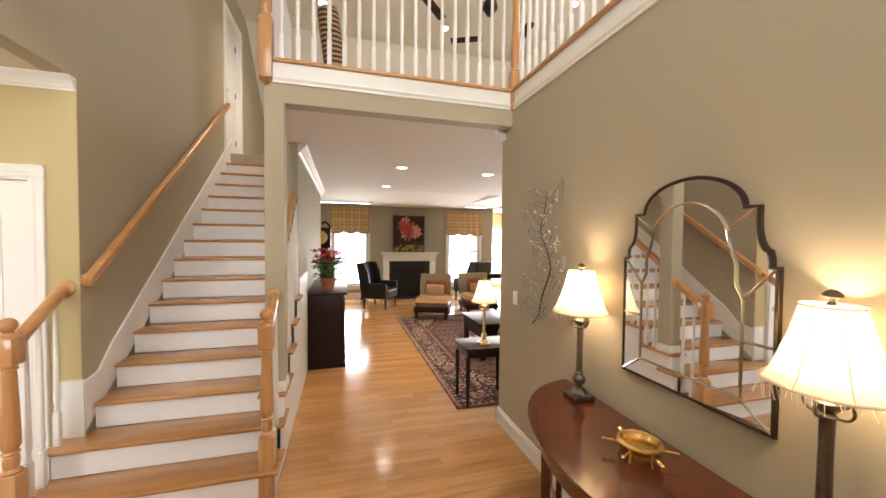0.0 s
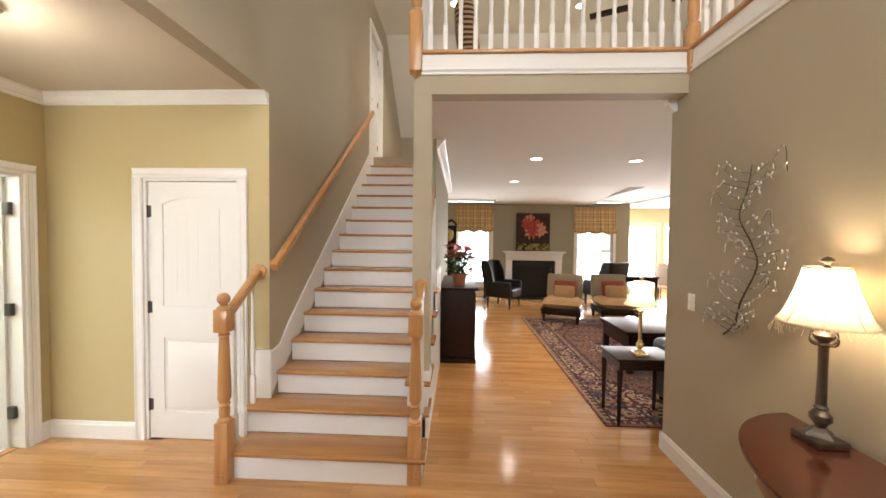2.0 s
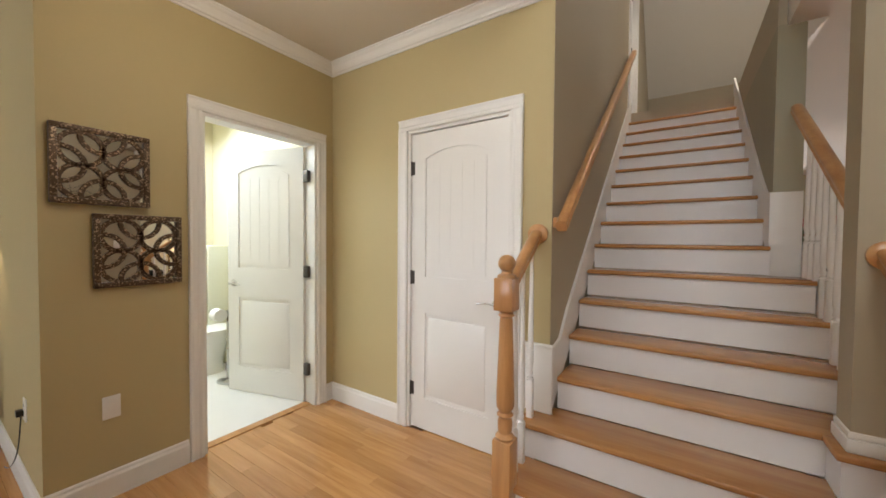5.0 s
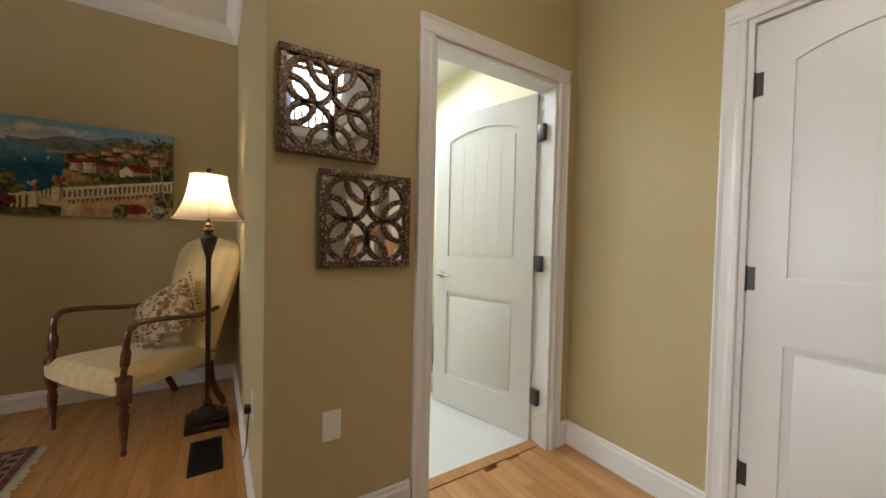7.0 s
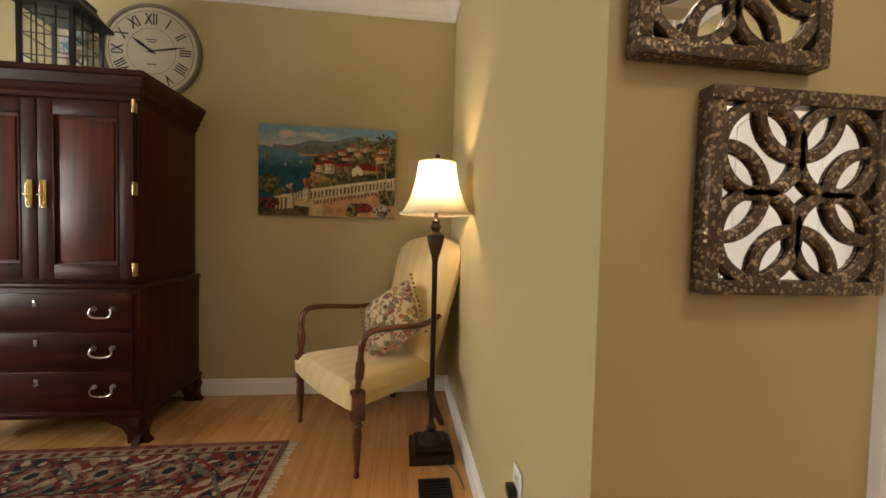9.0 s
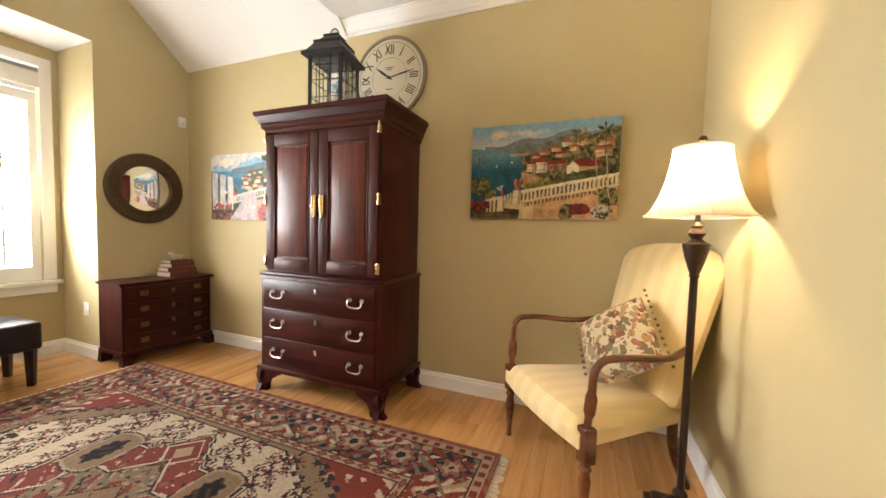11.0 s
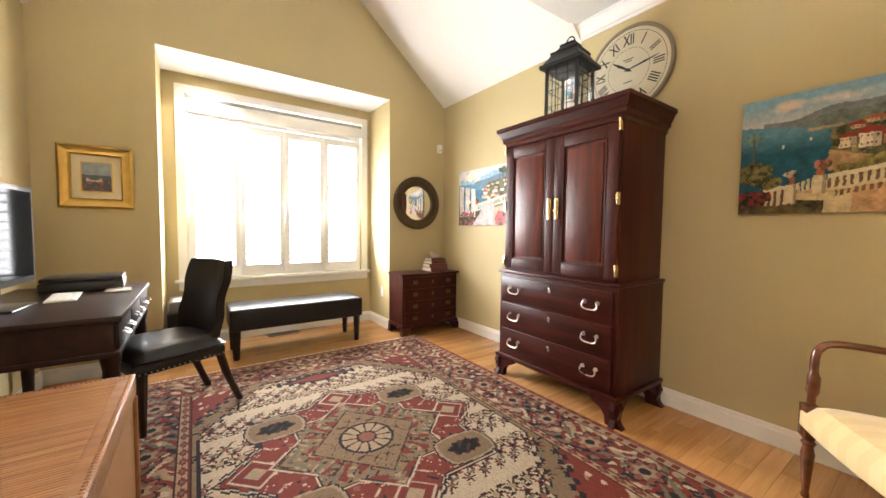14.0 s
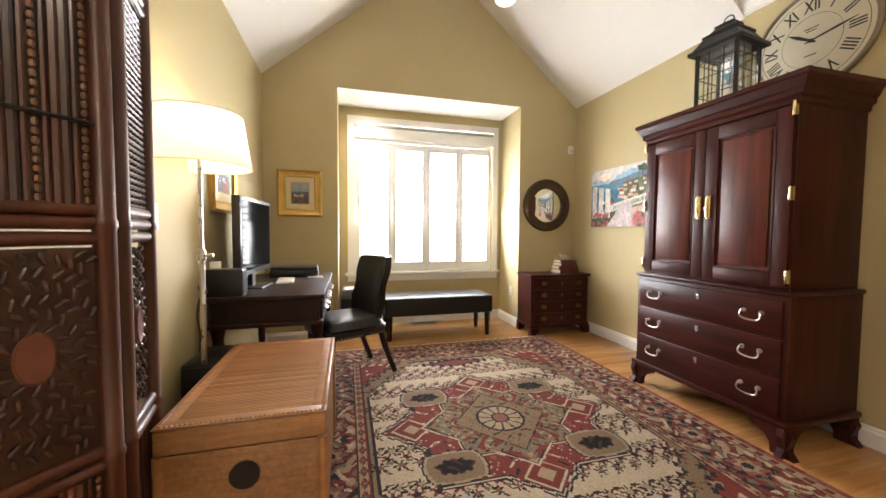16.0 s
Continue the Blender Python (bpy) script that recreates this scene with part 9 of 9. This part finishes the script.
def wing_chair(m):
    ob = thing("wing_chair", m, "black leather wing chair by the fireplace", "armchair", "wing chairs")
    part("seat", slab(-0.30, 0.30, -0.34, 0.28, 0.25, 0.46, bevel=0.05, segs=3), LEATHER, ob)
    part("backrest", add(bmesh.new(), slab(-0.32, 0.32, -0.06, 0.06, 0, 0.72, bevel=0.05, segs=3), pose(0, 0.30, 0.38, -10)), LEATHER, ob)
    for s in (-1, 1):
        part("arm", slab(min(s * 0.28, s * 0.39), max(s * 0.28, s * 0.39), -0.32, 0.30, 0.25, 0.62, bevel=0.045, segs=3), LEATHER, ob)
        wing = prism([(0.10, 0.60), (0.36, 0.60), (0.44, 1.08), (0.26, 1.08), (0.14, 0.85)], min(s * 0.29, s * 0.36), max(s * 0.29, s * 0.36), "x")
        part("wing", wing, LEATHER, ob)
        for sy in (-0.28, 0.26):
            part("leg", lathe([(0.018, 0), (0.032, 0.251)], 8, (s * 0.30, sy, 0)), DARK_WOOD, ob)
    return ob


wc1 = wing_chair(pose(0.72, 8.88, 0, 0, 0, 60))
copy_thing(wc1, pose(3.25, 9.35, 0, 0, 0, -150))
wt = thing("writing_table", pose(3.9, 9.2, 0), "small dark writing table by the window", "table")
part("tabletop", slab(-0.45, 0.45, -0.3, 0.3, 0.72, 0.75, bevel=0.006), DARK_WOOD, wt)
part("apron", slab(-0.42, 0.42, -0.27, 0.27, 0.62, 0.7195), DARK_WOOD, wt)
for sx in (-1, 1):
    for sy in (-1, 1):
        part("leg", lathe([(0.018, 0), (0.03, 0.62)], 8, (sx * 0.40, sy * 0.25, 0)), DARK_WOOD, wt)

et = thing("end_table", pose(1.28, 3.60, 0.012), "small dark wood end table on the rug", "end table")
part("tabletop", slab(-0.27, 0.27, -0.20, 0.20, 0.565, 0.59, bevel=0.005), DARK_WOOD, et)
part("apron", slab(-0.245, 0.245, -0.175, 0.175, 0.49, 0.5645), DARK_WOOD, et)
for sx in (-1, 1):
    for sy in (-1, 1):
        part("leg", lathe([(0.014, 0), (0.025, 0.491)], 4, (sx * 0.235, sy * 0.165, 0)), DARK_WOOD, et)
table_lamp("brass_table_lamp", pose(1.24, 3.51, 0.603), 0.92, "brass table lamp with lit cream shade on the end table", PALE_BRASS, False)
bulb_light(1.24, 3.51, 0.603 + 0.55, 5)
sofa = thing("sofa", pose(2.38, 3.66, 0.012, 0, 0, 90), "low black leather sofa on the rug", "sofa")
part("seat", slab(-0.35, 0.40, -0.75, 0.65, 0.10, 0.42, bevel=0.05, segs=3), LEATHER, sofa)
part("backrest", slab(-0.48, -0.28, -0.80, 0.70, 0.10, 0.80, bevel=0.08, segs=3), LEATHER, sofa)
for s in (-0.82, 0.58):
    part("arm", slab(-0.46, 0.40, s, s + 0.18, 0.06, 0.63, bevel=0.07, segs=3), LEATHER, sofa)
for sx in (-0.40, 0.34):
    for sy in (-0.72, 0.66):
        part("foot", lathe([(0.025, 0), (0.03, 0.101)], 8, (sx, sy, 0)), DARK_WOOD, sofa)
ct = thing("coffee_table", pose(2.15, 5.05, 0.012, 0, 0, 0), "wide dark wood coffee table on the rug", "coffee table")
part("tabletop", slab(-0.50, 0.50, -0.42, 0.42, 0.47, 0.51, bevel=0.008), DARK_WOOD, ct)
part("apron", slab(-0.46, 0.46, -0.38, 0.38, 0.30, 0.4695), DARK_WOOD, ct)
for sx in (-1, 1):
    for sy in (-1, 1):
        part("leg", slab(sx * 0.43 - 0.035, sx * 0.43 + 0.035, sy * 0.35 - 0.035, sy * 0.35 + 0.035, 0, 0.2995, bevel=0.005), DARK_WOOD, ct)


def recessed(x, y, z, label, watts):
    ob = thing("recessed_light", pose(x, y, z), label, "ceiling light", "recessed lights")
    part("trim_ring", lathe([(0.09, -0.001), (0.092, -0.006), (0.075, -0.008), (0.07, -0.002), (0.07, -0.001)], 28), PLASTIC_WHITE, ob)
    part("lamp_face", lathe([(0.069, -0.003), (0.0, -0.004)], 24), LAMP_GLOW, ob, "lit lamp face")
    down_light(x, y, z - 0.02, watts)


for x, y in ((0.63, 5.03), (1.94, 5.15), (3.25, 5.2), (0.63, 6.9), (3.6, 7.1)):
    recessed(x, y, Z1 - 0.012, "round recessed ceiling light, lit, in the living room", 9)
for x, y in ((-0.47, 6.32), (1.59, 6.42), (3.4, 5.2), (2.4, 1.6)):
    recessed(x, y, ZT, "round recessed ceiling light, lit, above the loft", 22)
recessed(-3.1, -3.25, AZ - 0.004, "round recessed ceiling light in the window alcove", 3)

# sunroom table, chairs and chandelier
dt = thing("breakfast_table", pose(5.6, 9.6, 0), "round pale wooden breakfast table in the sunroom", "dining table")
PALEWOOD = wood("pale_wood", (0.36, 0.22, 0.11), (0.52, 0.36, 0.2), 0.35, "x")
part("tabletop", lathe([(0.6, 0.72), (0.6, 0.75), (0.0, 0.751)], 36), PALEWOOD, dt)
part("pedestal", lathe([(0.3, 0), (0.06, 0.08), (0.05, 0.4), (0.09, 0.7195)], 18), PALEWOOD, dt)


def dining_chair(m):
    ob = thing("dining_chair", m, "pale upholstered dining chair at the breakfast table", "chair", "breakfast chairs")
    part("seat", add(bmesh.new(), cushion(0.46, 0.46, 0.09, 10, 5), pose(0, 0, 0.42)), surface("cream_cloth", (0.58, 0.48, 0.36), 0.85), ob)
    part("backrest", add(bmesh.new(), slab(-0.21, 0.21, -0.02, 0.02, 0, 0.45, bevel=0.015), pose(0, 0.23, 0.52, -8)), surface("cream_cloth", (0.58, 0.48, 0.36), 0.85), ob)
    for sx in (-1, 1):
        for sy in (-1, 1):
            part("leg", lathe([(0.014, 0), (0.022, 0.44)], 8, (sx * 0.19, sy * 0.19, 0)), DARK_WOOD, ob)
    return ob


dc = dining_chair(pose(4.85, 9.3, 0, 0, 0, 110))
for x, y, rz in ((5.3, 8.75, 160), (6.3, 9.2, -120), (5.5, 10.4, 0)):
    copy_thing(dc, pose(x, y, 0, 0, 0, rz))
chd = thing("chandelier", pose(5.45, 9.6, 0), "white glass chandelier over the breakfast table", "chandelier")
part("stem", lathe([(0.05, 2.598), (0.05, 2.58), (0.01, 2.57), (0.01, 1.95), (0.04, 1.92), (0.0, 1.88)], 12), NICKEL, chd)
for k in range(5):
    a = 2 * math.pi * k / 5
    c, d = math.cos(a), math.sin(a)
    arm_ = part("arm", tube(curve([(0.02 * c, 0.02 * d, 1.95), (0.15 * c, 0.15 * d, 1.88), (0.27 * c, 0.27 * d, 1.96)]), 0.008, 8), NICKEL, chd)
    part("glass_shade", lathe([(0.03, 1.97), (0.06, 2.02), (0.075, 2.08), (0.07, 2.085)], 16, (0.27 * c, 0.27 * d, 0)), glow("lit_glass", (1.0, 0.93, 0.8), 2.5), arm_, "lit glass shade")

# ---- loft ----
STR, sx_, sp2 = nodes_of("brown_stripe")
sc_ = sx_.nodes.new("ShaderNodeTexCoord")
sv = sx_.nodes.new("ShaderNodeTexWave")
sv.bands_direction = "Z"
sv.inputs["Scale"].default_value, sv.inputs["Distortion"].default_value = 5.5, 0.6
link(sx_, sc_.outputs["Object"], sv.inputs["Vector"])
sr = sx_.nodes.new("ShaderNodeValToRGB")
sr.color_ramp.elements[0].color, sr.color_ramp.elements[1].color = (0.06, 0.022, 0.014, 1), (0.42, 0.28, 0.16, 1)
sr.color_ramp.elements[0].position, sr.color_ramp.elements[1].position = 0.45, 0.6
link(sx_, sv.outputs["Fac"], sr.inputs["Fac"])
link(sx_, sr.outputs["Color"], sp2.inputs["Base Color"])
sp2.inputs["Roughness"].default_value = 0.9
lc = thing("striped_chaise", pose(0.05, 4.85, ZU), "brown and cream striped chaise in the loft", "chaise")
part("seat", slab(-0.1, 1.0, -0.32, 0.32, 0.12, 0.62, bevel=0.06, segs=3), STR, lc)
part("backrest", add(bmesh.new(), slab(-0.12, 0.12, -0.32, 0.32, 0, 1.18, bevel=0.09, segs=3), pose(-0.22, 0, 0.30, 0, -8)), STR, lc)
for x in (-0.2, 0.9):
    for y in (-0.25, 0.25):
        part("foot", lathe([(0.02, 0), (0.03, 0.121)], 8, (x, y, 0)), DARK_WOOD, lc)
fan = thing("ceiling_fan", pose(1.9, 5.05, 0, 0, 0, 12), "dark ceiling fan with five blades above the loft", "ceiling fan")
part("downrod", lathe([(0.06, ZT), (0.06, ZT - 0.04), (0.012, ZT - 0.06), (0.012, 5.10)], 14), IRON, fan)
part("motor", lathe([(0.04, 5.12), (0.10, 5.10), (0.11, 5.02), (0.07, 4.97), (0.05, 4.93), (0.0, 4.92)], 20), IRON, fan)
for k in range(5):
    m = Matrix.Rotation(2 * math.pi * k / 5, 4, "Z")
    part("blade", add(bmesh.new(), slab(0.14, 0.66, -0.065, 0.065, 5.03, 5.04, bevel=0.003), m @ pose(0, 0, 0, 8)), DARK_WOOD, fan)


# ---- floor boards last ----
lay_boards()
